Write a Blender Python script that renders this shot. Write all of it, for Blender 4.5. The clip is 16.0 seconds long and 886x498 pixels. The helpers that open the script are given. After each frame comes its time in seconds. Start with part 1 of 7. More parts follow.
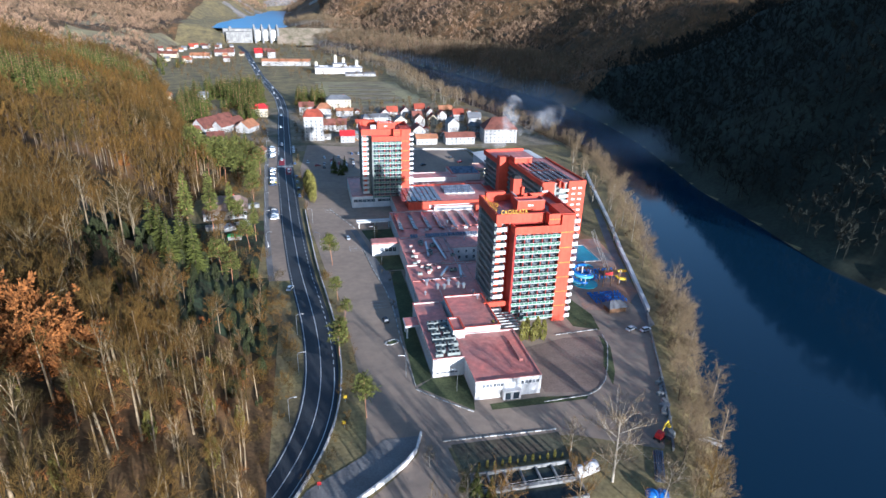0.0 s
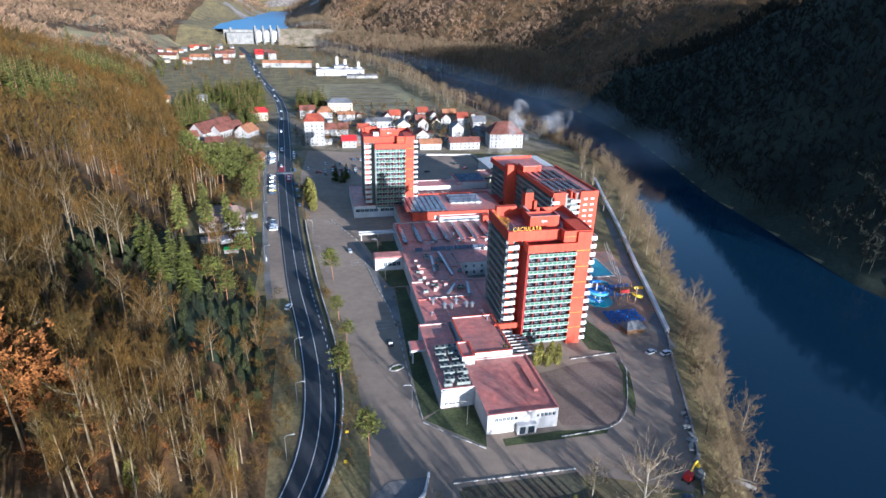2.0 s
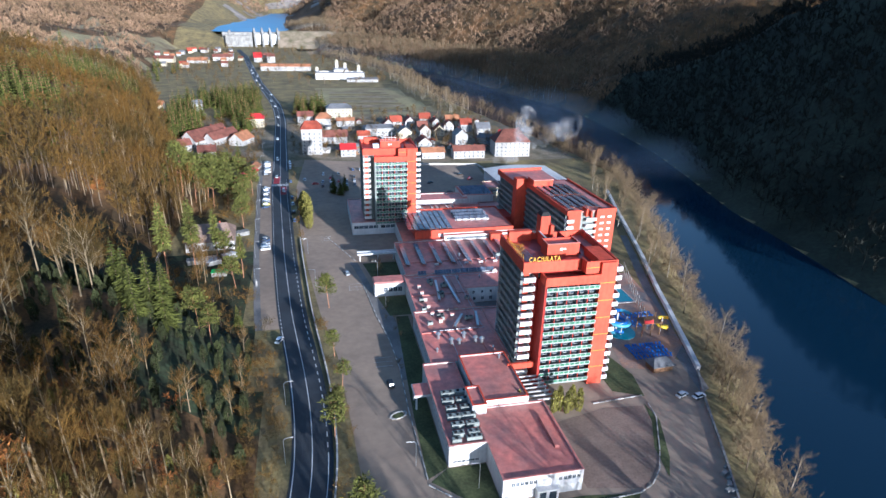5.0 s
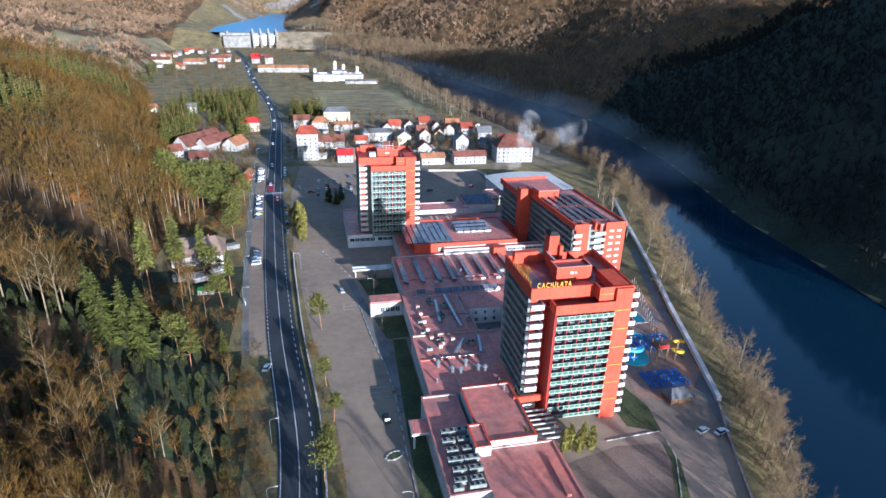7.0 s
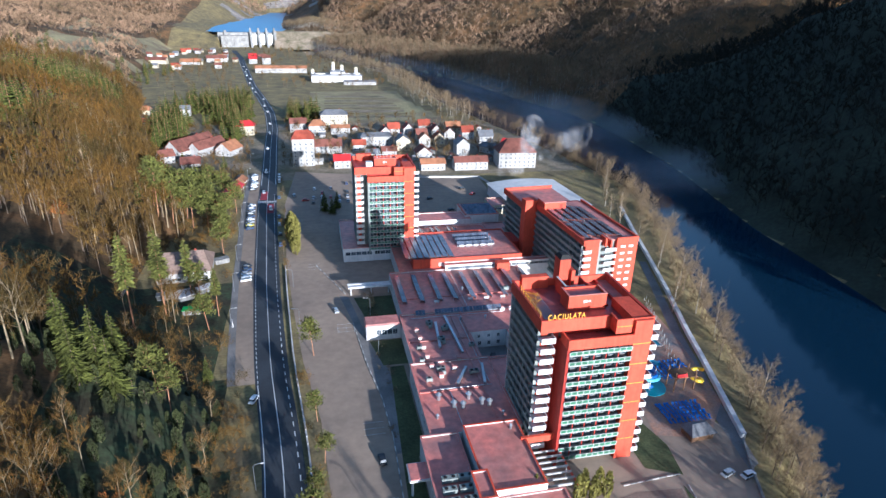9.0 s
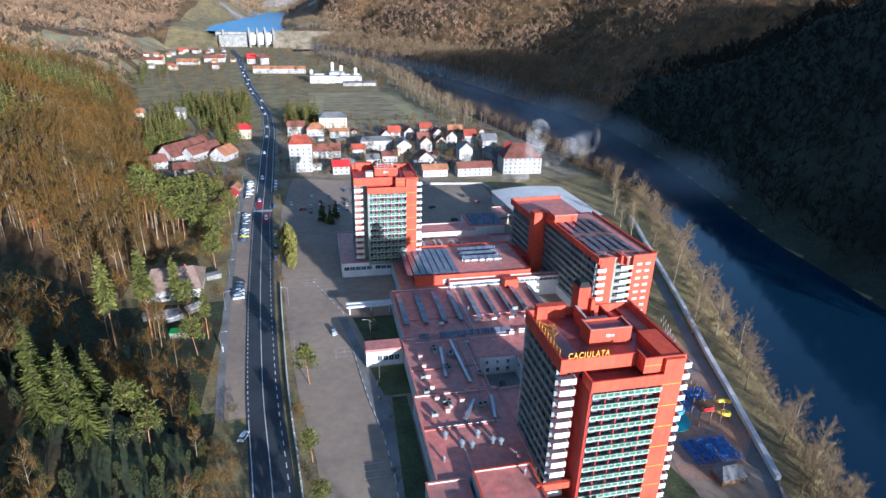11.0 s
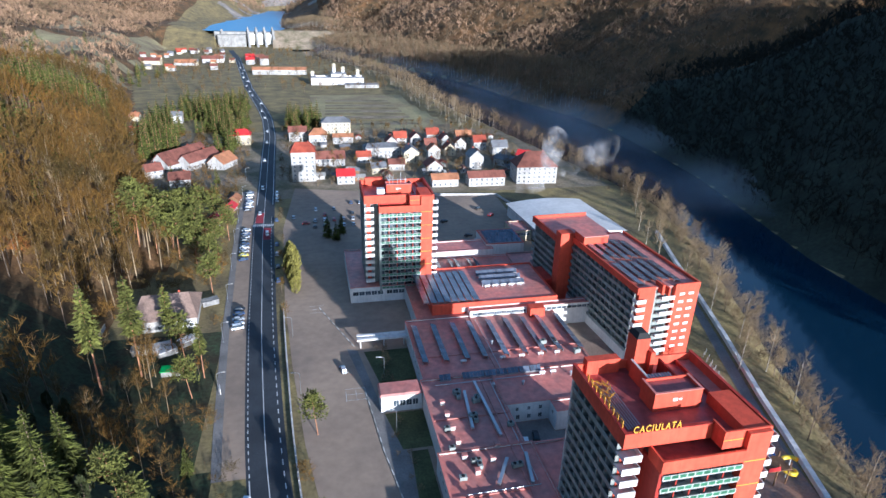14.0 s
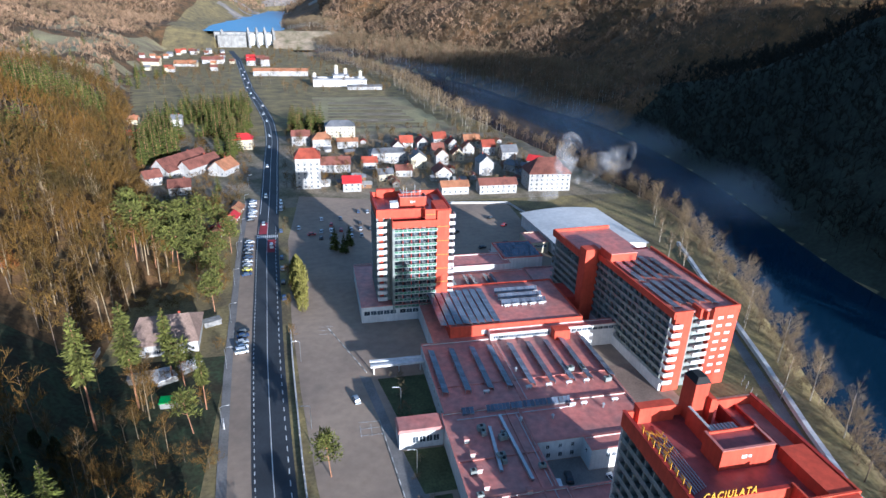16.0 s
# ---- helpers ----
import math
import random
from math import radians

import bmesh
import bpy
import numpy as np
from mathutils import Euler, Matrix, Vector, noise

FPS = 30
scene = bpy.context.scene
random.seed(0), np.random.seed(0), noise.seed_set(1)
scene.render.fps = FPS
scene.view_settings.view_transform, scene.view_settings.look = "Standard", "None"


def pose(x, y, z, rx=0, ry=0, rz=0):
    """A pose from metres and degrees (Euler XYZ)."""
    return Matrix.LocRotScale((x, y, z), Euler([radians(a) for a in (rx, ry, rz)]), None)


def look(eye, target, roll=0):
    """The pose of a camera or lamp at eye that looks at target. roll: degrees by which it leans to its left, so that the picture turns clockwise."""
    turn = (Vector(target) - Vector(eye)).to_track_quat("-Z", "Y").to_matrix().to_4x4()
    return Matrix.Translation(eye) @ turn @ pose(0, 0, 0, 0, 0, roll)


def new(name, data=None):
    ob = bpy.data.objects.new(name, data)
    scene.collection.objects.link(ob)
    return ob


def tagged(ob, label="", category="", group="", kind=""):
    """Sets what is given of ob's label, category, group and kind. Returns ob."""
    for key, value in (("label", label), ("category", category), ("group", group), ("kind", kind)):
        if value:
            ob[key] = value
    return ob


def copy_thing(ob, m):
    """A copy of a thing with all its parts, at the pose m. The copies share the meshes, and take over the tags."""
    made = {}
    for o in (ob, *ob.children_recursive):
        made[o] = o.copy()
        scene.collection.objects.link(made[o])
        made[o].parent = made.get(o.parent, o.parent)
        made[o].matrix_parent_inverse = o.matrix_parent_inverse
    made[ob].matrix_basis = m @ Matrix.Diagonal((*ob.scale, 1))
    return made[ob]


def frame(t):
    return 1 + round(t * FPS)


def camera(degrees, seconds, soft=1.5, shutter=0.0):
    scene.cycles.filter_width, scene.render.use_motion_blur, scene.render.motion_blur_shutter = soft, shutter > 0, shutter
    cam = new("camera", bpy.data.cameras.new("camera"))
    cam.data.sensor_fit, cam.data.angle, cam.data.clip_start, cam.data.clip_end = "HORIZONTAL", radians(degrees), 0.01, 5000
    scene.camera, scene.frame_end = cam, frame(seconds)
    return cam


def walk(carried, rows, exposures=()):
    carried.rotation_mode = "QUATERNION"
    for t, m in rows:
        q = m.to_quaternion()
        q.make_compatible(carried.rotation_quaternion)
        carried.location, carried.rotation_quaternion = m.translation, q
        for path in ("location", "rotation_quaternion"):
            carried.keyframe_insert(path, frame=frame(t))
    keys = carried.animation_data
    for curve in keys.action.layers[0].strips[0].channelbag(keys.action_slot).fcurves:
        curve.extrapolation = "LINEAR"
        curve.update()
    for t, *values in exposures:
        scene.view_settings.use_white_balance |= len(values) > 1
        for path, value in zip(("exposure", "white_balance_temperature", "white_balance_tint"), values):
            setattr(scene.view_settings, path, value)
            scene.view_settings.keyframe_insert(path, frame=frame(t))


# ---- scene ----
cam = camera(73.7, 16.0)
PATH = [
    (0, (-0.00, -0.00, 107.52), (20.74, 89.79, 68.69), 1.59),
    (1, (0.41, 6.86, 108.08), (21.02, 96.67, 69.22), 1.58),
    (2, (0.84, 13.97, 108.27), (21.35, 103.83, 69.47), 1.56),
    (3, (1.50, 21.25, 108.30), (21.95, 111.17, 69.60), 1.54),
    (4, (2.50, 28.66, 108.32), (22.90, 118.62, 69.71), 1.51),
    (5, (3.82, 36.15, 108.43), (24.19, 126.15, 69.87), 1.49),
    (6, (5.40, 43.71, 108.65), (25.74, 133.71, 70.11), 1.47),
    (7, (7.07, 51.32, 108.98), (27.41, 141.32, 70.41), 1.46),
    (8, (8.69, 58.98, 109.39), (29.03, 148.95, 70.76), 1.46),
    (9, (10.06, 66.69, 109.82), (30.41, 156.62, 71.11), 1.47),
    (10, (11.01, 74.45, 110.22), (31.39, 164.33, 71.43), 1.50),
    (11, (11.42, 82.26, 110.54), (31.84, 172.11, 71.68), 1.53),
    (12, (11.21, 90.14, 110.74), (31.68, 179.95, 71.83), 1.56),
    (13, (10.39, 98.07, 110.83), (30.92, 187.87, 71.89), 1.61),
    (14, (9.06, 106.06, 110.82), (29.65, 195.84, 71.89), 1.64),
    (15, (7.47, 114.07, 110.83), (28.12, 203.84, 71.90), 1.67),
    (16, (6.00, 122.09, 110.98), (26.69, 211.85, 72.05), 1.68),
]
walk(cam, [(t, look(eye, target, roll)) for t, eye, target, roll in PATH], [(0, 1.24, 4720, 9), (16, 1.24, 4720, 9)])

# ---------------------------------------------------------------- world and sun
SUN_ELEV = radians(11.5)
SUN_AZ = radians(19.0)          # how far the sun stands east of due -y
world = bpy.data.worlds.new("sky")
scene.world = world
world.use_nodes = True
wn = world.node_tree.nodes
wl = world.node_tree.links
sky = wn.new("ShaderNodeTexSky")
sky.sky_type = "NISHITA"
sky.sun_disc = False
sky.sun_elevation = SUN_ELEV
sky.sun_rotation = math.pi - SUN_AZ
sky.air_density = 1.0
sky.dust_density = 0.6
wn["Background"].inputs["Strength"].default_value = 0.085
wl.new(sky.outputs["Color"], wn["Background"].inputs["Color"])
sun = new("sun", bpy.data.lights.new("sun", "SUN"))
sun.data.energy = 5.0
sun.data.angle = radians(0.6)
sun.data.color = (1.0, 0.84, 0.67)
sun_from = Vector((math.sin(SUN_AZ) * math.cos(SUN_ELEV), -math.cos(SUN_AZ) * math.cos(SUN_ELEV), math.sin(SUN_ELEV)))
sun.matrix_world = look(Vector((0, 0, 400)) + sun_from * 100, (0, 0, 400))


# ---------------------------------------------------------------- materials
def material(name, color, rough=0.8, metal=0.0, spread=0.25, grain=1.0, blotch=0.05, bump=0.15, per_piece=0.0, other=None, streak=0.0, specular=0.3):
    """A painted or natural surface: two scales of noise on the base colour, fine relief, optional variation from piece to piece."""
    m = bpy.data.materials.new(name)
    m.use_nodes = True
    n, l = m.node_tree.nodes, m.node_tree.links
    b = n["Principled BSDF"]
    b.inputs["Roughness"].default_value = rough
    b.inputs["Metallic"].default_value = metal
    b.inputs["Specular IOR Level"].default_value = specular
    geo = n.new("ShaderNodeNewGeometry")
    fine, wide = n.new("ShaderNodeTexNoise"), n.new("ShaderNodeTexNoise")
    fine.inputs["Scale"].default_value, wide.inputs["Scale"].default_value = grain, blotch
    fine.inputs["Detail"].default_value, wide.inputs["Detail"].default_value = 5, 6
    wide.inputs["Roughness"].default_value = 0.65
    l.new(geo.outputs["Position"], fine.inputs["Vector"])
    l.new(geo.outputs["Position"], wide.inputs["Vector"])
    two = n.new("ShaderNodeMix")
    two.data_type = "RGBA"
    dark = [c * (1 - spread) for c in color]
    light = [min(1, c * (1 + spread)) for c in color]
    two.inputs["A"].default_value = (*(other or dark), 1)
    two.inputs["B"].default_value = (*light, 1)
    ramp = n.new("ShaderNodeMapRange")
    ramp.inputs["From Min"].default_value, ramp.inputs["From Max"].default_value = 0.36, 0.64
    l.new(wide.outputs["Fac"], ramp.inputs["Value"])
    l.new(ramp.outputs["Result"], two.inputs["Factor"])
    out = two.outputs["Result"]
    mul = n.new("ShaderNodeMix")
    mul.data_type, mul.blend_type = "RGBA", "MULTIPLY"
    mul.inputs["Factor"].default_value = 1.0
    tone = n.new("ShaderNodeMapRange")
    tone.inputs["From Min"].default_value, tone.inputs["From Max"].default_value = 0.3, 0.7
    tone.inputs["To Min"].default_value, tone.inputs["To Max"].default_value = 1 - spread, 1 + spread * 0.4
    l.new(fine.outputs["Fac"], tone.inputs["Value"])
    l.new(out, mul.inputs["A"])
    l.new(tone.outputs["Result"], mul.inputs["B"])
    out = mul.outputs["Result"]
    if streak:
        st = n.new("ShaderNodeTexNoise")
        mp = n.new("ShaderNodeMapping")
        mp.inputs["Scale"].default_value = (1.2, 1.2, 0.06)
        l.new(geo.outputs["Position"], mp.inputs["Vector"])
        l.new(mp.outputs["Vector"], st.inputs["Vector"])
        st.inputs["Scale"].default_value = 1.0
        sr = n.new("ShaderNodeMapRange")
        sr.inputs["From Min"].default_value, sr.inputs["From Max"].default_value = 0.4, 0.7
        sr.inputs["To Min"].default_value, sr.inputs["To Max"].default_value = 1.0, 1 - streak
        l.new(st.outputs["Fac"], sr.inputs["Value"])
        m2 = n.new("ShaderNodeMix")
        m2.data_type, m2.blend_type = "RGBA", "MULTIPLY"
        m2.inputs["Factor"].default_value = 1.0
        l.new(out, m2.inputs["A"])
        l.new(sr.outputs["Result"], m2.inputs["B"])
        out = m2.outputs["Result"]
    if per_piece:
        info = n.new("ShaderNodeObjectInfo")
        isl = n.new("ShaderNodeNewGeometry")
        add = n.new("ShaderNodeMath")
        add.operation = "ADD"
        l.new(info.outputs["Random"], add.inputs[0])
        l.new(isl.outputs["Random Per Island"], add.inputs[1])
        fr = n.new("ShaderNodeMath")
        fr.operation = "FRACT"
        l.new(add.outputs[0], fr.inputs[0])
        pr = n.new("ShaderNodeMapRange")
        pr.inputs["To Min"].default_value, pr.inputs["To Max"].default_value = 1 - per_piece, 1 + per_piece
        l.new(fr.outputs[0], pr.inputs["Value"])
        m3 = n.new("ShaderNodeMix")
        m3.data_type, m3.blend_type = "RGBA", "MULTIPLY"
        m3.inputs["Factor"].default_value = 1.0
        l.new(out, m3.inputs["A"])
        l.new(pr.outputs["Result"], m3.inputs["B"])
        out = m3.outputs["Result"]
    l.new(out, b.inputs["Base Color"])
    if bump:
        bp = n.new("ShaderNodeBump")
        bp.inputs["Strength"].default_value = bump
        bp.inputs["Distance"].default_value = 0.05
        l.new(fine.outputs["Fac"], bp.inputs["Height"])
        l.new(bp.outputs["Normal"], b.inputs["Normal"])
    return m


M_FOREST = material("leaf_litter", (0.15, 0.08, 0.03), 0.95, grain=1.2, blotch=0.045, spread=0.4, other=(0.055, 0.042, 0.02))
M_GRASS = material("winter_grass", (0.225, 0.175, 0.07), 0.95, grain=0.9, blotch=0.06, spread=0.35, other=(0.14, 0.11, 0.06))
M_FIELD = material("fallow_field", (0.27, 0.235, 0.115), 0.95, grain=0.5, blotch=0.02, spread=0.3, other=(0.20, 0.15, 0.09))
M_LAWN = material("shaded_lawn", (0.075, 0.085, 0.034), 0.95, grain=1.5, blotch=0.12, spread=0.35)
M_ROAD = material("fresh_asphalt", (0.042, 0.046, 0.052), 0.75, grain=3.0, blotch=0.08, spread=0.2)
M_LOT = material("worn_asphalt", (0.30, 0.225, 0.16), 0.9, grain=0.35, blotch=0.03, spread=0.14, bump=0.03, other=(0.235, 0.18, 0.135))
M_GRAVEL = material("brown_gravel", (0.21, 0.15, 0.115), 0.95, grain=1.5, blotch=0.08, spread=0.22)
M_PAVE = material("paving_concrete", (0.20, 0.185, 0.17), 0.9, grain=2.0, blotch=0.1, spread=0.2)
M_LINE = material("road_paint", (0.62, 0.62, 0.60), 0.7, grain=4.0, spread=0.2)
M_WORN = material("worn_road_paint", (0.55, 0.53, 0.50), 0.8, grain=2.0, blotch=0.5, spread=0.35)
M_KERB = material("pale_kerb_stone", (0.55, 0.52, 0.47), 0.85, grain=3.0, spread=0.2, per_piece=0.15)
M_RED = material("orange_red_paint", (0.56, 0.078, 0.036), 0.7, grain=0.7, blotch=0.08, spread=0.15, streak=0.18)
# Darker red than M_RED, for fins, dividers, recessed walls and roof edges.
M_REDDARK = material("darker_red", (0.36, 0.035, 0.022), 0.7, grain=0.7, blotch=0.1, spread=0.18, streak=0.2)
M_ROOF = material("red_roof_membrane", (0.50, 0.155, 0.115), 0.5, grain=0.5, blotch=0.07, spread=0.3, other=(0.37, 0.175, 0.145), specular=0.6)
# Crimson of the tower roofs, darkened in colour for the parapets' shade.
M_CRIMSON = material("crimson_roof_shade_dark", (0.27, 0.055, 0.045), 0.4, grain=0.6, blotch=0.12, spread=0.35, other=(0.24, 0.06, 0.06), specular=0.5)
M_WHITE = material("white_render", (0.64, 0.615, 0.585), 0.85, grain=1.0, blotch=0.12, spread=0.1, streak=0.15)
M_GREY = material("grey_green_concrete", (0.25, 0.27, 0.245), 0.85, grain=1.0, blotch=0.15, spread=0.2, streak=0.2)
M_TRIM = material("pale_concrete_trim", (0.50, 0.475, 0.44), 0.85, grain=1.2, blotch=0.1, spread=0.15, streak=0.15)
M_RAIL = material("pale_grey_green_rail", (0.36, 0.385, 0.35), 0.8, grain=1.2, blotch=0.15, spread=0.15, streak=0.15)
M_GREEN = material("green_balcony_panel", (0.05, 0.145, 0.08), 0.35, grain=1.0, blotch=0.3, spread=0.15, per_piece=0.25, specular=0.5)
M_METAL = material("galvanised_metal", (0.50, 0.51, 0.52), 0.35, metal=0.8, grain=2.0, spread=0.15)
M_SOLAR = material("solar_glass", (0.10, 0.115, 0.15), 0.2, grain=1.0, spread=0.2, per_piece=0.35, bump=0.0, specular=0.7)
M_YELLOW = material("yellow_letter_paint", (0.62, 0.31, 0.03), 0.5, grain=2.0, spread=0.15)
M_TILE_RED = material("red_roof_tile", (0.30, 0.065, 0.035), 0.8, grain=2.2, blotch=0.2, spread=0.25, per_piece=0.2)
M_TILE_BRIGHT = material("bright_red_sheet_roof", (0.46, 0.03, 0.03), 0.5, grain=1.5, blotch=0.2, spread=0.15)
M_TILE_BROWN = material("brown_roof_tile", (0.17, 0.065, 0.045), 0.85, grain=2.2, blotch=0.2, spread=0.3, per_piece=0.2)
M_TILE_PALE = material("faded_brown_roof_tile", (0.27, 0.185, 0.14), 0.85, grain=2.2, blotch=0.2, spread=0.25)
M_TARP = material("green_sheet", (0.03, 0.30, 0.05), 0.5, grain=1.0, blotch=0.4, spread=0.2)
M_TILE_ORANGE = material("orange_roof_tile", (0.33, 0.145, 0.07), 0.85, grain=2.2, blotch=0.2, spread=0.25)
M_TILE_GREY = material("grey_roof_sheet", (0.16, 0.16, 0.165), 0.6, grain=1.5, blotch=0.2, spread=0.25)
M_CREAM = material("cream_render", (0.52, 0.45, 0.31), 0.85, grain=1.0, blotch=0.15, spread=0.12, streak=0.12)
M_ARENA = material("pale_sheet_roof", (0.60, 0.58, 0.55), 0.5, grain=0.5, blotch=0.06, spread=0.12)
M_CONC = material("weathered_concrete", (0.27, 0.26, 0.24), 0.9, grain=1.0, blotch=0.12, spread=0.25, streak=0.25)
M_WOOD = material("brown_timber", (0.20, 0.11, 0.055), 0.8, grain=2.0, blotch=0.3, spread=0.3)
M_BLUE = material("blue_slide_plastic", (0.03, 0.13, 0.42), 0.3, grain=1.0, spread=0.2, bump=0.0, specular=0.5)
M_CYAN = material("pale_blue_plastic", (0.12, 0.38, 0.52), 0.35, grain=1.0, spread=0.2, bump=0.0, specular=0.5)
M_YEL = material("yellow_plastic", (0.80, 0.55, 0.02), 0.35, grain=1.0, spread=0.12, bump=0.0, specular=0.5)
M_SAND = material("terracotta_paving", (0.36, 0.19, 0.11), 0.9, grain=1.5, blotch=0.09, spread=0.2, other=(0.18, 0.18, 0.18))
M_POOL = material("pool_water", (0.06, 0.30, 0.36), 0.08, grain=0.7, spread=0.12, bump=0.1, specular=0.5)
M_TYRE = material("black_rubber", (0.018, 0.018, 0.018), 0.8, grain=5.0, spread=0.2)
M_TRUNK = material("grey_bark", (0.15, 0.11, 0.075), 0.95, grain=3.0, blotch=0.4, spread=0.3)
M_PALE = material("pale_bark", (0.40, 0.345, 0.265), 0.9, grain=3.0, blotch=0.4, spread=0.25)
M_PINEBARK = material("reddish_pine_bark", (0.34, 0.17, 0.09), 0.95, grain=3.0, blotch=0.4, spread=0.3)
M_BARKWARM = material("lichened_bark", (0.22, 0.17, 0.10), 0.95, grain=3.0, blotch=0.4, spread=0.3)
M_PALEWOOD = material("silvery_bark", (0.27, 0.20, 0.115), 0.9, grain=2.0, blotch=0.3, spread=0.3, per_piece=0.25, bump=0.0)
M_TWIG = material("bare_twigs", (0.122, 0.062, 0.009), 0.95, grain=0.8, blotch=0.035, spread=0.35, per_piece=0.3, bump=0.0, other=(0.062, 0.043, 0.009))
M_TWIGPALE = material("pale_bare_twigs", (0.185, 0.132, 0.07), 0.95, grain=0.8, blotch=0.04, spread=0.3, per_piece=0.3, bump=0.0)
M_BEECH = material("dry_orange_leaves", (0.215, 0.082, 0.017), 0.9, grain=1.5, blotch=0.3, spread=0.3, per_piece=0.35, bump=0.0)
M_SPRUCE = material("spruce_needles", (0.072, 0.079, 0.012), 0.9, grain=1.5, blotch=0.3, spread=0.35, per_piece=0.35, bump=0.0)
M_PINE = material("pine_needles", (0.105, 0.108, 0.020), 0.9, grain=1.5, blotch=0.2, spread=0.35, per_piece=0.35, bump=0.0)
M_HOLLY = material("dark_evergreen_leaves", (0.036, 0.042, 0.012), 0.8, grain=1.5, blotch=0.12, spread=0.4, per_piece=0.4, bump=0.0)
M_CYPRESS = material("cypress_foliage", (0.19, 0.17, 0.035), 0.9, grain=1.5, blotch=0.4, spread=0.35, per_piece=0.35, bump=0.0)
# Far slope's wood and floor: the hill's shade is put into these colours.
M_SHADEWOOD = material("shade_dark_twigs", (0.024, 0.026, 0.019), 0.95, grain=0.8, blotch=0.03, spread=0.2, per_piece=0.12, bump=0.0)
M_SHADEFLOOR = material("shade_dark_floor", (0.035, 0.04, 0.025), 0.95, grain=0.5, blotch=0.03, spread=0.35)
# Extra brightness for the far slopes is put into this paler twig colour.
M_TWIGFAR = material("brightened_far_twigs", (0.27, 0.17, 0.10), 0.95, grain=0.8, blotch=0.02, spread=0.35, per_piece=0.3, bump=0.0, other=(0.105, 0.075, 0.038))
M_HOUSE = material("weathered_house_render", (0.43, 0.41, 0.38), 0.9, grain=0.8, blotch=0.15, spread=0.15, streak=0.25)
M_SLUDGE = material("murky_basin_water", (0.035, 0.04, 0.03), 0.25, grain=0.6, blotch=0.2, spread=0.4, bump=0.05)
# Rough green grass with the wood's shade worked into a darker colour.
M_SHADEGRASS = material("shade_dark_grass", (0.034, 0.046, 0.02), 0.95, grain=0.8, blotch=0.1, spread=0.4, other=(0.04, 0.032, 0.016))
M_VERGE = material("thin_verge_grass", (0.11, 0.105, 0.06), 0.95, grain=0.9, blotch=0.1, spread=0.35, other=(0.10, 0.075, 0.05))
M_SOIL = material("garden_soil", (0.25, 0.195, 0.135), 0.95, grain=0.6, blotch=0.05, spread=0.35, other=(0.13, 0.115, 0.06))
M_ROCK = material("grey_cliff_rock", (0.30, 0.26, 0.22), 0.95, grain=0.15, blotch=0.02, spread=0.35)


def glass_material(name, color, rough):
    m = bpy.data.materials.new(name)
    m.use_nodes = True
    n, l = m.node_tree.nodes, m.node_tree.links
    b = n["Principled BSDF"]
    info = n.new("ShaderNodeObjectInfo")
    mix = n.new("ShaderNodeMix")
    mix.data_type = "RGBA"
    mix.inputs["A"].default_value = (*[c * 0.5 for c in color], 1)
    mix.inputs["B"].default_value = (*[c * 2.2 for c in color], 1)
    l.new(info.outputs["Random"], mix.inputs["Factor"])
    l.new(mix.outputs["Result"], b.inputs["Base Color"])
    b.inputs["Roughness"].default_value = rough
    b.inputs["Specular IOR Level"].default_value = 0.7
    return m


M_GLASS = glass_material("window_glass", (0.035, 0.045, 0.055), 0.12)


def water_material(name, color, rough=0.06, chop=0.08):
    m = bpy.data.materials.new(name)
    m.use_nodes = True
    n, l = m.node_tree.nodes, m.node_tree.links
    b = n["Principled BSDF"]
    b.inputs["Base Color"].default_value = (*color, 1)
    b.inputs["Roughness"].default_value = rough
    b.inputs["IOR"].default_value = 1.33
    geo, nz, bp = n.new("ShaderNodeNewGeometry"), n.new("ShaderNodeTexNoise"), n.new("ShaderNodeBump")
    nz.inputs["Scale"].default_value = 0.5
    nz.inputs["Detail"].default_value = 4
    bp.inputs["Strength"].default_value = chop
    bp.inputs["Distance"].default_value = 0.1
    l.new(geo.outputs["Position"], nz.inputs["Vector"])
    l.new(nz.outputs["Fac"], bp.inputs["Height"])
    l.new(bp.outputs["Normal"], b.inputs["Normal"])
    return m


M_WATER = water_material("river_water", (0.006, 0.02, 0.04), 0.06, 0.05)
# The lake's bright blue base colour stands in for mirrored sky.
M_LAKE = water_material("lake_water_sky_blue", (0.06, 0.24, 0.46), 0.35, 0.6)


# ---------------------------------------------------------------- small builders
def box(bm, x0, x1, y0, y1, z0, z1, taper=0.0):
    v = [bm.verts.new(p) for p in ((x0, y0, z0), (x1, y0, z0), (x1, y1, z0), (x0, y1, z0),
                                   (x0 + taper, y0 + taper, z1), (x1 - taper, y0 + taper, z1), (x1 - taper, y1 - taper, z1), (x0 + taper, y1 - taper, z1))]
    for f in ((3, 2, 1, 0), (4, 5, 6, 7), (0, 1, 5, 4), (1, 2, 6, 5), (2, 3, 7, 6), (3, 0, 4, 7)):
        bm.faces.new([v[i] for i in f])


def mesh_of(name, bm, mat):
    me = bpy.data.meshes.new(name)
    bm.to_mesh(me)
    bm.free()
    me.materials.append(mat)
    return me


def thing(name, label, category, at=(0, 0, 0), turn=0, group="", kind=""):
    ob = new(name)
    ob.matrix_basis = pose(*at, 0, 0, turn)
    return tagged(ob, label, category, group, kind)


def part(name, bm, mat, parent, label=""):
    """Links a bmesh as one mesh object under a thing or under a part."""
    ob = new(name, mesh_of(name, bm, mat))
    ob.parent = parent
    if label:
        tagged(ob, label)
    return ob


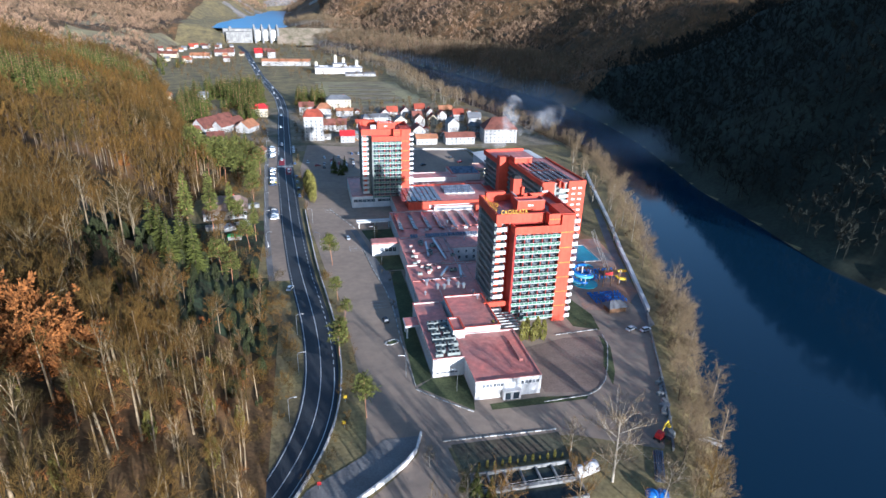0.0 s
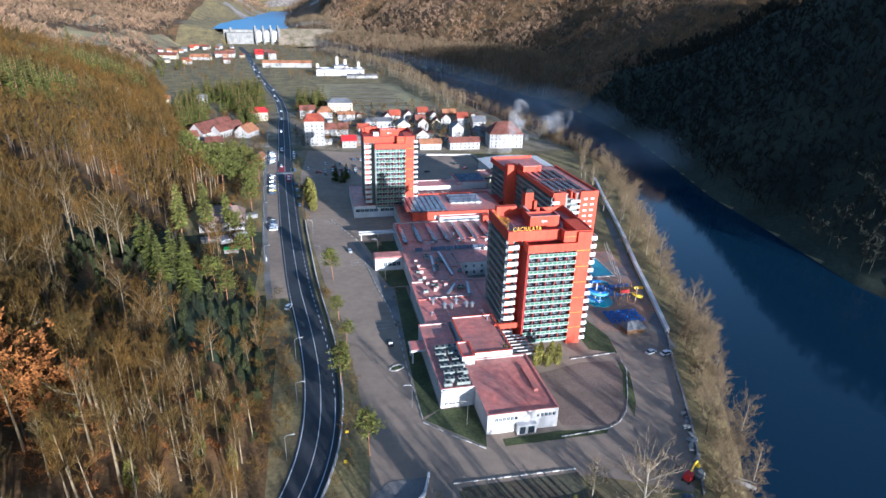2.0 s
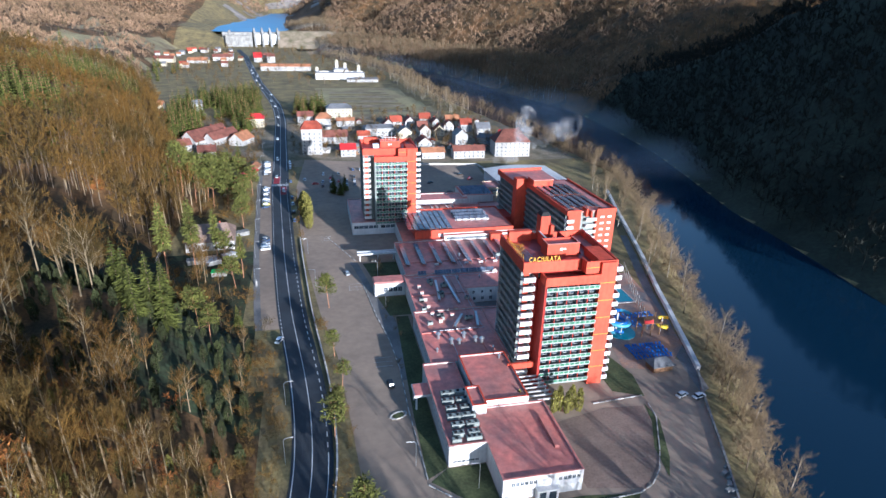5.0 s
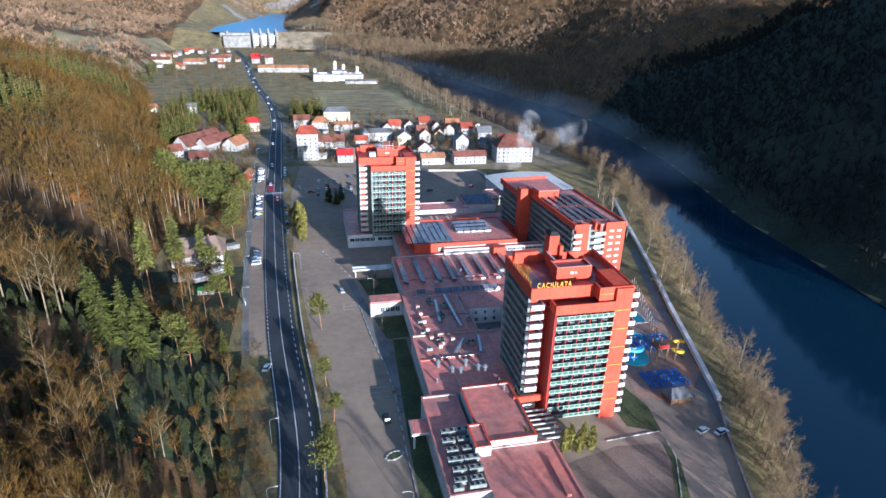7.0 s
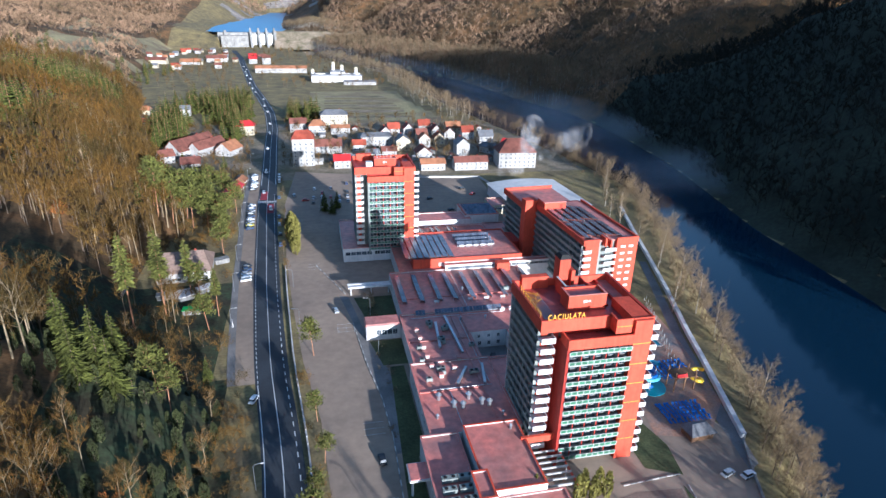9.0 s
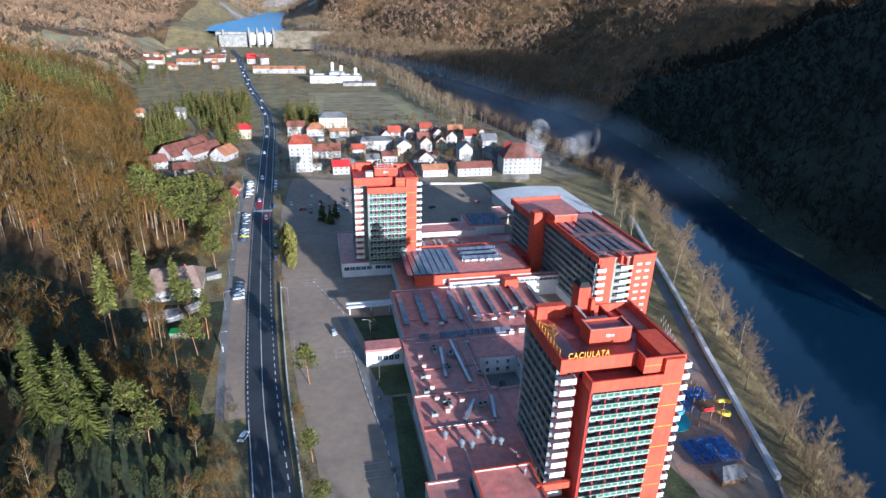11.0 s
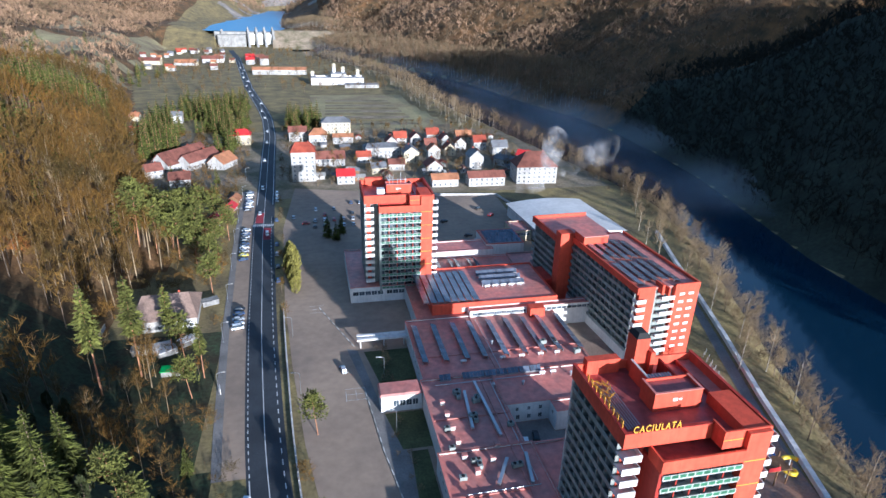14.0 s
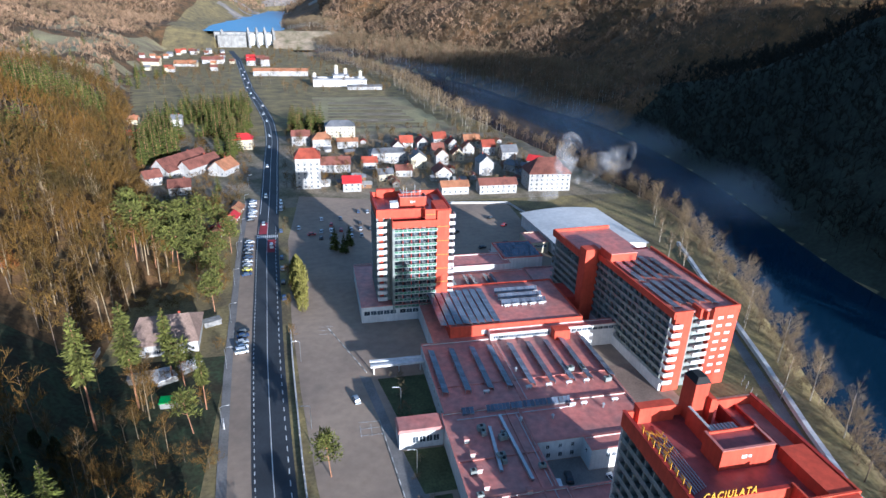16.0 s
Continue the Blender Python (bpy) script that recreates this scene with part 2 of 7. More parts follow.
def piece(name, me, parent, at, turn=0):
    """One more object on a shared mesh."""
    ob = new(name, me)
    ob.parent = parent
    ob.matrix_basis = pose(*at, 0, 0, turn)
    return ob


def boxes(rows):
    bm = bmesh.new()
    for r in rows:
        box(bm, *r)
    return bm


def array_mesh(name, verts, faces, mats, indices=None):
    """A mesh from arrays: triangles or quads, all faces with the same number of corners."""
    me = bpy.data.meshes.new(name)
    verts = np.asarray(verts, np.float32)
    faces = np.asarray(faces, np.int32)
    me.vertices.add(len(verts))
    me.vertices.foreach_set("co", verts.ravel())
    me.loops.add(faces.size)
    me.loops.foreach_set("vertex_index", faces.ravel())
    me.polygons.add(len(faces))
    k = faces.shape[1]
    me.polygons.foreach_set("loop_start", np.arange(0, faces.size, k, dtype=np.int32))
    me.polygons.foreach_set("loop_total", np.full(len(faces), k, np.int32))
    for m in mats:
        me.materials.append(m)
    if indices is not None:
        me.polygons.foreach_set("material_index", np.asarray(indices, np.int32))
    me.update(calc_edges=True)
    me.validate()
    return me


# ---------------------------------------------------------------- terrain
WEST_Y = [-600, 60, 102, 122, 156, 178, 207, 254, 274, 331, 376, 420, 479, 560, 643, 704, 781, 980, 1058, 1172, 1500, 1860, 2200, 3000, 5200]
WEST_X = [40, 84, 100, 112, 128, 141, 150, 165, 174, 195, 209, 218, 212, 200, 187, 177, 166, 160, 140, 117, -15, -70, -300, -380, -400]
EAST_Y = [-600, 100, 164, 209, 276, 334, 408, 480, 560, 643, 700, 744, 806, 980, 1095, 1237, 1500, 1860, 5200]
EAST_X = [330, 262, 246, 240, 250, 256, 274, 290, 300, 304, 302, 292, 277, 250, 217, 163, 42, -66, -90]
FOOT_Y = [-600, 100, 216, 236, 330, 362, 500, 700, 1000, 2000, 5200]
FOOT_X = [-60, -17, -23, -58, -70, -58, -98, -150, -230, -330, -420]
ROAD_Y = [-100, 60, 95, 110, 116, 126, 137, 146, 163, 180, 200, 234, 294, 391, 493, 540, 622, 706, 785, 910, 1164, 1303, 1700, 1850]
ROAD_X = [-170, -49, -22, -12.5, -9.4, -5.6, -2.9, -1.4, -0.9, -1.5, -3.4, -7.7, -12.3, -17.6, -20.9, -22.8, -25.2, -32, -44, -65, -98, -116, -185, -240]


LAKE_Y = [1600, 1750, 1950, 2300, 2640, 3000, 3600, 3800, 5200]
LAKE_L = [-212, -232, -240, -215, -196, -185, -172, -120, -120]
LAKE_R = [-62, -52, -58, -68, -76, -80, -88, -118, -118]


def smooth_table(ys, xs, step=4.0):
    t = np.arange(ys[0], ys[-1], step)
    v = np.interp(t, ys, xs)
    for _ in range(3):
        v = np.convolve(np.pad(v, 2, mode="edge"), np.ones(5) / 5, "valid")
    return t, v


ROAD_T, ROAD_V = smooth_table(ROAD_Y, ROAD_X)


def road_x(y):
    return np.interp(y, ROAD_T, ROAD_V)


def waves(x, y, seed, size):
    """Cheap smooth noise between about -1 and 1 on arrays."""
    rng = np.random.RandomState(seed)
    out = np.zeros_like(x, dtype=float)
    for k in range(7):
        a, p = rng.uniform(0, 2 * np.pi, 2)
        s = size * rng.uniform(0.5, 1.6)
        out += np.sin((x * np.cos(a) + y * np.sin(a)) * 2 * np.pi / s + p)
    return out / 3.2


def height(x, y):
    """The land's height at arrays of places."""
    x, y = np.asarray(x, float), np.asarray(y, float)
    foot, west, east = np.interp(y, FOOT_Y, FOOT_X), np.interp(y, WEST_Y, WEST_X), np.interp(y, EAST_Y, EAST_X)
    d = np.maximum(foot - x, 0)
    left = 32 * (1 - np.exp(-d / 34)) + 0.13 * d + 0.22 * np.maximum(d - 220, 0)
    left *= 1 + 0.16 * waves(x, y, 3, 190) * np.minimum(d / 60, 1) + 0.05 * waves(x, y, 5, 60) * np.minimum(d / 30, 1)
    e = np.maximum(x - east, 0)
    # a steep shoulder near the bend that sinks northwards, and the hills behind a wide flood plain
    cap = np.interp(y, [-100, 150, 330, 430, 520, 620, 740], [60, 140, 165, 135, 95, 55, 8])
    shoulder = 0.85 * e
    shoulder = np.where(shoulder > cap, cap + (shoulder - cap) * 0.10, shoulder)
    shoulder *= 1 + 0.14 * waves(x, y, 11, 420) + 0.07 * waves(x, y, 12, 130)
    back_off = np.maximum(e - np.interp(y, [600, 800, 1500, 1800], [150, 110, 60, 0]), 0)
    hills = 0.46 * back_off + 0.0002 * back_off * back_off
    hills = np.where(hills > 280, 280 + (hills - 280) * 0.2, hills)
    hills *= np.maximum(1 + 0.25 * waves(x, y, 11, 420) + 0.10 * waves(x, y, 12, 130), 0.3)
    hills += 18 * waves(x * 0.35, y, 14, 170) * np.minimum(back_off / 90, 1)
    right = np.maximum(shoulder, hills * np.clip((y - 560) / 200, 0, 1)) + np.minimum(e * 0.1, 6)
    h = np.where(x < foot, left, np.where(x > east, right - 5, 0))
    bank = np.minimum(np.maximum(x - (west - 9), 0), np.maximum(east + 3 - x, 0))
    h = np.where((x > west - 9) & (x < east + 3), -np.minimum(bank * 0.62, 9), h)
    # behind the dam the valley holds a lake between rising banks
    shore_l, shore_r = np.interp(y, LAKE_Y, LAKE_L), np.interp(y, LAKE_Y, LAKE_R)
    begin = np.where(x < -186, 1540, 1625)
    past = np.clip((y - begin) / 40, 0, 1)
    away = np.maximum(shore_l - x, x - shore_r)
    bank_h = np.where(away > 0, 31 + np.minimum(away * 0.10, 8) + np.clip((y - 1900) / 500, 0, 1) * np.maximum(away - 25, 0) * 0.55, 20)
    bank_h = np.where(bank_h > 150, 150 + (bank_h - 150) * 0.4, bank_h) * (1 + 0.12 * waves(x, y, 23, 240) * (away > 0))
    h = np.where(y > begin, np.where((away > 0) | (y < 1625), np.maximum(h, bank_h * past), 20), h)
    far = np.clip((y - 3500) / 500, 0, 1)
    h = np.maximum(h, 260 * far * (1 + 0.25 * waves(x, y, 21, 700)) - 10)
    bump = 0.25 * waves(x, y, 8, 30) * ((x < foot - 5) | (x > east + 8))
    return h + bump


def spread(a, b, fine_a, fine_b, fine, coarse):
    s = [np.arange(fine_a, fine_b, fine)]
    left, v, st = [], fine_a, fine
    while v > a:
        st = min(st * 1.12, coarse)
        v -= st
        left.append(v)
    right, v, st = [], s[0][-1], fine
    while v < b:
        st = min(st * 1.12, coarse)
        v += st
        right.append(v)
    return np.array(left[::-1] + list(s[0]) + right)


def grid_mesh(name, xs, ys, zf, mats, zone=None):
    gx, gy = np.meshgrid(xs, ys)
    z = zf(gx, gy)
    verts = np.stack([gx.ravel(), gy.ravel(), z.ravel()], 1)
    nx, ny = len(xs), len(ys)
    i = (np.arange(ny - 1)[:, None] * nx + np.arange(nx - 1)[None]).ravel()
    faces = np.stack([i, i + 1, i + nx + 1, i + nx], 1)
    idx = None
    if zone is not None:
        c = verts[faces].mean(1)
        idx = zone(c[:, 0], c[:, 1], c[:, 2])
    me = array_mesh(name, verts, faces, mats, idx)
    me.polygons.foreach_set("use_smooth", np.ones(len(faces), bool))
    return me


def ground_zone(x, y, z):
    foot, west, east = np.interp(y, FOOT_Y, FOOT_X), np.interp(y, WEST_Y, WEST_X), np.interp(y, EAST_Y, EAST_X)
    k = np.ones(len(x), int)                                        # grass
    k[(x < foot + 3) | (x > east - 6)] = 0                              # leaf litter
    k[(y > 600) & (y < 850) & (x > 8) & (x < west - 45)] = 2        # fields
    k[(y > 450) & (y < 640) & (x > foot + 3) & (x < west - 12)] = 5  # gardens
    k[(x > foot - 34) & (x < np.interp(y, ROAD_Y, ROAD_X) - 15) & (y > 168) & (y < 300)] = 6  # rough grass below the wood, coloured darker for its shade
    meadow = (x < foot) & (y > 690) & (y < 1500) & (foot - x < 150) & (waves(x, y, 31, 160) > -0.1)
    k[meadow] = 2
    k[(x > east - 6) & (y < 650 + 0.2 * (x - east))] = 4               # river slope floor, coloured dark for the hill's shade
    k[(y > 2300) & (waves(x, y, 33, 300) > 0.35)] = 3
    return k


gx = spread(-1900, 1900, -230, 300, 5.0, 70)
gy = spread(-700, 5000, 70, 720, 5.0, 70)
ground = new("ground", grid_mesh("ground", gx, gy, height, [M_FOREST, M_GRASS, M_FIELD, M_ROCK, M_SHADEFLOOR, M_SOIL, M_SHADEGRASS], ground_zone))
tagged(ground, "valley floor of winter grass and leaf-littered hillsides", "ground", kind="structure")


def flat_poly(name, pts, z, mat, label, category, thick=0.0):
    """A level sheet with an outline; with a thickness it has sides."""
    bm = bmesh.new()
    f = bm.faces.new([bm.verts.new((x, y, z)) for x, y in pts])
    if f.normal.z < 0:
        f.normal_flip()
    f.normal_update()
    if f.normal.z < 0:
        f.normal_flip()
    if thick:
        r = bmesh.ops.extrude_face_region(bm, geom=[f])
        for v in r["geom"]:
            if isinstance(v, bmesh.types.BMVert):
                v.co.z -= thick
        bmesh.ops.recalc_face_normals(bm, faces=bm.faces)
    ob = new(name, mesh_of(name, bm, mat))
    return tagged(ob, label, category, kind="structure")


def ribbon(name, ys, left, right, z, mat):
    n = len(ys)
    v = [(left[i], ys[i], z) for i in range(n)] + [(right[i], ys[i], z) for i in range(n)]
    f = [(i, n + i, n + i + 1, i + 1) for i in range(n - 1)]
    return new(name, array_mesh(name, v, f, [mat]))


water = new("water", array_mesh("water", [(-60, -600, -5), (700, -600, -5), (700, 1560, -5), (-160, 1560, -5)], [(0, 1, 2, 3)], [M_WATER]))
tagged(water, "still dark blue river water", "water", kind="structure")
lake = new("water_lake", array_mesh("water_lake", [(-280, 1650, 29), (-40, 1650, 29), (-40, 3900, 29), (-280, 3900, 29)], [(0, 1, 2, 3)], [M_LAKE]))
tagged(lake, "reservoir water behind the dam, coloured like reflected blue sky", "water", kind="structure")

# road and lots
ry = np.concatenate([np.arange(-90, 560, 5.0), np.arange(560, 1480, 15.0)])
road = tagged(ribbon("road", ry, road_x(ry) - 5.2, road_x(ry) + 5.4, 0.10, M_ROAD), "dark fresh asphalt two-lane road", "road", kind="structure")


def line_strip(name, y0, y1, off, width, dash=0.0, gap=0.0):
    """Painted line beside the road's centre; dashes are one mesh."""
    v, f = [], []
    y = y0
    while y < y1:
        seg = min(dash or 4.0, y1 - y)
        a, b = road_x(y), road_x(y + seg)
        k = len(v)
        v += [(a + off - width / 2, y, 0.13), (a + off + width / 2, y, 0.13), (b + off + width / 2, y + seg, 0.13), (b + off - width / 2, y + seg, 0.13)]
        f.append((k, k + 1, k + 2, k + 3))
        y += seg + gap
    ob = new(name, array_mesh(name, v, f, [M_LINE]))
    return tagged(ob, "white painted road line", "road marking", kind="structure")


line_strip("road_line_centre", 60, 1300, 0.0, 0.22)
line_strip("road_line_west", 60, 225, -4.5, 0.25)
line_strip("road_line_west_dashed", 226, 420, -4.4, 0.25, 1.4, 1.4)
line_strip("road_line_east", 60, 160, 4.1, 0.22)
line_strip("road_line_east_dashed", 162, 420, 4.0, 0.25, 2.0, 2.2)
line_strip("road_line_far_west", 440, 1300, -4.3, 0.3)
line_strip("road_line_far_east", 440, 1300, 4.3, 0.3)
py = np.arange(226, 470, 6.0)
tagged(ribbon("pavement_west", py, road_x(py) - 11.0, road_x(py) - 5.2, 0.06, M_LOT), "grey worn roadside parking strip", "parking", kind="structure")
tagged(ribbon("pavement_footpath", py, road_x(py) - 13.5, road_x(py) - 11.0, 0.12, M_PAVE), "pale concrete footpath", "pavement", kind="structure")

flat_poly("pavement_lot", [(9, 119), (30, 118), (64, 117), (86, 107), (97, 123), (106, 142), (115, 162), (122, 178), (114, 190), (112, 262), (112, 330), (118, 440), (60, 452), (-3, 470), (-8, 400), (-5, 320), (-1.5, 275), (2.5, 236), (7.5, 205), (9.5, 170), (11, 140)],
          0.05, M_LOT, "wide worn grey asphalt car park", "car park")

# ---------------------------------------------------------------- hotel towers
def pane_mesh(name, w, h, mat, depth=0.05):
    """A flat piece in the x-z plane, its middle at the origin, facing -y."""
    return mesh_of(name, boxes([(-w / 2, w / 2, 0, depth, -h / 2, h / 2)]), mat)


def framed_window(name, w, h):
    """Meshes of a pane and of its frame with one mullion, facing -y."""
    pane = pane_mesh(name + "_pane", w, h, M_GLASS, 0.06)
    t = 0.07
    fr = mesh_of(name + "_frame", boxes([(-w / 2 - t, w / 2 + t, -0.05, 0.05, h / 2, h / 2 + t), (-w / 2 - t, w / 2 + t, -0.07, 0.05, -h / 2 - t, -h / 2),
                                         (-w / 2 - t, -w / 2, -0.05, 0.05, -h / 2, h / 2), (w / 2, w / 2 + t, -0.05, 0.05, -h / 2, h / 2),
                                         (-0.04, 0.04, -0.05, 0.05, -h / 2, h / 2)]), M_WHITE)
    return pane, fr


def hotel_tower(at, scale, label, sign):
    """The slab tower: green balcony front, orange piers, white corner balconies, red rooftop blocks. Local x along the front, y away from it."""
    W, D, F, N = 27.3, 22.0, 2.85, 13
    top = 41.5
    t = thing("hotel_tower", label, "hotel tower", at, 0, "hotel towers")
    t.scale = (scale, scale, scale)
    # core walls with a recessed front behind the balconies
    part("wall_core", boxes([(1.6, 24.9, 2.2, D - 1.4, 0, 38.2), (5.95, 21.9, -2.5, 2.2, 0, 35.2)]), M_GREY, t)
    part("wall_pier", boxes([(21.9, 26.6, -4.4, 8.0, 0, 41.2)]), M_RED, t, "orange-red painted pier")
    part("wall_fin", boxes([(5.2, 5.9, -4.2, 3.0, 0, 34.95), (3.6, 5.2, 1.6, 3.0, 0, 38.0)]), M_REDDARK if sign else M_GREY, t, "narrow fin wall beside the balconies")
    joint = mesh_of("joint_line", boxes([(21.88, 26.62, -4.43, -4.40, 0.6, 0.78)]), M_YELLOW)
    for k in range(1, 7):
        piece("joint_line", joint, t, (0, 0, k * 2 * F))
    # roof slab, parapets and terraces
    part("roof", boxes([(0.3, W - 0.3, 0.3, D - 0.3, 38.2, 38.8)]), M_CRIMSON, t, "crimson roof, coloured darker for parapet shade")
    part("parapet_west", boxes([(-0.2, 0.3, -0.2, D + 0.2, 37.6, 40.9)]), M_RED, t)
    part("parapet_south", boxes([(0.3, 17.5, -0.2, 0.3, 37.6, 40.9)]), M_RED, t)
    part("parapet_north", boxes([(0.3, W - 0.3, D - 0.3, D + 0.2, 37.6, 40.9)]), M_RED, t)
    part("parapet_east", boxes([(W - 0.3, W + 0.2, 0.3, D + 0.2, 37.6, 41.2)]), M_RED, t)
    part("parapet_coping", boxes([(-0.3, 0.4, -0.3, D + 0.3, 40.9, 41.05), (0.4, 17.5, -0.3, 0.4, 40.9, 41.05), (W - 0.4, W + 0.3, 0.3, D + 0.3, 41.2, 41.35)]), M_REDDARK, t, "dark coping")
    part("attic_block", boxes([(17.5, W, -3.4, 0.3, 37.6, 38.9)]), M_RED, t, "orange-red attic block")
    part("attic_parapet", boxes([(17.5, W, -3.4, -3.0, 38.9, 41.4), (17.5, 17.9, -3.0, 0.3, 38.9, 41.4), (W - 0.4, W, -3.0, 0.3, 38.9, 41.4)]), M_RED, t)
    part("attic_joint", boxes([(17.6, W - 0.1, -3.43, -3.4, 39.4, 39.56)]), M_YELLOW, t)
    part("attic_roof", boxes([(17.9, W - 0.4, -3.0, 0.3, 38.9, 39.0)]), M_CRIMSON, t)
    part("terrace_slab", boxes([(5.9, 21.9, -4.3, 1.9, 35.3, 35.7)]), M_CRIMSON, t)
    part("terrace_parapet", boxes([(5.2, 21.9, -4.6, -4.2, 35.0, 37.7), (5.2, 5.6, -4.2, 0.0, 35.0, 37.7)]), M_RED, t, "orange parapet above the balconies")
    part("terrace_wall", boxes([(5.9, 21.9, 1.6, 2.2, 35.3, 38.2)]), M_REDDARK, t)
    # front balconies
    slab = mesh_of("balcony_slab", boxes([(5.9, 21.9, -4.4, -2.5, -0.16, 0.16)]), M_RAIL)
    rail = mesh_of("rail_frame", boxes([(5.9, 21.9, -4.5, -4.38, 1.06, 1.2), (5.9, 21.9, -4.5, -4.38, 0.14, 0.30)] + [(5.9 + k * 1.6 - 0.14, 5.9 + k * 1.6 + 0.14, -4.5, -4.38, 0.30, 1.06) for k in range(11)]), M_RAIL)
    panel = mesh_of("green_panel", boxes([(0.15, 1.45, -4.52, -4.40, 0.31, 1.05)]), M_GREEN)
    divider = mesh_of("room_divider", boxes([(-0.09, 0.09, -3.9, -2.5, 0.16, F - 0.17)]), M_TRIM)
    pilaster = mesh_of("red_divider", boxes([(-0.14, 0.14, -4.05, -3.9, 0.16, F - 0.17)]), M_REDDARK)
    door = pane_mesh("balcony_door", 0.95, 2.05, M_GLASS)
    win = pane_mesh("balcony_window", 1.35, 1.25, M_GLASS)
    back = mesh_of("back_wall", boxes([(5.96, 21.86, -2.62, -2.5, 0.16, F - 0.17)]), M_CONC)
    for k in range(1, 13):
        z = k * F - 1.0
        b = piece("balcony", slab, t, (0, 0, z))
        tagged(b, "white balcony with green panels")
        piece("rail", rail, b, (0, 0, 0))
        piece("back_wall", back, b, (0, 0, 0))
        for i in range(10):
            piece("green_panel", panel, b, (5.9 + i * 1.6, 0, 0))
        for i in range(1, 5):
            piece("divider", divider, b, (5.9 + i * 3.2, 0, 0))
            piece("red_divider", pilaster, b, (5.9 + i * 3.2, 0, 0))
        for i in range(5):
            piece("balcony_door", door, b, (5.9 + i * 3.2 + 0.85, -2.66, 1.22))
            piece("window", win, b, (5.9 + i * 3.2 + 2.2, -2.66, 1.65))
    # white corner balconies, west end of the front and east side
    corner = mesh_of("corner_balcony", boxes([(-0.1, 3.5, -0.9, 2.0, -0.1, 0.1), (-0.1, 3.5, -1.0, -0.82, -0.35, 1.15), (3.35, 3.5, -0.82, 1.8, -0.35, 1.15)]), M_WHITE)
    side = mesh_of("side_balcony", boxes([(26.6, 29.0, -3.4, -0.4, -0.1, 0.1), (26.6, 29.0, -3.55, -3.4, -0.25, 1.15), (28.85, 29.0, -3.4, -0.4, -0.25, 1.15)]), M_WHITE)
    for k in range(1, 13):
        piece("corner_balcony", corner, t, (0, 0, k * F + 1.1))
    for k in range(0, 14):
        piece("side_balcony", side, t, (0, 0, k * F + 1.0))
    red_gap = mesh_of("red_infill", boxes([(0.8, 2.4, 1.2, 1.6, 0.2, 1.5)]), M_RED)
    for k in range(1, 13):
        piece("red_infill", red_gap, t, (0, 0.55, k * F + 1.1))
    # west side: a grid of deep loggias
    cell = mesh_of("loggia", boxes([(-0.05, 1.65, 0, 2.75, -0.12, 0.12), (-0.05, 1.65, -0.10, 0.10, 0.12, F - 0.12), (-0.05, 0.08, 0.1, 2.75, 0.12, 1.0)]), M_GREY)
    dark = pane_mesh("loggia_window", 2.0, 1.9, M_GLASS)
    frame_m = mesh_of("loggia_frame", boxes([(1.45, 1.56, 0.35, 0.5, 0.2, 2.4), (1.45, 1.56, 1.36, 1.48, 0.2, 2.4), (1.45, 1.56, 2.4, 2.55, 0.2, 2.4)]), M_TRIM)
    for k in range(0, 13):
        for i in range(7):
            c = piece("loggia", cell, t, (0, 2.0 + i * 2.8, k * F + 0.6))
            piece("window", dark, c, (1.55, 1.45, 1.35), -90)
            piece("frame", frame_m, c, (0, 0, 0))
    part("west_end_pier", boxes([(-0.05, 1.6, 21.4, D, 0, 38.2)]), M_TRIM, t)
    # east side
    strip = mesh_of("east_window_strip", boxes([(24.9, 24.98, 3.2, D - 1.6, 0.9, 2.3)]), M_GLASS)
    for k in range(13):
        piece("window_strip", strip, t, (0, 0, k * F + 0.6))
    # rooftop blocks
    part("penthouse", boxes([(9.6, 19.8, 7.0, 12.0, 38.8, 42.3)]), M_RED, t, "red rooftop lift house")
    part("penthouse_roof", boxes([(9.9, 19.5, 7.3, 11.7, 42.3, 42.5)]), M_CRIMSON, t)
    part("penthouse_parapet", boxes([(9.6, 19.8, 7.0, 7.3, 42.3, 43.0), (9.6, 9.9, 7.3, 12.0, 42.3, 43.0), (19.5, 19.8, 7.3, 12.0, 42.3, 43.0), (9.9, 19.5, 11.7, 12.0, 42.3, 43.0)]), M_RED, t)
    part("penthouse_coping", boxes([(9.5, 19.9, 6.9, 7.4, 43.0, 43.12), (9.5, 10.0, 7.4, 12.1, 43.0, 43.12), (19.4, 19.9, 7.4, 12.1, 43.0, 43.12)]), M_ROOF, t, "faded red coping")
    part("penthouse_back", boxes([(11.4, 17.6, 12.0, 14.6, 38.8, 41.9)]), M_REDDARK, t)
    part("grille", boxes([(11.6 + i * 0.72, 11.6 + i * 0.72 + 0.38, 12.2, 14.4, 41.9, 42.2) for i in range(8)]), M_TRIM, t, "pale slatted vent on the roof")
    part("grille_rim", boxes([(11.2, 11.5, 12.0, 19.2, 38.8, 42.6)]), M_RED, t)
    part("grille_rim_cap", boxes([(11.1, 11.6, 12.1, 19.2, 42.6, 42.75)]), M_TRIM, t, "pale metal capping")
    part("well_wall", boxes([(17.6, 18.0, 12.0, 19.2, 38.8, 42.2)]), M_REDDARK, t)
    part("east_gutter", boxes([(23.6, 24.0, 0.6, 21.6, 38.8, 39.6)]), M_REDDARK, t)
    part("east_walkway", boxes([(24.0, 27.0, 0.4, 21.6, 38.8, 39.3)]), M_ROOF, t, "pale red roof strip along the edge")
    part("roof_curb", boxes([(20.6, 21.0, 8.0, 21.0, 38.8, 39.3)]), M_REDDARK, t)
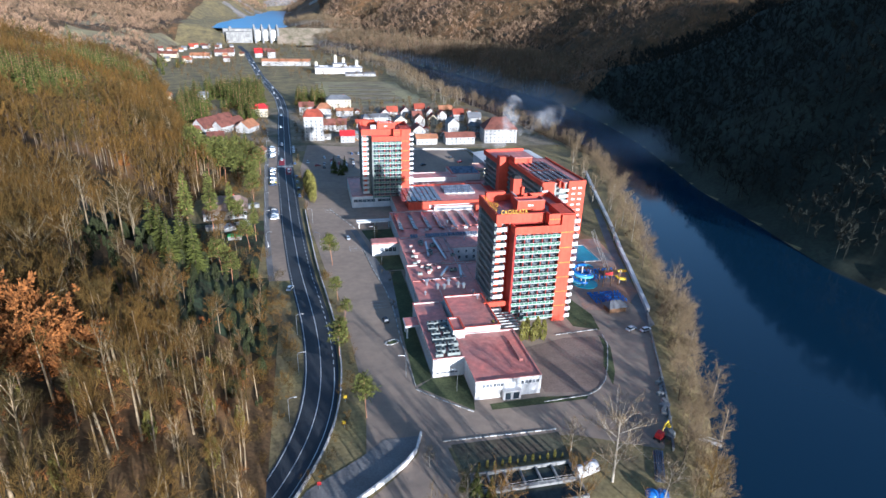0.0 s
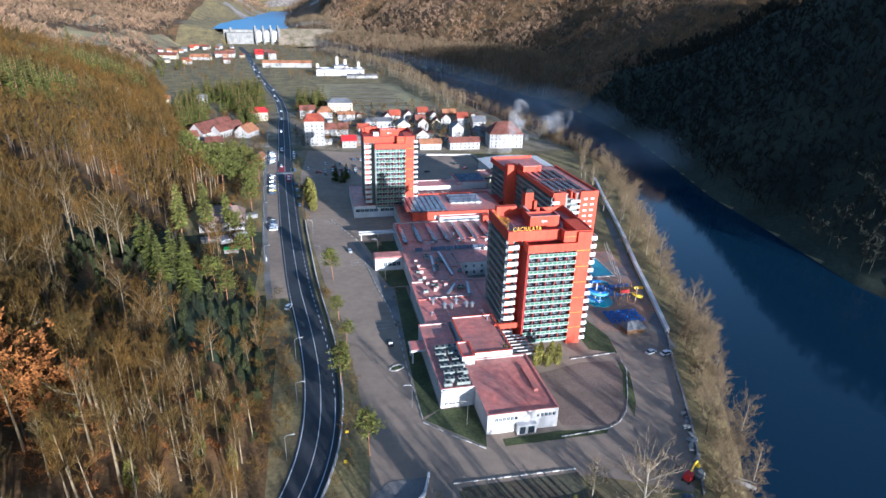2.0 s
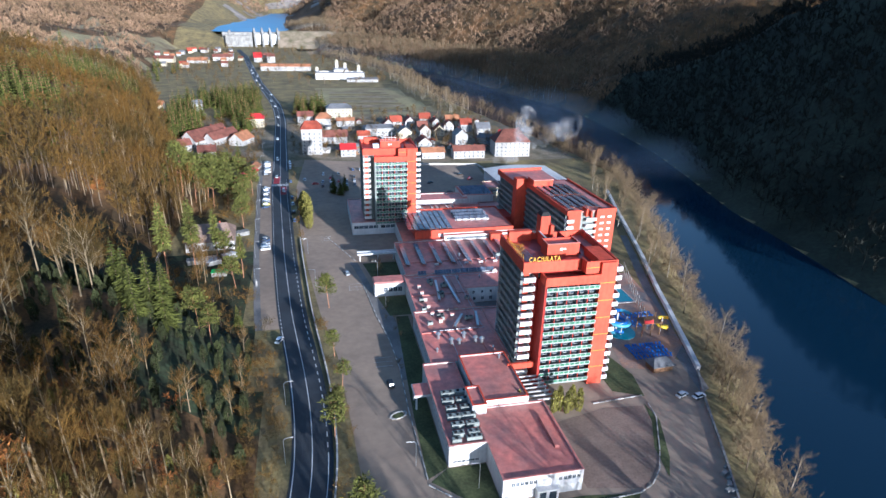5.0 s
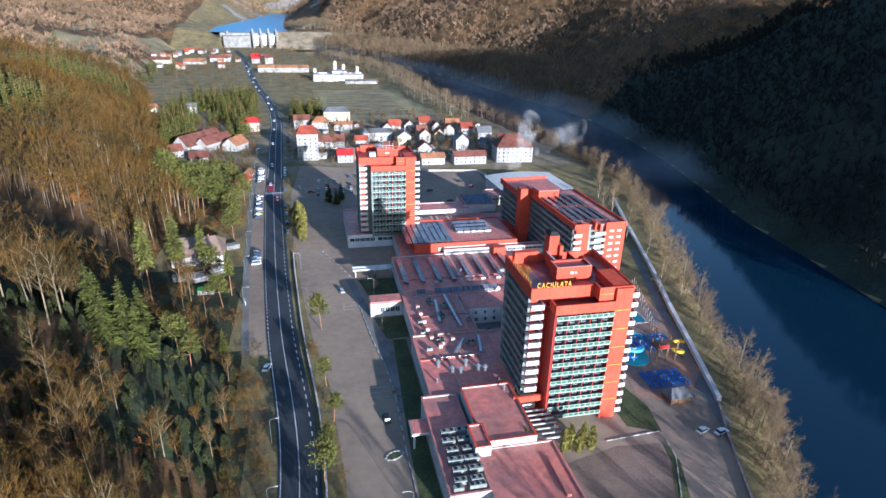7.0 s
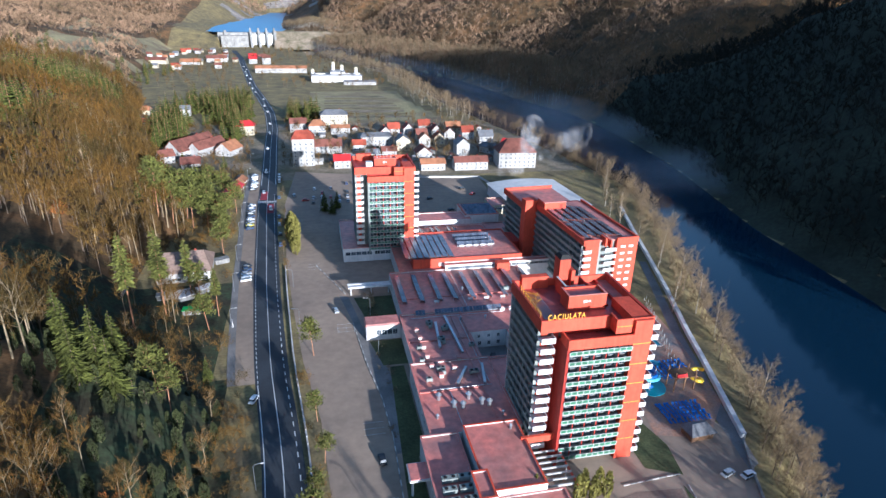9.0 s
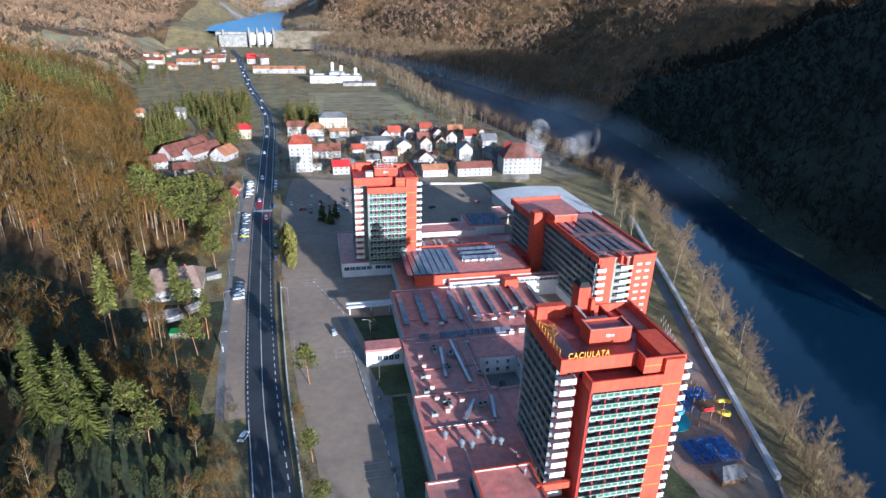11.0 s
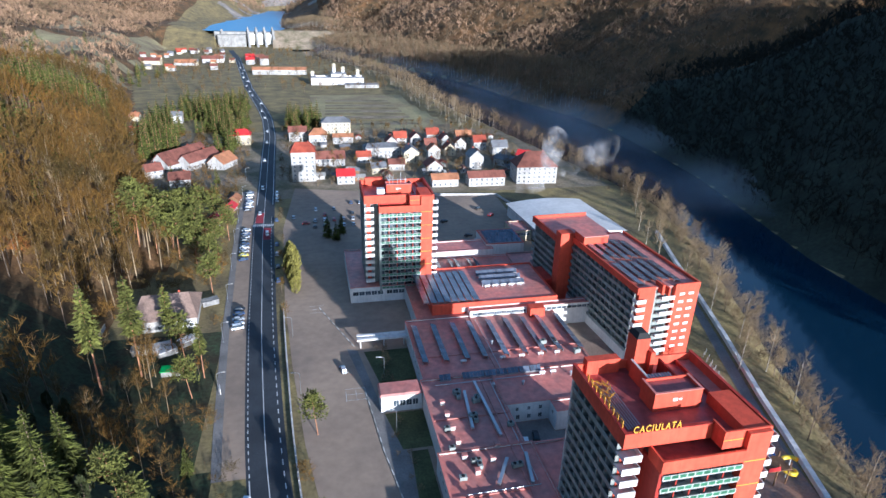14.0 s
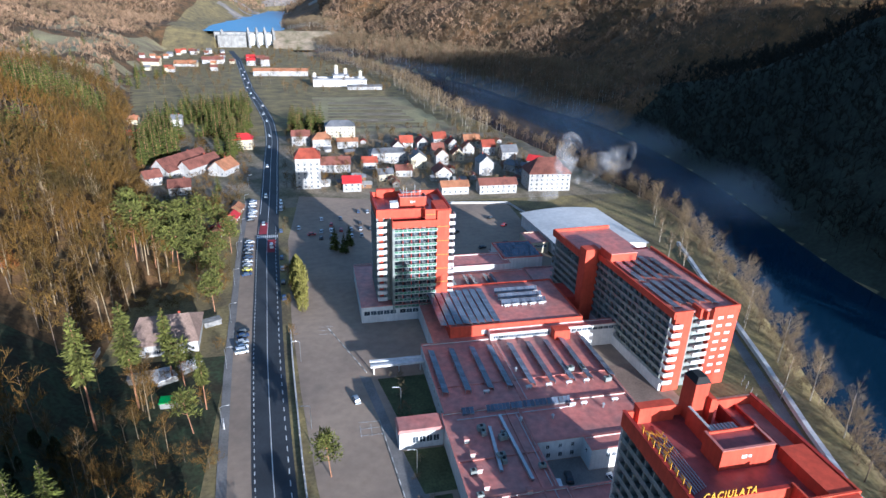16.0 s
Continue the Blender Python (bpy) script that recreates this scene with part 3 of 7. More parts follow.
    part("north_block", boxes([(2.2, 9.6, 20.6, 22.6, 38.2, 42.2)]), M_RED, t)
    part("attic_window", boxes([(13.6, 14.6, 6.94, 7.0, 40.9, 41.6), (14.9, 15.5, 6.94, 7.0, 41.0, 41.5)]), M_WHITE, t)
    if sign:
        part("chimney", boxes([(11.9, 14.9, 19.2, 22.9, 38.2, 47.4)]), M_RED, t, "tall red chimney shaft")
        part("chimney_hood", boxes([(11.8, 15.0, 19.1, 23.0, 47.4, 48.5, 0.7)]), M_TYRE, t, "dark metal chimney hood")
        part("chimney_side", boxes([(14.9, 15.9, 18.0, 22.0, 38.8, 44.6)]), M_RED, t)
        # rows of racks carrying the letters on the west edge
        for i in range(6):
            part("sign_rack", boxes([(2.4 + 0.55 * i, 2.55 + 0.55 * i, 3.0 + i * 0.2, 18.0 - i * 0.2, 39.0, 39.15)]), M_METAL, t)
        bar = mesh_of("sign_bar", boxes([(0.0, 0.1, 0, 0.25, 0, 1.5), (0.0, 0.1, 0.25, 0.9, 1.25, 1.5), (0.0, 0.1, 0.25, 0.9, 0.6, 0.8)]), M_YELLOW)
        for i in range(9):
            piece("sign_bar", bar, t, (0.05, 1.5 + i * 1.75, 41.05))
        tube = mesh_of("sign_tube", boxes([(0, 0.16, 0, 1.6, 0, 0.16)]), M_YELLOW)
        tr = random.Random(2)
        for i in range(16):
            piece("sign_tube", tube, t, (2.2 + tr.uniform(0, 2.2), 10.5 + tr.uniform(0, 6), 39.2 + 0.12 * (i % 5)), tr.uniform(-50, 50))
        cur = bpy.data.curves.new("sign_letters", "FONT")
        cur.body = "CACIULATA"
        cur.size, cur.extrude, cur.space_character, cur.offset = 1.8, 0.09, 1.25, 0.03
        tmp = bpy.data.objects.new("tmp", cur)
        me = bpy.data.meshes.new_from_object(tmp)
        bpy.data.objects.remove(tmp)
        me.materials.append(M_YELLOW)
        s = new("sign_letters", me)
        s.parent = t
        s.matrix_basis = pose(1.2, -0.2, 41.06, 90, 0, 0)
        s.matrix_basis = s.matrix_basis @ Matrix.Diagonal((0.82, 1.15, 1, 1))
        tagged(s, "yellow block letters on the parapet")
    else:
        part("antenna_frame", boxes([(11 + i * 1.6, 11.15 + i * 1.6, 8 + (i % 2) * 2, 8.15 + (i % 2) * 2, 42.5, 47.0 - (i % 3)) for i in range(5)] + [(10.5, 18, 8, 8.12, 44.6, 44.75), (10.5, 18, 10, 10.12, 44.2, 44.35)]), M_METAL, t, "rooftop antenna frames")
        part("equipment_cabinet", boxes([(5.4, 8.4, 3.0, 6.0, 38.8, 42.4)]), M_WHITE, t, "white rooftop cabinet")
    return t


tower_near = hotel_tower((60.2, 180.3, 0), 1.0, "tall orange and white hotel tower with green balcony panels", True)
tower_far = hotel_tower((26.9, 317.3, 3.7), 0.95, "orange and white hotel tower rising from the podium", False)


def hotel_slab():
    """The long hotel block by the river: loggia front to the west, orange gable to the south, solar roof."""
    t = thing("hotel_block", "long red hotel block with rows of grey loggias", "hotel block", (107.2, 256.5, 0), 3.0, "hotel towers")
    F, N, L, W = 2.8, 9, 46.5, 23.0
    H = 27.2
    part("wall_core", boxes([(1.5, W, 1.0, L, 0, H - 0.6)]), M_GREY, t)
    part("gable_south", boxes([(0.8, 6.5, -0.6, 1.0, 0, H)]), M_RED, t, "orange-red gable wall")
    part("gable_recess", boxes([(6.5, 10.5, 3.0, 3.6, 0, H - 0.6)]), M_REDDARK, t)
    part("stair_wedge", boxes([(8.6 + 0.0, 9.4, -1.2, 3.0, H - 2, H + 1.4), (10.6, 11.2, -1.8, 3.0, H - 2.4, H + 0.4)]), M_RED, t)
    part("gable_east", boxes([(14.0, W, -0.6, 1.0, 0, H)]), M_RED, t)
    part("roof", boxes([(0.6, W - 0.4, 0.6, L, H - 0.6, H)]), M_ROOF, t, "red membrane roof")
    part("parapet", boxes([(0.0, 0.6, -0.6, L, H - 1.4, H + 0.9), (W - 0.4, W + 0.2, -0.6, L, H - 1.4, H + 0.9), (0.6, 6.5, -0.6, 0.0, H, H + 0.9), (14.0, W - 0.4, -0.6, 0.0, H, H + 0.9)]), M_RED, t)
    cell = mesh_of("loggia", boxes([(0.0, 1.5, 0, 3.1, -0.12, 0.12), (0.0, 1.5, -0.10, 0.10, 0.12, F - 0.12), (0.0, 0.12, 0.1, 3.1, 0.12, 1.0)]), M_GREY)
    dark = pane_mesh("loggia_window", 2.2, 1.8, M_GLASS)
    curtain = pane_mesh("loggia_curtain", 0.9, 1.8, M_TRIM)
    for k in range(1, N):
        for i in range(14):
            c = piece("loggia", cell, t, (0, 1.0 + i * 3.2, k * F + 0.9))
            piece("window", dark, c, (1.45, 1.3, 1.35), -90)
            piece("curtain", curtain, c, (1.43, 2.55, 1.35), -90)
    part("base_wall", boxes([(-0.2, 1.5, 0.0, L, 0, 3.6)]), M_WHITE, t, "white rendered base wall")
    bal = mesh_of("white_balcony", boxes([(0.2, 3.4, -1.6, 0.6, -0.1, 0.1), (0.2, 3.4, -1.75, -1.6, -0.3, 1.1), (0.05, 0.2, -1.6, 0.6, -0.3, 1.1)]), M_WHITE)
    bal2 = mesh_of("white_balcony_wide", boxes([(9.0, 13.8, -1.0, 3.0, -0.1, 0.1), (9.0, 13.8, -1.2, -1.0, -0.3, 1.1)]), M_WHITE)
    gwin = pane_mesh("gable_window", 1.9, 0.9, M_WHITE)
    for k in range(1, N):
        piece("balcony", bal, t, (-0.6, 0, k * F + 0.9))
        piece("balcony", bal2, t, (0, 0, k * F + 0.9))
        for x in (16.8, 20.2):
            piece("window", gwin, t, (x, -0.66, k * F + 2.0))
    # the set-back northern part and its red stair shafts
    part("north_wing", boxes([(-3.0, 20.0, L + 2.5, L + 26, 0, 25.6)]), M_GREY, t)
    for k in range(1, 8):
        for i in range(7):
            c = piece("loggia", cell, t, (-4.5, L + 3.2 + i * 3.1, k * F + 1.0))
            piece("window", dark, c, (1.45, 1.3, 1.35), -90)
    part("north_parapet", boxes([(-4.6, -4.0, L + 2.5, L + 26, 24.6, 27.2), (-4.0, 20.2, L + 25.4, L + 26, 24.8, 27.2)]), M_RED, t)
    part("north_roof", boxes([(-4.0, 20.0, L + 2.5, L + 25.4, 25.6, 26.0)]), M_ROOF, t)
    part("stair_shaft", boxes([(-5.0, 0.6, L - 2.0, L + 2.5, 0, 29.6)]), M_RED, t, "red stair shaft")
    part("link_block", boxes([(-2.0, W, L, L + 2.5, 0, 26.8)]), M_REDDARK, t)
    part("roof_house", boxes([(0.6, 10.5, L - 9.5, L - 2.0, H, 30.6)]), M_RED, t, "red rooftop house")
    part("roof_house_top", boxes([(0.4, 10.7, L - 9.7, L - 1.8, 30.6, 30.9)]), M_ROOF, t)
    part("roof_door", boxes([(7.8, 9.0, L - 9.56, L - 9.5, 28.0, 29.8)]), M_REDDARK, t)
    part("low_entrance", boxes([(-10.0, -0.2, L + 2.0, L + 14.0, 0, 9.0)]), M_REDDARK, t)
    return t


slab_block = hotel_slab()


def solar_array(at, turn, rows, cols, tilt, w=1.05, h=2.0, gap=0.08, lift=0.5, group="roof solar arrays"):
    """One rack of tilted collectors; the rows run along local x, the glass faces -y."""
    t = thing("solar_array", "dark glass solar collectors on a steel rack", "solar panel", at, turn, group)
    c, s = math.cos(radians(tilt)), math.sin(radians(tilt))
    bm = bmesh.new()
    pts = [(0, 0, lift), (w, 0, lift), (w, h * c, lift + h * s), (0, h * c, lift + h * s)]
    lo = [bm.verts.new(p) for p in pts]
    up = [bm.verts.new((p[0], p[1] - 0.06 * s, p[2] + 0.06 * c)) for p in pts]
    bm.faces.new(up)
    bm.faces.new(lo[::-1])
    for i in range(4):
        bm.faces.new((lo[i], lo[(i + 1) % 4], up[(i + 1) % 4], up[i]))
    me = mesh_of("collector", bm, M_SOLAR)
    rack = bmesh.new()
    for j in range(rows):
        y = j * (h * c + 0.9)
        box(rack, -0.1, cols * (w + gap), y + 0.05, y + 0.13, 0.0, lift - 0.02)
        box(rack, -0.1, cols * (w + gap), y + h * c - 0.1, y + h * c - 0.02, lift + h * s - 0.16, lift + h * s - 0.05)
        for i in range(0, cols + 1, 3):
            box(rack, i * (w + gap) - 0.05, i * (w + gap) + 0.05, y + h * c - 0.1, y + h * c, 0, lift + h * s - 0.05)
    part("rack", rack, M_METAL, t)
    for j in range(rows):
        for i in range(cols):
            piece("collector", me, t, (i * (w + gap), j * (h * c + 0.9), 0))
    return t


# ---------------------------------------------------------------- podium
def tube_curve(name, pts, radius, mat, parent, label=""):
    """A half-open chute as a swept tube."""
    cu = bpy.data.curves.new(name, "CURVE")
    cu.dimensions = "3D"
    cu.bevel_depth, cu.bevel_resolution = radius, 2
    sp = cu.splines.new("POLY")
    sp.points.add(len(pts) - 1)
    for p, q in zip(sp.points, pts):
        p.co = (*q, 1)
    tmp = bpy.data.objects.new("tmp", cu)
    me = bpy.data.meshes.new_from_object(tmp)
    bpy.data.objects.remove(tmp)
    me.materials.clear()
    me.materials.append(mat)
    ob = new(name, me)
    ob.parent = parent
    if label:
        tagged(ob, label)
    return ob


def wall_windows(parent, face, fixed, a, b, z, w, h, count):
    """A row of framed windows on a wall. face: s, w or e; fixed: the wall's own coordinate."""
    pane, fr = framed_window("window", w, h)
    for i in range(count):
        u = a + (b - a) * (i + 0.5) / count
        at, turn = ((u, fixed - 0.02, z), 0) if face == "s" else ((fixed - 0.02, u, z), -90) if face == "w" else ((fixed + 0.02, u, z), 90)
        p = piece("window", pane, parent, at, turn)
        piece("window_frame", fr, p, (0, 0, 0))


def flat_block(name, label, x0, x1, y0, y1, h, wall=None, edge=None, parapet=0.6):
    """A flat-roofed block: walls, membrane roof sunk behind a parapet, coping."""
    t = thing(name, label, "building wing", (x0, y0, 0), 0, "hotel podium")
    w, d = x1 - x0, y1 - y0
    part("wall", boxes([(0, w, 0, 0.35, 0, h), (0, w, d - 0.35, d, 0, h), (0, 0.35, 0.35, d - 0.35, 0, h), (w - 0.35, w, 0.35, d - 0.35, 0, h)]), wall or M_WHITE, t)
    part("roof", boxes([(0.35, w - 0.35, 0.35, d - 0.35, h - 1.0, h - parapet + 0.25)]), M_ROOF, t, "red membrane roof")
    part("coping", boxes([(-0.08, w + 0.08, -0.08, 0.43, h, h + 0.12), (-0.08, w + 0.08, d - 0.43, d + 0.08, h, h + 0.12), (-0.08, 0.43, 0.43, d - 0.43, h, h + 0.12), (w - 0.43, w + 0.08, 0.43, d - 0.43, h, h + 0.12)]), edge or M_ROOF, t)
    return t


end_wing = flat_block("end_wing", "low white wing with a red flat roof", 42.2, 62.4, 136.0, 163.0, 6.4)
wall_windows(end_wing, "s", 0, 2.0, 8.6, 4.6, 0.8, 1.1, 6)
wall_windows(end_wing, "s", 0, 13.8, 19.6, 4.6, 0.8, 1.1, 5)
part("entrance_porch", boxes([(8.2, 13.6, -1.6, 0, 0, 3.0)]), M_WHITE, end_wing)
part("entrance_glass", boxes([(8.8, 10.4, -1.66, -1.6, 0.2, 2.5), (11.2, 13.0, -1.66, -1.6, 0.2, 2.5)]), M_GLASS, end_wing)
part("roof_step", boxes([(16.2, 17.4, 8.5, 20.0, 5.9, 6.9)]), M_ROOF, end_wing)
plant_wing = flat_block("plant_wing", "white wing with air-conditioning units on its roof", 32.3, 42.2, 149.2, 186.0, 6.6)
wall_windows(plant_wing, "s", 0, 1.0, 8.0, 1.5, 0.9, 0.6, 6)
wall_windows(plant_wing, "w", 0, 2.0, 26.0, 4.5, 1.0, 0.9, 10)
canteen = flat_block("raised_wing", "red-roofed raised wing beside the tower", 43.5, 58.0, 163.0, 186.0, 8.4, M_WHITE, M_RED)
stub = flat_block("roof_box", "small red-capped stair box", 41.2, 45.2, 160.5, 169.0, 9.2, M_WHITE, M_RED)
pod_a = flat_block("podium_south", "long red-roofed hotel podium", 35.0, 60.0, 186.0, 219.0, 6.5)
wall_windows(pod_a, "w", 0, 4, 30, 4.2, 1.2, 1.2, 9)
pod_b = flat_block("podium_middle", "long red-roofed hotel podium with solar racks", 37.2, 92.0, 250.0, 285.5, 6.5)
wall_windows(pod_b, "w", 0, 2, 34, 4.2, 1.2, 1.2, 10)
pod_c = flat_block("podium_court_west", "red-roofed podium wing beside the court", 36.2, 58.0, 219.0, 250.0, 6.5)
pod_h = flat_block("podium_court_south", "red-roofed wing between court and tower", 60.0, 80.0, 203.0, 218.5, 6.5)
pod_d = flat_block("podium_court_north", "white two-storey court wing", 58.0, 92.0, 234.2, 250.0, 6.5)
wall_windows(pod_d, "s", 0, 1.5, 12, 4.6, 0.8, 1.2, 3)
wall_windows(pod_d, "s", 0, 2, 12, 1.8, 1.0, 1.4, 3)
pod_e = flat_block("podium_court_east", "white court wing with a flat roof", 71.0, 92.0, 229.0, 234.2, 6.5)
wall_windows(pod_e, "s", 0, 4, 12, 4.4, 1.0, 1.0, 5)
wall_windows(pod_e, "w", 0, 1, 4.4, 4.4, 0.9, 1.1, 1)
pod_f = flat_block("podium_north", "flat-roofed podium round the far tower", 20.3, 47.0, 313.5, 352.0, 6.5)
wall_windows(pod_f, "s", 0, 0.8, 12.8, 4.0, 2.1, 1.6, 5)
wall_windows(pod_f, "s", 0, 14.0, 26.0, 4.0, 2.1, 1.6, 5)
pod_g = flat_block("podium_link", "red-roofed link between podium and far tower", 41.5, 60.5, 285.5, 313.5, 6.5)
hall = flat_block("dining_hall", "raised dining hall with solar racks on a red roof", 47.5, 95.0, 288.0, 318.5, 10.2, M_RED, M_RED)
part("window_band", boxes([(11.0, 47.0, -0.12, 0.0, 6.8, 8.4)]), M_WHITE, hall)
gallery = flat_block("glazed_gallery", "white glazed gallery with a long window band", 60.5, 108.0, 284.5, 288.0, 8.6)
wall_windows(gallery, "s", 0, 1, 21, 7.2, 1.7, 1.1, 11)
wall_windows(gallery, "s", 0, 27, 47, 7.2, 1.7, 1.1, 10)
part("orange_box", boxes([(21.5, 27.0, -3.5, 0.0, 6.0, 9.6)]), M_RED, gallery, "orange stair box")
bath_a = flat_block("bath_wing", "white wing with terraces behind the hall", 56.0, 86.0, 340.0, 352.0, 8.0)
bath_b = flat_block("bath_terrace", "low white terrace wing", 56.0, 92.0, 326.0, 340.0, 5.0)
bath_c = flat_block("solar_pavilion", "square pavilion with a solar roof and orange rim", 84.0, 102.0, 344.0, 362.0, 8.5, M_WHITE, M_RED)
bath_d = flat_block("service_wing", "low grey service wing", 92.0, 106.0, 322.0, 340.0, 5.5, M_CONC)

pavilion = flat_block("pavilion", "small white entrance pavilion with a red roof", 24.0, 36.0, 245.2, 251.0, 5.6)
wall_windows(pavilion, "s", 0, 3.5, 11.0, 2.9, 1.5, 1.9, 4)
part("roof_slope", boxes([(-0.4, 12.0, -0.5, 6.2, 5.7, 6.3, 0.5)]), M_ROOF, pavilion)
canopy = thing("entrance_canopy", "white concrete canopy over the drive", "canopy", (20.0, 279.0, 0))
part("canopy_roof", boxes([(0, 21, 0, 1.1, 3.6, 4.3), (0, 17, 2.6, 3.7, 3.6, 4.3), (0.2, 17, 1.1, 2.6, 3.7, 4.0)]), M_WHITE, canopy)
for px_ in (1, 9, 16):
    part("column", boxes([(px_, px_ + 0.4, 1.6, 2.0, 0, 3.7)]), M_WHITE, canopy)
porch = thing("porch_canopy", "white porch with a red roof on two columns", "canopy", (27.5, 172.5, 0))
part("porch_roof", boxes([(0, 7.5, 0, 6.0, 4.6, 5.2)]), M_WHITE, porch)
part("porch_cover", boxes([(0.3, 7.2, 0.3, 5.7, 5.2, 5.35)]), M_ROOF, porch)
for px_, py_ in ((0.5, 0.5), (0.5, 5.0)):
    part("column", boxes([(px_, px_ + 0.5, py_, py_ + 0.5, 0, 4.6)]), M_WHITE, porch)

# sports hall with a shallow folded sheet roof
arena = thing("sports_hall", "large hall with a pale shallow sheet roof", "hall", (116, 353, 0), 3)
part("wall", boxes([(0, 43, 0, 50, 0, 7.0)]), M_WHITE, arena)
bm = bmesh.new()
prof = [(x, 7.05 + 1.6 * math.sin(math.pi * (x + 1) / 45)) for x in np.linspace(-1, 44, 13)]
va = [bm.verts.new((x, -1, z)) for x, z in prof]
vb = [bm.verts.new((x, 51, z)) for x, z in prof]
for i in range(12):
    bm.faces.new((va[i], vb[i], vb[i + 1], va[i + 1]))
bm.faces.new(va[::-1])
bm.faces.new(vb)
bmesh.ops.recalc_face_normals(bm, faces=bm.faces)
part("roof", bm, M_ARENA, arena, "pale shallow sheet roof")
annexe = flat_block("hall_annexe", "low annexe with pale windows beside the hall", 104.5, 114.0, 366.0, 380.0, 5.5, M_CREAM)
wall_windows(annexe, "s", 0, 0.5, 8.5, 3.6, 1.4, 1.2, 5)

# ---------------------------------------------------------------- trees
def prism(p, q, r0, r1, sides=4):
    """A tapered stick from p to q as triangles."""
    p, q = np.array(p, float), np.array(q, float)
    d = (q - p) / (np.linalg.norm(q - p) + 1e-9)
    u = np.cross(d, (0, 0, 1) if abs(d[2]) < 0.9 else (1, 0, 0))
    u /= np.linalg.norm(u)
    w = np.cross(d, u)
    a = np.arange(sides) * 2 * np.pi / sides
    ring = np.cos(a)[:, None] * u + np.sin(a)[:, None] * w
    v = np.concatenate([p + ring * r0, q + ring * r1])
    i = np.arange(sides)
    j = (i + 1) % sides
    f = np.concatenate([np.stack([i, j, j + sides], 1), np.stack([i, j + sides, i + sides], 1)])
    return v, f


def slivers(base, way, length, width, rng):
    """Thin pointed leaves or twigs, one triangle each."""
    n = len(base)
    way = way / (np.linalg.norm(way, axis=1, keepdims=True) + 1e-9)
    side = np.cross(way, rng.normal(size=(n, 3)))
    side /= np.linalg.norm(side, axis=1, keepdims=True) + 1e-9
    length, width = np.broadcast_to(length, n)[:, None], np.broadcast_to(width, n)[:, None]
    v = np.stack([base - side * width / 2, base + side * width / 2, base + way * length], 1).reshape(-1, 3)
    return v, np.arange(3 * n).reshape(-1, 3)


def join(parts):
    vs, fs, k = [], [], 0
    for v, f in parts:
        vs.append(v)
        fs.append(f + k)
        k += len(v)
    return np.concatenate(vs), np.concatenate(fs)


def bare_tree(seed, H, R, limbs=9, forks=4, twigs=420, tw=0.085, tl=1.5, low=0.35, sides=5, thick=1.0, pale_limbs=False):
    """A leafless broadleaf tree: (trunk and limbs), (twigs)."""
    rng = np.random.RandomState(seed)
    lean = rng.normal(size=2) * 0.03 * H
    top = np.array([lean[0], lean[1], 0.86 * H])
    trunk = [prism((0, 0, -0.6), top * 0.5, H * 0.0125 * thick, H * 0.008 * thick, sides), prism(top * 0.5, top, H * 0.008 * thick, H * 0.002, sides)]
    wood, tips, ways = [], [], []
    for i in range(limbs):
        f = low + (0.9 - low) * (i + rng.rand()) / limbs
        a = i * 2.4 + rng.rand()
        p = top * f
        out = R * rng.uniform(0.7, 1.05) * (1.0 - 0.45 * max(0, (f - 0.55) / 0.45))
        q = p + np.array([np.cos(a) * out, np.sin(a) * out, H * rng.uniform(0.12, 0.26)])
        wood.append(prism(p, q, H * 0.0045, H * 0.0012, 3))
        tips.append(np.linspace(p + (q - p) * 0.3, q, 5))
        ways.append(np.tile((q - p) / np.linalg.norm(q - p), (5, 1)))
        for k in range(forks):
            s = p + (q - p) * rng.uniform(0.3, 0.85)
            e = s + ((q - p) / np.linalg.norm(q - p) * 0.6 + rng.normal(size=3) * 0.5 + (0, 0, 0.45)) * R * rng.uniform(0.35, 0.7)
            wood.append(prism(s, e, H * 0.0021, H * 0.0007, 3))
            tips.append(np.linspace(s + (e - s) * 0.2, e, 4))
            ways.append(np.tile((e - s) / (np.linalg.norm(e - s) + 1e-9), (4, 1)))
    tips.append(np.linspace(top * 0.7, top, 5))
    ways.append(np.tile((0, 0, 1.0), (5, 1)))
    tips, ways = np.concatenate(tips), np.concatenate(ways)
    pick = rng.randint(0, len(tips), twigs)
    base = tips[pick] + rng.normal(size=(twigs, 3)) * 0.25
    way = ways[pick] * 0.6 + rng.normal(size=(twigs, 3)) * 0.55 + np.array([0, 0, 0.45])
    if pale_limbs:
        trunk, wood = trunk + wood, []
    return join(trunk), join(wood + [slivers(base, way, tl * rng.uniform(0.6, 1.4, twigs), tw * rng.uniform(0.7, 1.3, twigs), rng)])


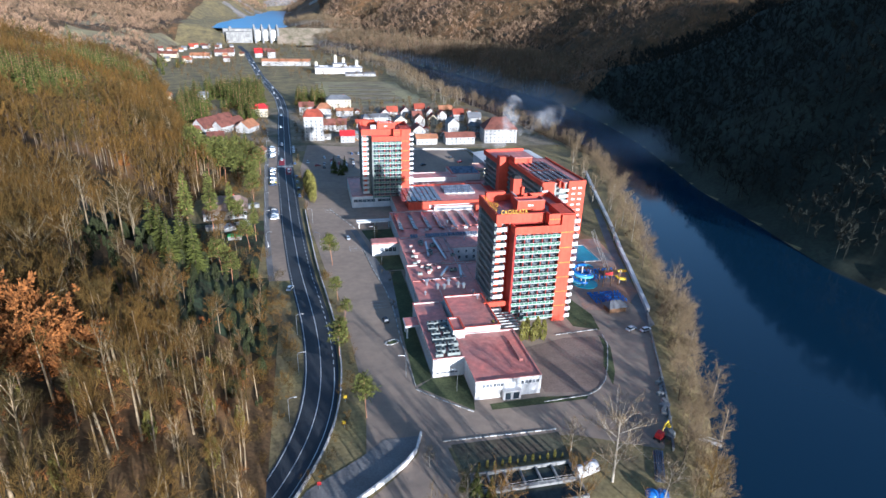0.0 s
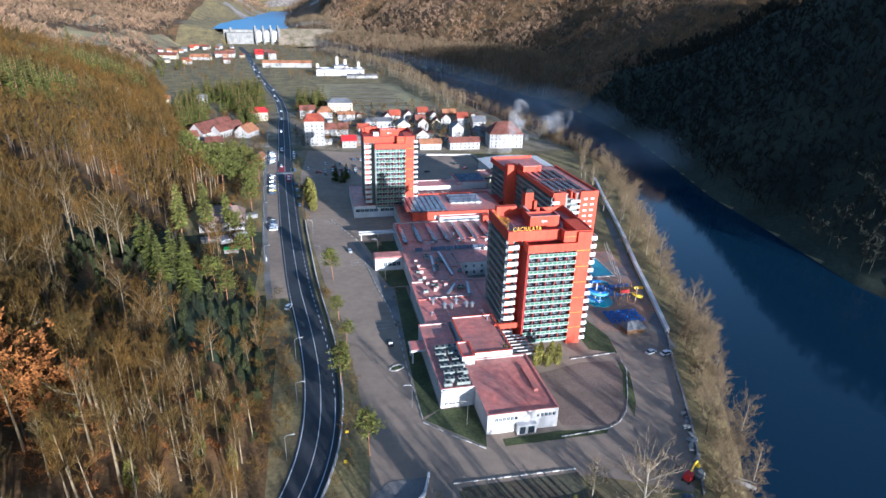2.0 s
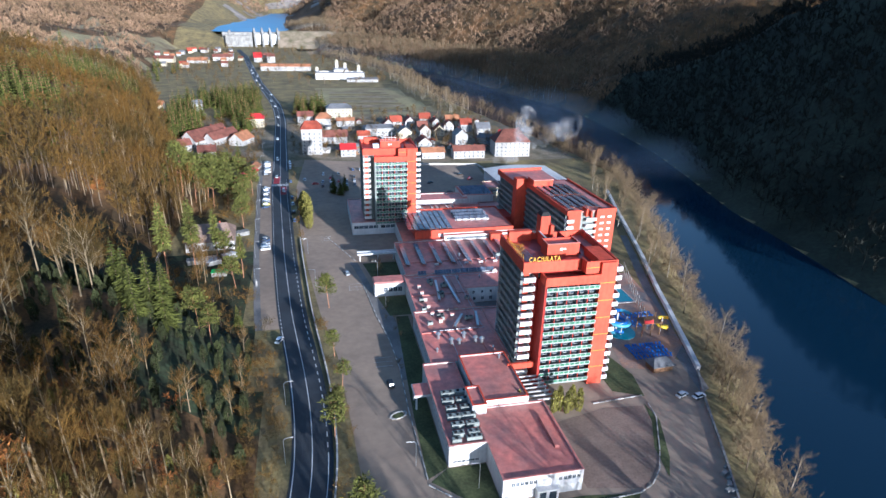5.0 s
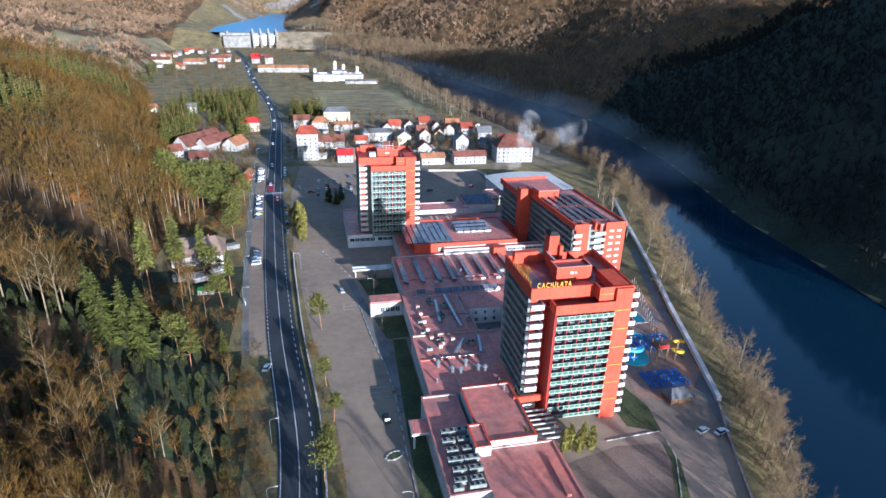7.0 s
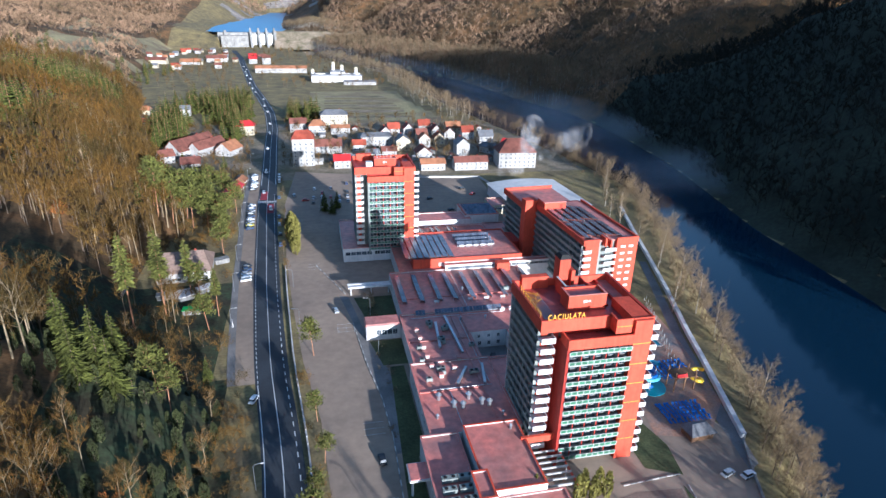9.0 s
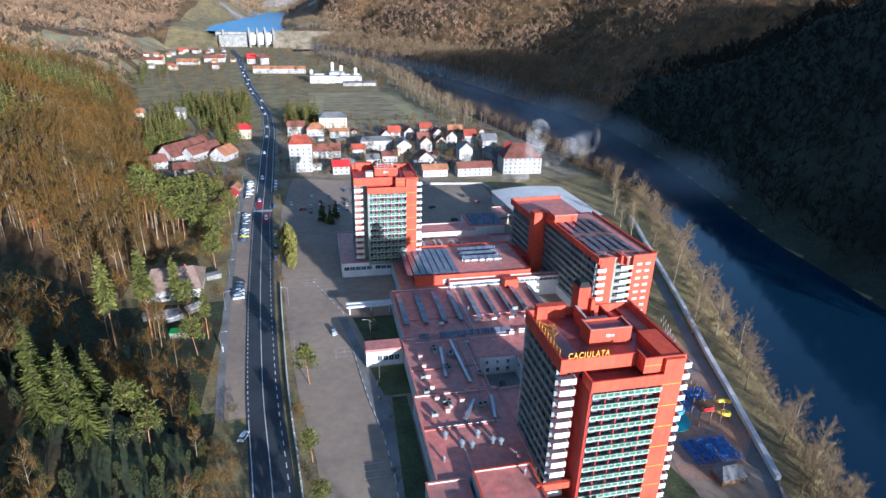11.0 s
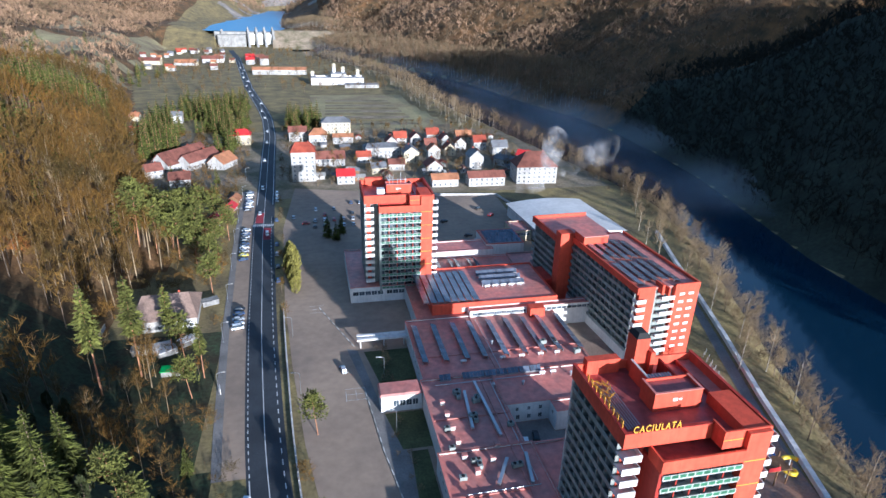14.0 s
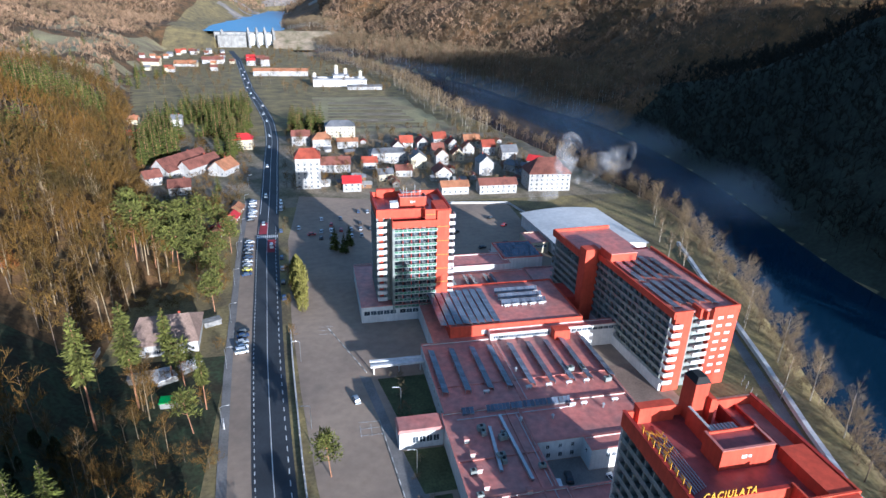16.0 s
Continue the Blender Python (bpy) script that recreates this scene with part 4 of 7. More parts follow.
def spruce_tree(seed, H, R, tiers=19, per=24, width=0.95):
    """A conifer: trunk and drooping tiers of needle sprays with gaps."""
    rng = np.random.RandomState(seed)
    wood = prism((0, 0, -0.5), (0, 0, H), H * 0.014, 0.02, 6)
    parts = []
    for k in range(tiers):
        f = k / (tiers - 1)
        z = H * (0.10 + 0.88 * f)
        r = R * (1 - f) ** 0.8 * rng.uniform(0.82, 1.15) + 0.12
        n = max(5, int(per * (1 - 0.55 * f)))
        a = rng.uniform(0, 2 * np.pi, n)
        out = np.stack([np.cos(a), np.sin(a), np.zeros(n)], 1)
        # each branch: a spray of three slivers along the bough
        for share, wid in ((0.0, 1.0), (0.35, 0.9), (0.62, 0.7)):
            base = out * r * share + np.array([0, 0, z]) + np.array([0, 0, 1.0]) * (-0.22 * r * share)
            way = out + rng.normal(size=(n, 3)) * 0.22 + np.array([0, 0, -0.28 + 0.3 * f])
            parts.append(slivers(base + rng.normal(size=(n, 3)) * 0.1, way, r * rng.uniform(0.42, 0.72, n), width * wid * (0.5 + 0.5 * (1 - f)) * rng.uniform(0.7, 1.3, n), rng))
    return wood, join(parts)


def pine_tree(seed, H, R, clumps=20, per=46):
    """A tall pine: bare reddish trunk, limbs and needle clumps near the top."""
    rng = np.random.RandomState(seed)
    lean = rng.normal(size=2) * 0.04 * H
    top = np.array([lean[0], lean[1], H])
    wood = [prism((0, 0, -0.5), top, H * 0.0125, H * 0.004, 6)]
    parts = []
    for k in range(clumps):
        f = 0.52 + 0.46 * (k + rng.rand()) / clumps
        a = k * 2.4 + rng.rand()
        out = R * rng.uniform(0.35, 1.0) * (1.15 - 0.75 * (f - 0.5) * 2 * 0.8)
        c = top * f + np.array([np.cos(a) * out, np.sin(a) * out, rng.uniform(0.2, 1.2)])
        wood.append(prism(top * (f - 0.04), c, 0.09, 0.03, 3))
        base = c + rng.normal(size=(per, 3)) * np.array([0.75, 0.75, 0.4]) * R * 0.28
        way = (base - c) + rng.normal(size=(per, 3)) * 0.4 + np.array([0, 0, 0.5])
        parts.append(slivers(base, way, rng.uniform(0.7, 1.5, per), rng.uniform(0.35, 0.7, per), rng))
    return join(wood), join(parts)


def tall_conifer(seed, H, R, tiers=16):
    """A high forest conifer: long bare trunk and a narrow crown over its upper half."""
    rng = np.random.RandomState(seed)
    wood = prism((0, 0, -0.6), (0, 0, H), H * 0.010, 0.03, 6)
    parts = []
    for k in range(tiers):
        f = k / (tiers - 1)
        z = H * (0.46 + 0.52 * f)
        r = R * min(1.0, 0.55 + 2.2 * f) * (1 - f) ** 0.6 * rng.uniform(0.75, 1.15) + 0.2
        n = max(6, int(22 * (1 - 0.5 * f)))
        a = rng.uniform(0, 2 * np.pi, n)
        out = np.stack([np.cos(a), np.sin(a), np.zeros(n)], 1)
        for share, wid in ((0.05, 0.9), (0.4, 0.9), (0.65, 0.7)):
            base = out * r * share + np.array([0, 0, z - 0.2 * r * share]) + rng.normal(size=(n, 3)) * 0.15
            way = out + rng.normal(size=(n, 3)) * 0.3 + np.array([0, 0, -0.2 + 0.4 * f])
            parts.append(slivers(base, way, r * rng.uniform(0.4, 0.7, n), wid * rng.uniform(0.7, 1.3, n), rng))
    return wood, join(parts)


def cypress_tree(seed, H, R):
    rng = np.random.RandomState(seed)
    n = 520
    f = rng.rand(n) ** 0.8
    a = rng.uniform(0, 2 * np.pi, n)
    r = R * np.sin(np.pi * np.clip(0.12 + 0.88 * f, 0, 1)) ** 0.6 * rng.uniform(0.6, 1.05, n)
    base = np.stack([np.cos(a) * r, np.sin(a) * r, 0.2 + f * (H - 0.8)], 1)
    way = np.stack([np.cos(a) * 0.25, np.sin(a) * 0.25, np.ones(n)], 1) + rng.normal(size=(n, 3)) * 0.12
    return prism((0, 0, -0.3), (0, 0, H * 0.8), 0.14, 0.04, 5), slivers(base, way, rng.uniform(0.5, 1.1, n), rng.uniform(0.25, 0.5, n), rng)


def woods(name, protos, places, mats, label, category):
    """Very many trees as one mesh: each place is x, y, z, scale, turn, prototype."""
    vs, fs, ms, k = [], [], [], 0
    places = np.asarray(places, float)
    for p, (wood, leaf) in enumerate(protos):
        rows = places[places[:, 5].astype(int) == p]
        if not len(rows):
            continue
        c, s = np.cos(rows[:, 4]), np.sin(rows[:, 4])
        for slot, (v, f) in enumerate((wood, leaf)):
            x = rows[:, 3, None] * (c[:, None] * v[None, :, 0] - s[:, None] * v[None, :, 1]) + rows[:, 0, None]
            y = rows[:, 3, None] * (s[:, None] * v[None, :, 0] + c[:, None] * v[None, :, 1]) + rows[:, 1, None]
            z = rows[:, 3, None] * v[None, :, 2] + rows[:, 2, None]
            vs.append(np.stack([x, y, z], 2).reshape(-1, 3))
            fs.append((f[None] + (np.arange(len(rows)) * len(v))[:, None, None]).reshape(-1, 3) + k)
            ms.append(np.full(len(rows) * len(f), slot))
            k += len(rows) * len(v)
    ob = new(name, array_mesh(name, np.concatenate(vs), np.concatenate(fs), mats, np.concatenate(ms)))
    return tagged(ob, label, category, kind="stuff")


rng = np.random.RandomState(5)


def scatter(x0, x1, y0, y1, step, keep, protos, smin=0.75, smax=1.2):
    """Jittered places on the land where keep(x, y) holds."""
    gx_, gy_ = np.meshgrid(np.arange(x0, x1, step), np.arange(y0, y1, step))
    x = gx_.ravel() + rng.uniform(-0.48, 0.48, gx_.size) * step
    y = gy_.ravel() + rng.uniform(-0.48, 0.48, gx_.size) * step
    ok = keep(x, y)
    x, y = x[ok], y[ok]
    n = len(x)
    return np.stack([x, y, height(x, y) - 0.2, rng.uniform(smin, smax, n), rng.uniform(0, 6.28, n), rng.randint(0, protos, n)], 1)


def foot_of(y):
    return np.interp(y, FOOT_Y, FOOT_X)


def east_of(y):
    return np.interp(y, EAST_Y, EAST_X)


def west_of(y):
    return np.interp(y, WEST_Y, WEST_X)


def BANK(x, y):
    """The open orange earth bank above the road."""
    return (abs(x - BANK_AT[0]) < 7) & (abs(y - BANK_AT[1]) < 8)


BANK_AT = (-40, 96)
NEAR = [bare_tree(i, 25, 4.4 + 0.5 * (i % 3), limbs=11, twigs=900, tw=0.085, tl=1.7, low=0.42, pale_limbs=i % 2 == 0) for i in range(7)]
EDGE = [bare_tree(10 + i, 25, 3.0 + 0.4 * (i % 3), limbs=11, forks=3, twigs=620, tw=0.075, tl=1.7, low=0.5, thick=1.15, pale_limbs=i % 3 == 0) for i in range(6)]
MID = [bare_tree(20 + i, 21, 4.4, limbs=6, forks=1, twigs=200, tw=0.2, tl=1.9, sides=3) for i in range(6)]
FAR = [bare_tree(40 + i, 17, 5.0, limbs=3, forks=0, twigs=76, tw=0.5, tl=3.2, low=0.3, sides=3) for i in range(6)]

BEECHES = [(-58, 122, 1.35), (-64, 123, 1.4), (-53, 124, 1.25), (-61, 116, 1.2), (-70, 126, 1.3)]
near = scatter(-190, -12, 72, 262, 5.3, lambda x, y: (x < foot_of(y) + 1) & (x > foot_of(y) - 120) & ~((x > -58) & (x < -24) & (y > 186) & (y < 222)) & ~((x > -76) & (x < -46) & (y > 98) & (y < 132) & (rng.rand(len(x)) < 0.7)) & ~BANK(x, y), 7, 0.68, 1.12)
near[:, 3] *= np.clip(0.55 + (foot_of(near[:, 1]) - near[:, 0]) / 55, 0.5, 1.0)
near[:, 3] *= np.where((near[:, 0] > -66) & (near[:, 1] > 146) & (near[:, 1] < 192), 0.72, 1.0)
yard_wood = scatter(-66, -26, 226, 288, 6.5, lambda x, y: (x > foot_of(y)) & (x < road_x(y) - 19 - 0.16 * (y - 226)) & (rng.rand(len(x)) < 0.3), 7, 0.35, 0.75)
south = scatter(8, 84, 48, 86, 9, lambda x, y: (x < west_of(y) - 12) & (rng.rand(len(x)) < 0.6), 7, 0.6, 0.95)
at_edge = (near[:, 0] > foot_of(near[:, 1]) - 42) & (near[:, 1] < 152) & (rng.rand(len(near)) < 0.75)
edge = near[at_edge]
edge[:, 3] = np.maximum(edge[:, 3], 0.62)
edge[:, 5] = edge[:, 5] % 6
edge = np.concatenate([edge, scatter(-125, -52, 322, 470, 8.5, lambda x, y: (x < foot_of(y) + 4) & (x > foot_of(y) - 40), 6, 0.7, 1.05)])
woods("woods_edge", EDGE, edge, [M_PALEWOOD, M_TWIG], "tall pale-trunked bare trees along the wood's edge", "wood")
thin = (near[:, 1] > 148) & (near[:, 0] > foot_of(near[:, 1]) - 60) & (rng.rand(len(near)) < 0.6)
near = np.concatenate([near[~at_edge & ~thin], yard_wood, south])
woods("woods_near", NEAR, near, [M_BARKWARM, M_TWIG], "leafless brown beech wood on the hillside", "wood")
CONIFER = lambda x, y: (x < foot_of(y) - 4) & (x > foot_of(y) - 130) & (y > 440) & (y < 700) & (x < foot_of(y) - 16) & (waves(x, y, 51, 140) > -0.25)
mid = scatter(-330, -45, 255, 760, 6.6, lambda x, y: ~CONIFER(x, y) & (x < foot_of(y) - 2) & (x > foot_of(y) - 210) & (waves(x, y, 31, 160) < 0.75), 6)
woods("woods_middle", MID, mid, [M_TRUNK, M_TWIG], "leafless brown hillside wood farther up the valley", "wood")
far = scatter(-1000, -140, 740, 2700, 13, lambda x, y: (x < foot_of(y) - 10) & (x > foot_of(y) - 560) & ~((foot_of(y) - x < 150) & (waves(x, y, 31, 160) > -0.1) & (y < 1500)), 6, 0.8, 1.3)
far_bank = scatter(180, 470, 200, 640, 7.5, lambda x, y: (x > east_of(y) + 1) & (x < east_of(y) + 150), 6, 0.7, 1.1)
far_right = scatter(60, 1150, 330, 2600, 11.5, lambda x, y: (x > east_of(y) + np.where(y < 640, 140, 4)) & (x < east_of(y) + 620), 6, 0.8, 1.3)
# Trees on the shaded part of the slope get the dark twig colour.
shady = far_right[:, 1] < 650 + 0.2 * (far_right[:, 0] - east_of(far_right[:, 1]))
back = scatter(-1000, 900, 2700, 3700, 34, lambda x, y: height(x, y) > 30, 6, 1.4, 2.2)
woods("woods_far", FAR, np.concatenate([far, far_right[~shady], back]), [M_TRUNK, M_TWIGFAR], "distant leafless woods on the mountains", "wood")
woods("woods_shady", FAR, np.concatenate([far_right[shady], far_bank]), [M_SHADEWOOD, M_SHADEWOOD], "bare wood on the river slope, coloured dark for shade", "wood")
plain = scatter(-40, 260, 640, 1300, 9, lambda x, y: ((x > west_of(y) - 42) & (x < west_of(y) - 4)) | ((x < -70) & (x > foot_of(y)) & (rng.rand(len(x)) < 0.35)), 6, 0.5, 1.0)
flood = scatter(-100, 420, 720, 1850, 10, lambda x, y: (x > east_of(y) - 3) & (x < east_of(y) + 112), 6, 0.7, 1.25)
woods("woods_riverside", MID, np.concatenate([plain, flood]), [M_PALE, M_TWIGPALE], "pale leafless poplars along the river", "wood")

# brush along the river bank
brush = [bare_tree(60 + i, 6.5, 3.2, limbs=9, forks=3, twigs=260, tw=0.11, tl=1.3, low=0.08, sides=3) for i in range(5)]
bank = scatter(60, 240, 84, 520, 3.4, lambda x, y: (x > west_of(y) - 13) & (x < west_of(y) - 1.0) & (rng.rand(len(x)) < np.interp(y, [84, 150, 200, 520], [0.95, 0.8, 0.5, 0.55])), 5, 0.5, 1.15)
verge = scatter(-20, 12, 100, 230, 3.2, lambda x, y: ((x > road_x(y) + 7.4) & (x < road_x(y) + 10.5) & (rng.rand(len(x)) < 0.6)) | ((x < road_x(y) - 8.0) & (x > foot_of(y)) & (rng.rand(len(x)) < 0.8)), 5, 0.3, 0.7)
yard = scatter(-75, -22, 218, 480, 5.0, lambda x, y: (x < road_x(y) - 15) & (x > foot_of(y) - 4) & (rng.rand(len(x)) < np.where(y < 290, 0.34, 0.32)) & ~((x > -62) & (x < -32) & (y > 296) & (y < 330)), 5, 0.5, 1.3)
gardens = scatter(-60, 175, 470, 640, 5.5, lambda x, y: (x > road_x(y) + 9) & (x < west_of(y) - 10) & (rng.rand(len(x)) < 0.4), 5, 0.3, 0.8)
gardens_west = scatter(-150, -30, 430, 640, 5.5, lambda x, y: (x < road_x(y) - 14) & (x > foot_of(y) - 20) & (rng.rand(len(x)) < 0.4), 5, 0.4, 0.9)
slope = scatter(100, 230, 130, 560, 4.2, lambda x, y: (x > west_of(y) - 24) & (x < west_of(y) - 11) & (x > np.interp(y, [130, 177, 266, 366, 560], [112, 127, 156, 190, 190])) & (rng.rand(len(x)) < 0.35), 5, 0.25, 0.6)
lot_edge = scatter(22, 36, 190, 285, 3.2, lambda x, y: (x > 26.5 + (y - 190) * -0.02) & (x < 30) & (rng.rand(len(x)) < 0.5), 5, 0.25, 0.45)
village_trees = scatter(-10, 170, 478, 650, 10, lambda x, y: (x < west_of(y) - 12) & (rng.rand(len(x)) < 0.6), 7, 0.26, 0.5)
woods("village_trees", NEAR, village_trees, [M_TRUNK, M_TWIG], "leafless garden trees between the houses", "wood")
woods("verge_brush", brush, np.concatenate([verge, yard, gardens_west]), [M_TRUNK, M_TWIG], "brown leafless bushes along the road", "bush")
woods("brush", brush, np.concatenate([bank, lot_edge, gardens, slope]), [M_TRUNK, M_TWIGPALE], "dense leafless brush and bushes", "bush")
mid_bank = scatter(90, 235, 150, 640, 6.2, lambda x, y: (x > west_of(y) - 14) & (x < west_of(y) - 3) & (rng.rand(len(x)) < 0.6), 7, 0.34, 0.66)
valley = scatter(-190, 150, 850, 1450, 13, lambda x, y: (x > foot_of(y)) & (x < west_of(y) - 20) & (abs(x - road_x(y)) > 9) & (rng.rand(len(x)) < 0.35), 6, 0.4, 0.8)
road_trees = scatter(-20, 12, 250, 440, 4.5, lambda x, y: (x > road_x(y) + 7.6) & (x < road_x(y) + 10.2) & (rng.rand(len(x)) < 0.55), 7, 0.2, 0.42)
woods("roadside_trees", NEAR, road_trees, [M_TRUNK, M_TWIG], "small leafless trees between road and car park", "wood")
woods("valley_trees", MID, valley, [M_TRUNK, M_TWIG], "scattered leafless trees on the valley floor", "wood")
bank_south = scatter(70, 140, 78, 172, 4.6, lambda x, y: (x > west_of(y) - 13) & (x < west_of(y) - 1) & (rng.rand(len(x)) < 0.8), 7, 0.34, 0.6)
woods("woods_bank", NEAR, np.concatenate([mid_bank, bank_south]), [M_TRUNK, M_TWIGPALE], "slender leafless trees on the river bank", "wood")

# evergreen stands
SPR = [spruce_tree(80 + i, 21, 4.3) for i in range(4)]
SPF = [spruce_tree(90 + i, 20, 3.9, tiers=11, per=13, width=1.7) for i in range(3)]
conifer = scatter(-290, -60, 450, 690, 6.8, CONIFER, 3, 0.75, 1.2)
stand = scatter(-125, -46, 545, 800, 7.5, lambda x, y: (x < road_x(y) - 14) & (waves(x, y, 53, 90) > -0.15) & ((x + 75) ** 2 + (y - 535) ** 2 > 1100), 3, 0.8, 1.2)
grove = scatter(-8, 16, 640, 690, 7.0, lambda x, y: x > -30, 3, 0.8, 1.15)
stray = scatter(-400, -190, 700, 1100, 22, lambda x, y: rng.rand(len(x)) < 0.3, 3, 0.7, 1.1)
yard_firs = scatter(-112, -44, 425, 520, 10, lambda x, y: (x < road_x(y) - 24) & (rng.rand(len(x)) < 0.45) & ((x + 74) ** 2 + (y - 524) ** 2 > 900), 3, 0.45, 0.85)
hill_firs = scatter(-150, -70, 345, 450, 13, lambda x, y: (x < foot_of(y) - 4) & (rng.rand(len(x)) < 0.35), 3, 0.6, 0.95)
pick = rng.rand(len(conifer)) < 0.3
woods("pine_stand", SPF, conifer[pick], [M_PINEBARK, M_PINE], "yellow-green conifers on the hillside", "wood")
woods("conifer_stand", SPF, np.concatenate([conifer[~pick], stand, grove, stray, yard_firs, hill_firs]), [M_PINEBARK, M_SPRUCE], "dark green conifer stands in the valley", "wood")


def tree(kind, data, mats, at, scale, turn, label, category, group):
    """One tree: an Empty with its trunk and crown."""
    t = thing(kind, label, category, at, turn, group)
    t.scale = (scale, scale, scale)
    for name, me in zip(("trunk", "crown"), data):
        o = new(name, me)
        o.parent = t
    return t


def tree_meshes(proto, mats):
    return [array_mesh(n, v, f, [m]) for n, (v, f), m in zip(("trunk", "crown"), proto, mats)]


SPRUCE_ME = [tree_meshes(p, (M_TRUNK, M_SPRUCE)) for p in SPR]
PINE_ME = [tree_meshes(pine_tree(100 + i, 17, 4.0), (M_PINEBARK, M_PINE)) for i in range(4)]
CYP_ME = [tree_meshes(cypress_tree(110 + i, 8.0, 1.0), (M_TRUNK, M_CYPRESS)) for i in range(3)]
BIG_ME = [tree_meshes(bare_tree(120 + i, 19, 5.5, limbs=14, forks=5, twigs=1300, tw=0.085, tl=1.5, low=0.2, pale_limbs=True, thick=1.3), (M_PALE, M_TWIGPALE)) for i in range(3)]
POP_ME = [tree_meshes(bare_tree(130 + i, 17, 3.0, limbs=14, forks=4, twigs=700, tw=0.07, tl=1.4, low=0.15), (M_PALE, M_TWIGPALE)) for i in range(3)]
ORANGE_ME = tree_meshes((bare_tree(140, 15, 5, limbs=12, forks=5, twigs=60)[0], bare_tree(141, 15, 5, limbs=12, forks=6, twigs=4200, tw=0.42, tl=0.7, low=0.25)[1]), (M_TRUNK, M_BEECH))


def plant(kind, pool, spots, label, category, group):
    for i, (x, y, s) in enumerate(spots):
        z = float(height(np.array([x]), np.array([y]))[0])
        tree(kind, pool[i % len(pool)], None, (x, y, z), s, (i * 77) % 360, label, category, group)


plant("spruce", SPRUCE_ME, [(-47, 210, 1.0), (-42, 203, 0.92), (-50, 204, 0.85), (-45, 217, 0.85), (-54, 213, 0.9), (-60, 224, 1.0), (-26, 230, 0.42), (14, 384, 0.62), (18, 380, 0.5), (21, 388, 0.55), (112, 352, 0.4)],
      "dark green spruce with drooping branches", "tree", "spruces")
plant("pine", PINE_ME, [(-35, 212, 0.8), (-31, 206, 0.75), (6, 239, 0.8), (4.8, 165, 0.72), (10.5, 134, 0.75), (8, 188, 0.5), (6.5, 205, 0.55), (5.5, 176, 0.5),
                       (-62, 372, 1.38), (-57, 380, 1.32), (-67, 366, 1.44), (-52, 368, 1.32), (-60, 390, 1.38), (-46, 378, 1.20), (-72, 380, 1.38), (-50, 395, 1.20), (-44, 362, 1.08), 
                       (-66, 398, 1.32), (-58, 404, 1.20), (-36, 285, 0.92), (-33, 330, 0.98), (-30, 262, 0.80), (-36, 350, 1.03), (-70, 410, 1.20), (-40, 404, 1.04), (-48, 412, 1.12), (-36, 372, 0.96), (-33, 388, 0.96)],
      "tall pine with a bare reddish trunk", "tree", "pines")
TALL_ME = [tree_meshes(tall_conifer(150 + i, 37, 4.4), (M_PINEBARK, M_PINE)) for i in range(3)]
plant("tall_spruce", TALL_ME, [(-47, 276, 0.95), (-56, 268, 1.0), (-40, 288, 0.7), (-28, 272, 0.55)], "tall narrow conifer with a bare lower trunk", "tree", "tall spruces")
plant("cypress", CYP_ME, [(51.5, 166.5, 0.85), (54.6, 164.6, 1.0), (56.2, 165.6, 1.1), (57.8, 164.8, 1.05), (66.6, 164.4, 1.0), (68.4, 165.0, 1.12), (70.2, 163.6, 1.0), (72.0, 164.8, 1.12), (74.0, 163.8, 1.05)],
      "slender yellow-green columnar cypress", "tree", "cypresses")
THUJA_ME = [tree_meshes(cypress_tree(115 + i, 8.0, 2.0), (M_TRUNK, M_CYPRESS)) for i in range(2)]
plant("thuja", THUJA_ME, [(-1.2, 330, 1.25), (-1.6, 335, 1.5), (-2.4, 340, 1.6), (-2.2, 345, 1.7), (-3.0, 350, 1.5), (-3.2, 355, 1.4), (-0.8, 326, 1.0), (-3.6, 362, 1.0)], "bushy yellow-green thuja by the car park", "tree", "thujas")
plant("bare_tree", BIG_ME, [(67, 99, 1.15), (61, 110.5, 0.55), (30, 98, 0.6), (75, 90, 0.7), (24, 112, 0.35)], "large pale leafless tree by the drive", "tree", "bare trees")
plant("poplar", POP_ME, [(143, 246, 1.09), (152, 244, 1.15), (160, 305, 1.09), (168, 337, 1.09), (157, 264, 1.15), (149, 228, 1.03), (164, 290, 1.09), (176, 352, 1.03), (145, 197, 0.86), (170, 352, 0.86), (176, 370, 0.92), (118, 130, 0.92), (108, 112, 0.86), (122, 150, 0.80), (132, 172, 0.63), (160, 285, 0.86), (186, 392, 0.92), (196, 410, 0.92), (204, 440, 0.92)],
      "slender pale leafless poplar on the river bank", "tree", "poplars")
plant("beech", [ORANGE_ME], BEECHES + [(-96, 330, 0.6)], "beech still holding dry orange leaves", "tree", "beeches")
plant("shrub_conifer", SPRUCE_ME, [(33, 101, 0.42), (36, 99, 0.36), (30.5, 103, 0.3)], "small dark conifer by the basin", "tree", "spruces")

# ivy-clad trunks and evergreen bushes in the wood
IVY = [cypress_tree(160 + i, 9.0, 1.5) for i in range(3)]
ivy = scatter(-75, -16, 84, 165, 11, lambda x, y: (x < foot_of(y) - 3) & (rng.rand(len(x)) < 0.55), 3, 0.5, 1.1)
holly = scatter(-84, -16, 142, 262, 4.0, lambda x, y: (x < foot_of(y) + 3) & (x > foot_of(y) - 62) & (rng.rand(len(x)) < 0.62), 3, 0.3, 0.85)
woods("evergreen_understorey", IVY, holly, [M_TRUNK, M_HOLLY], "dark evergreen bushes and ivy below the trees", "bush")
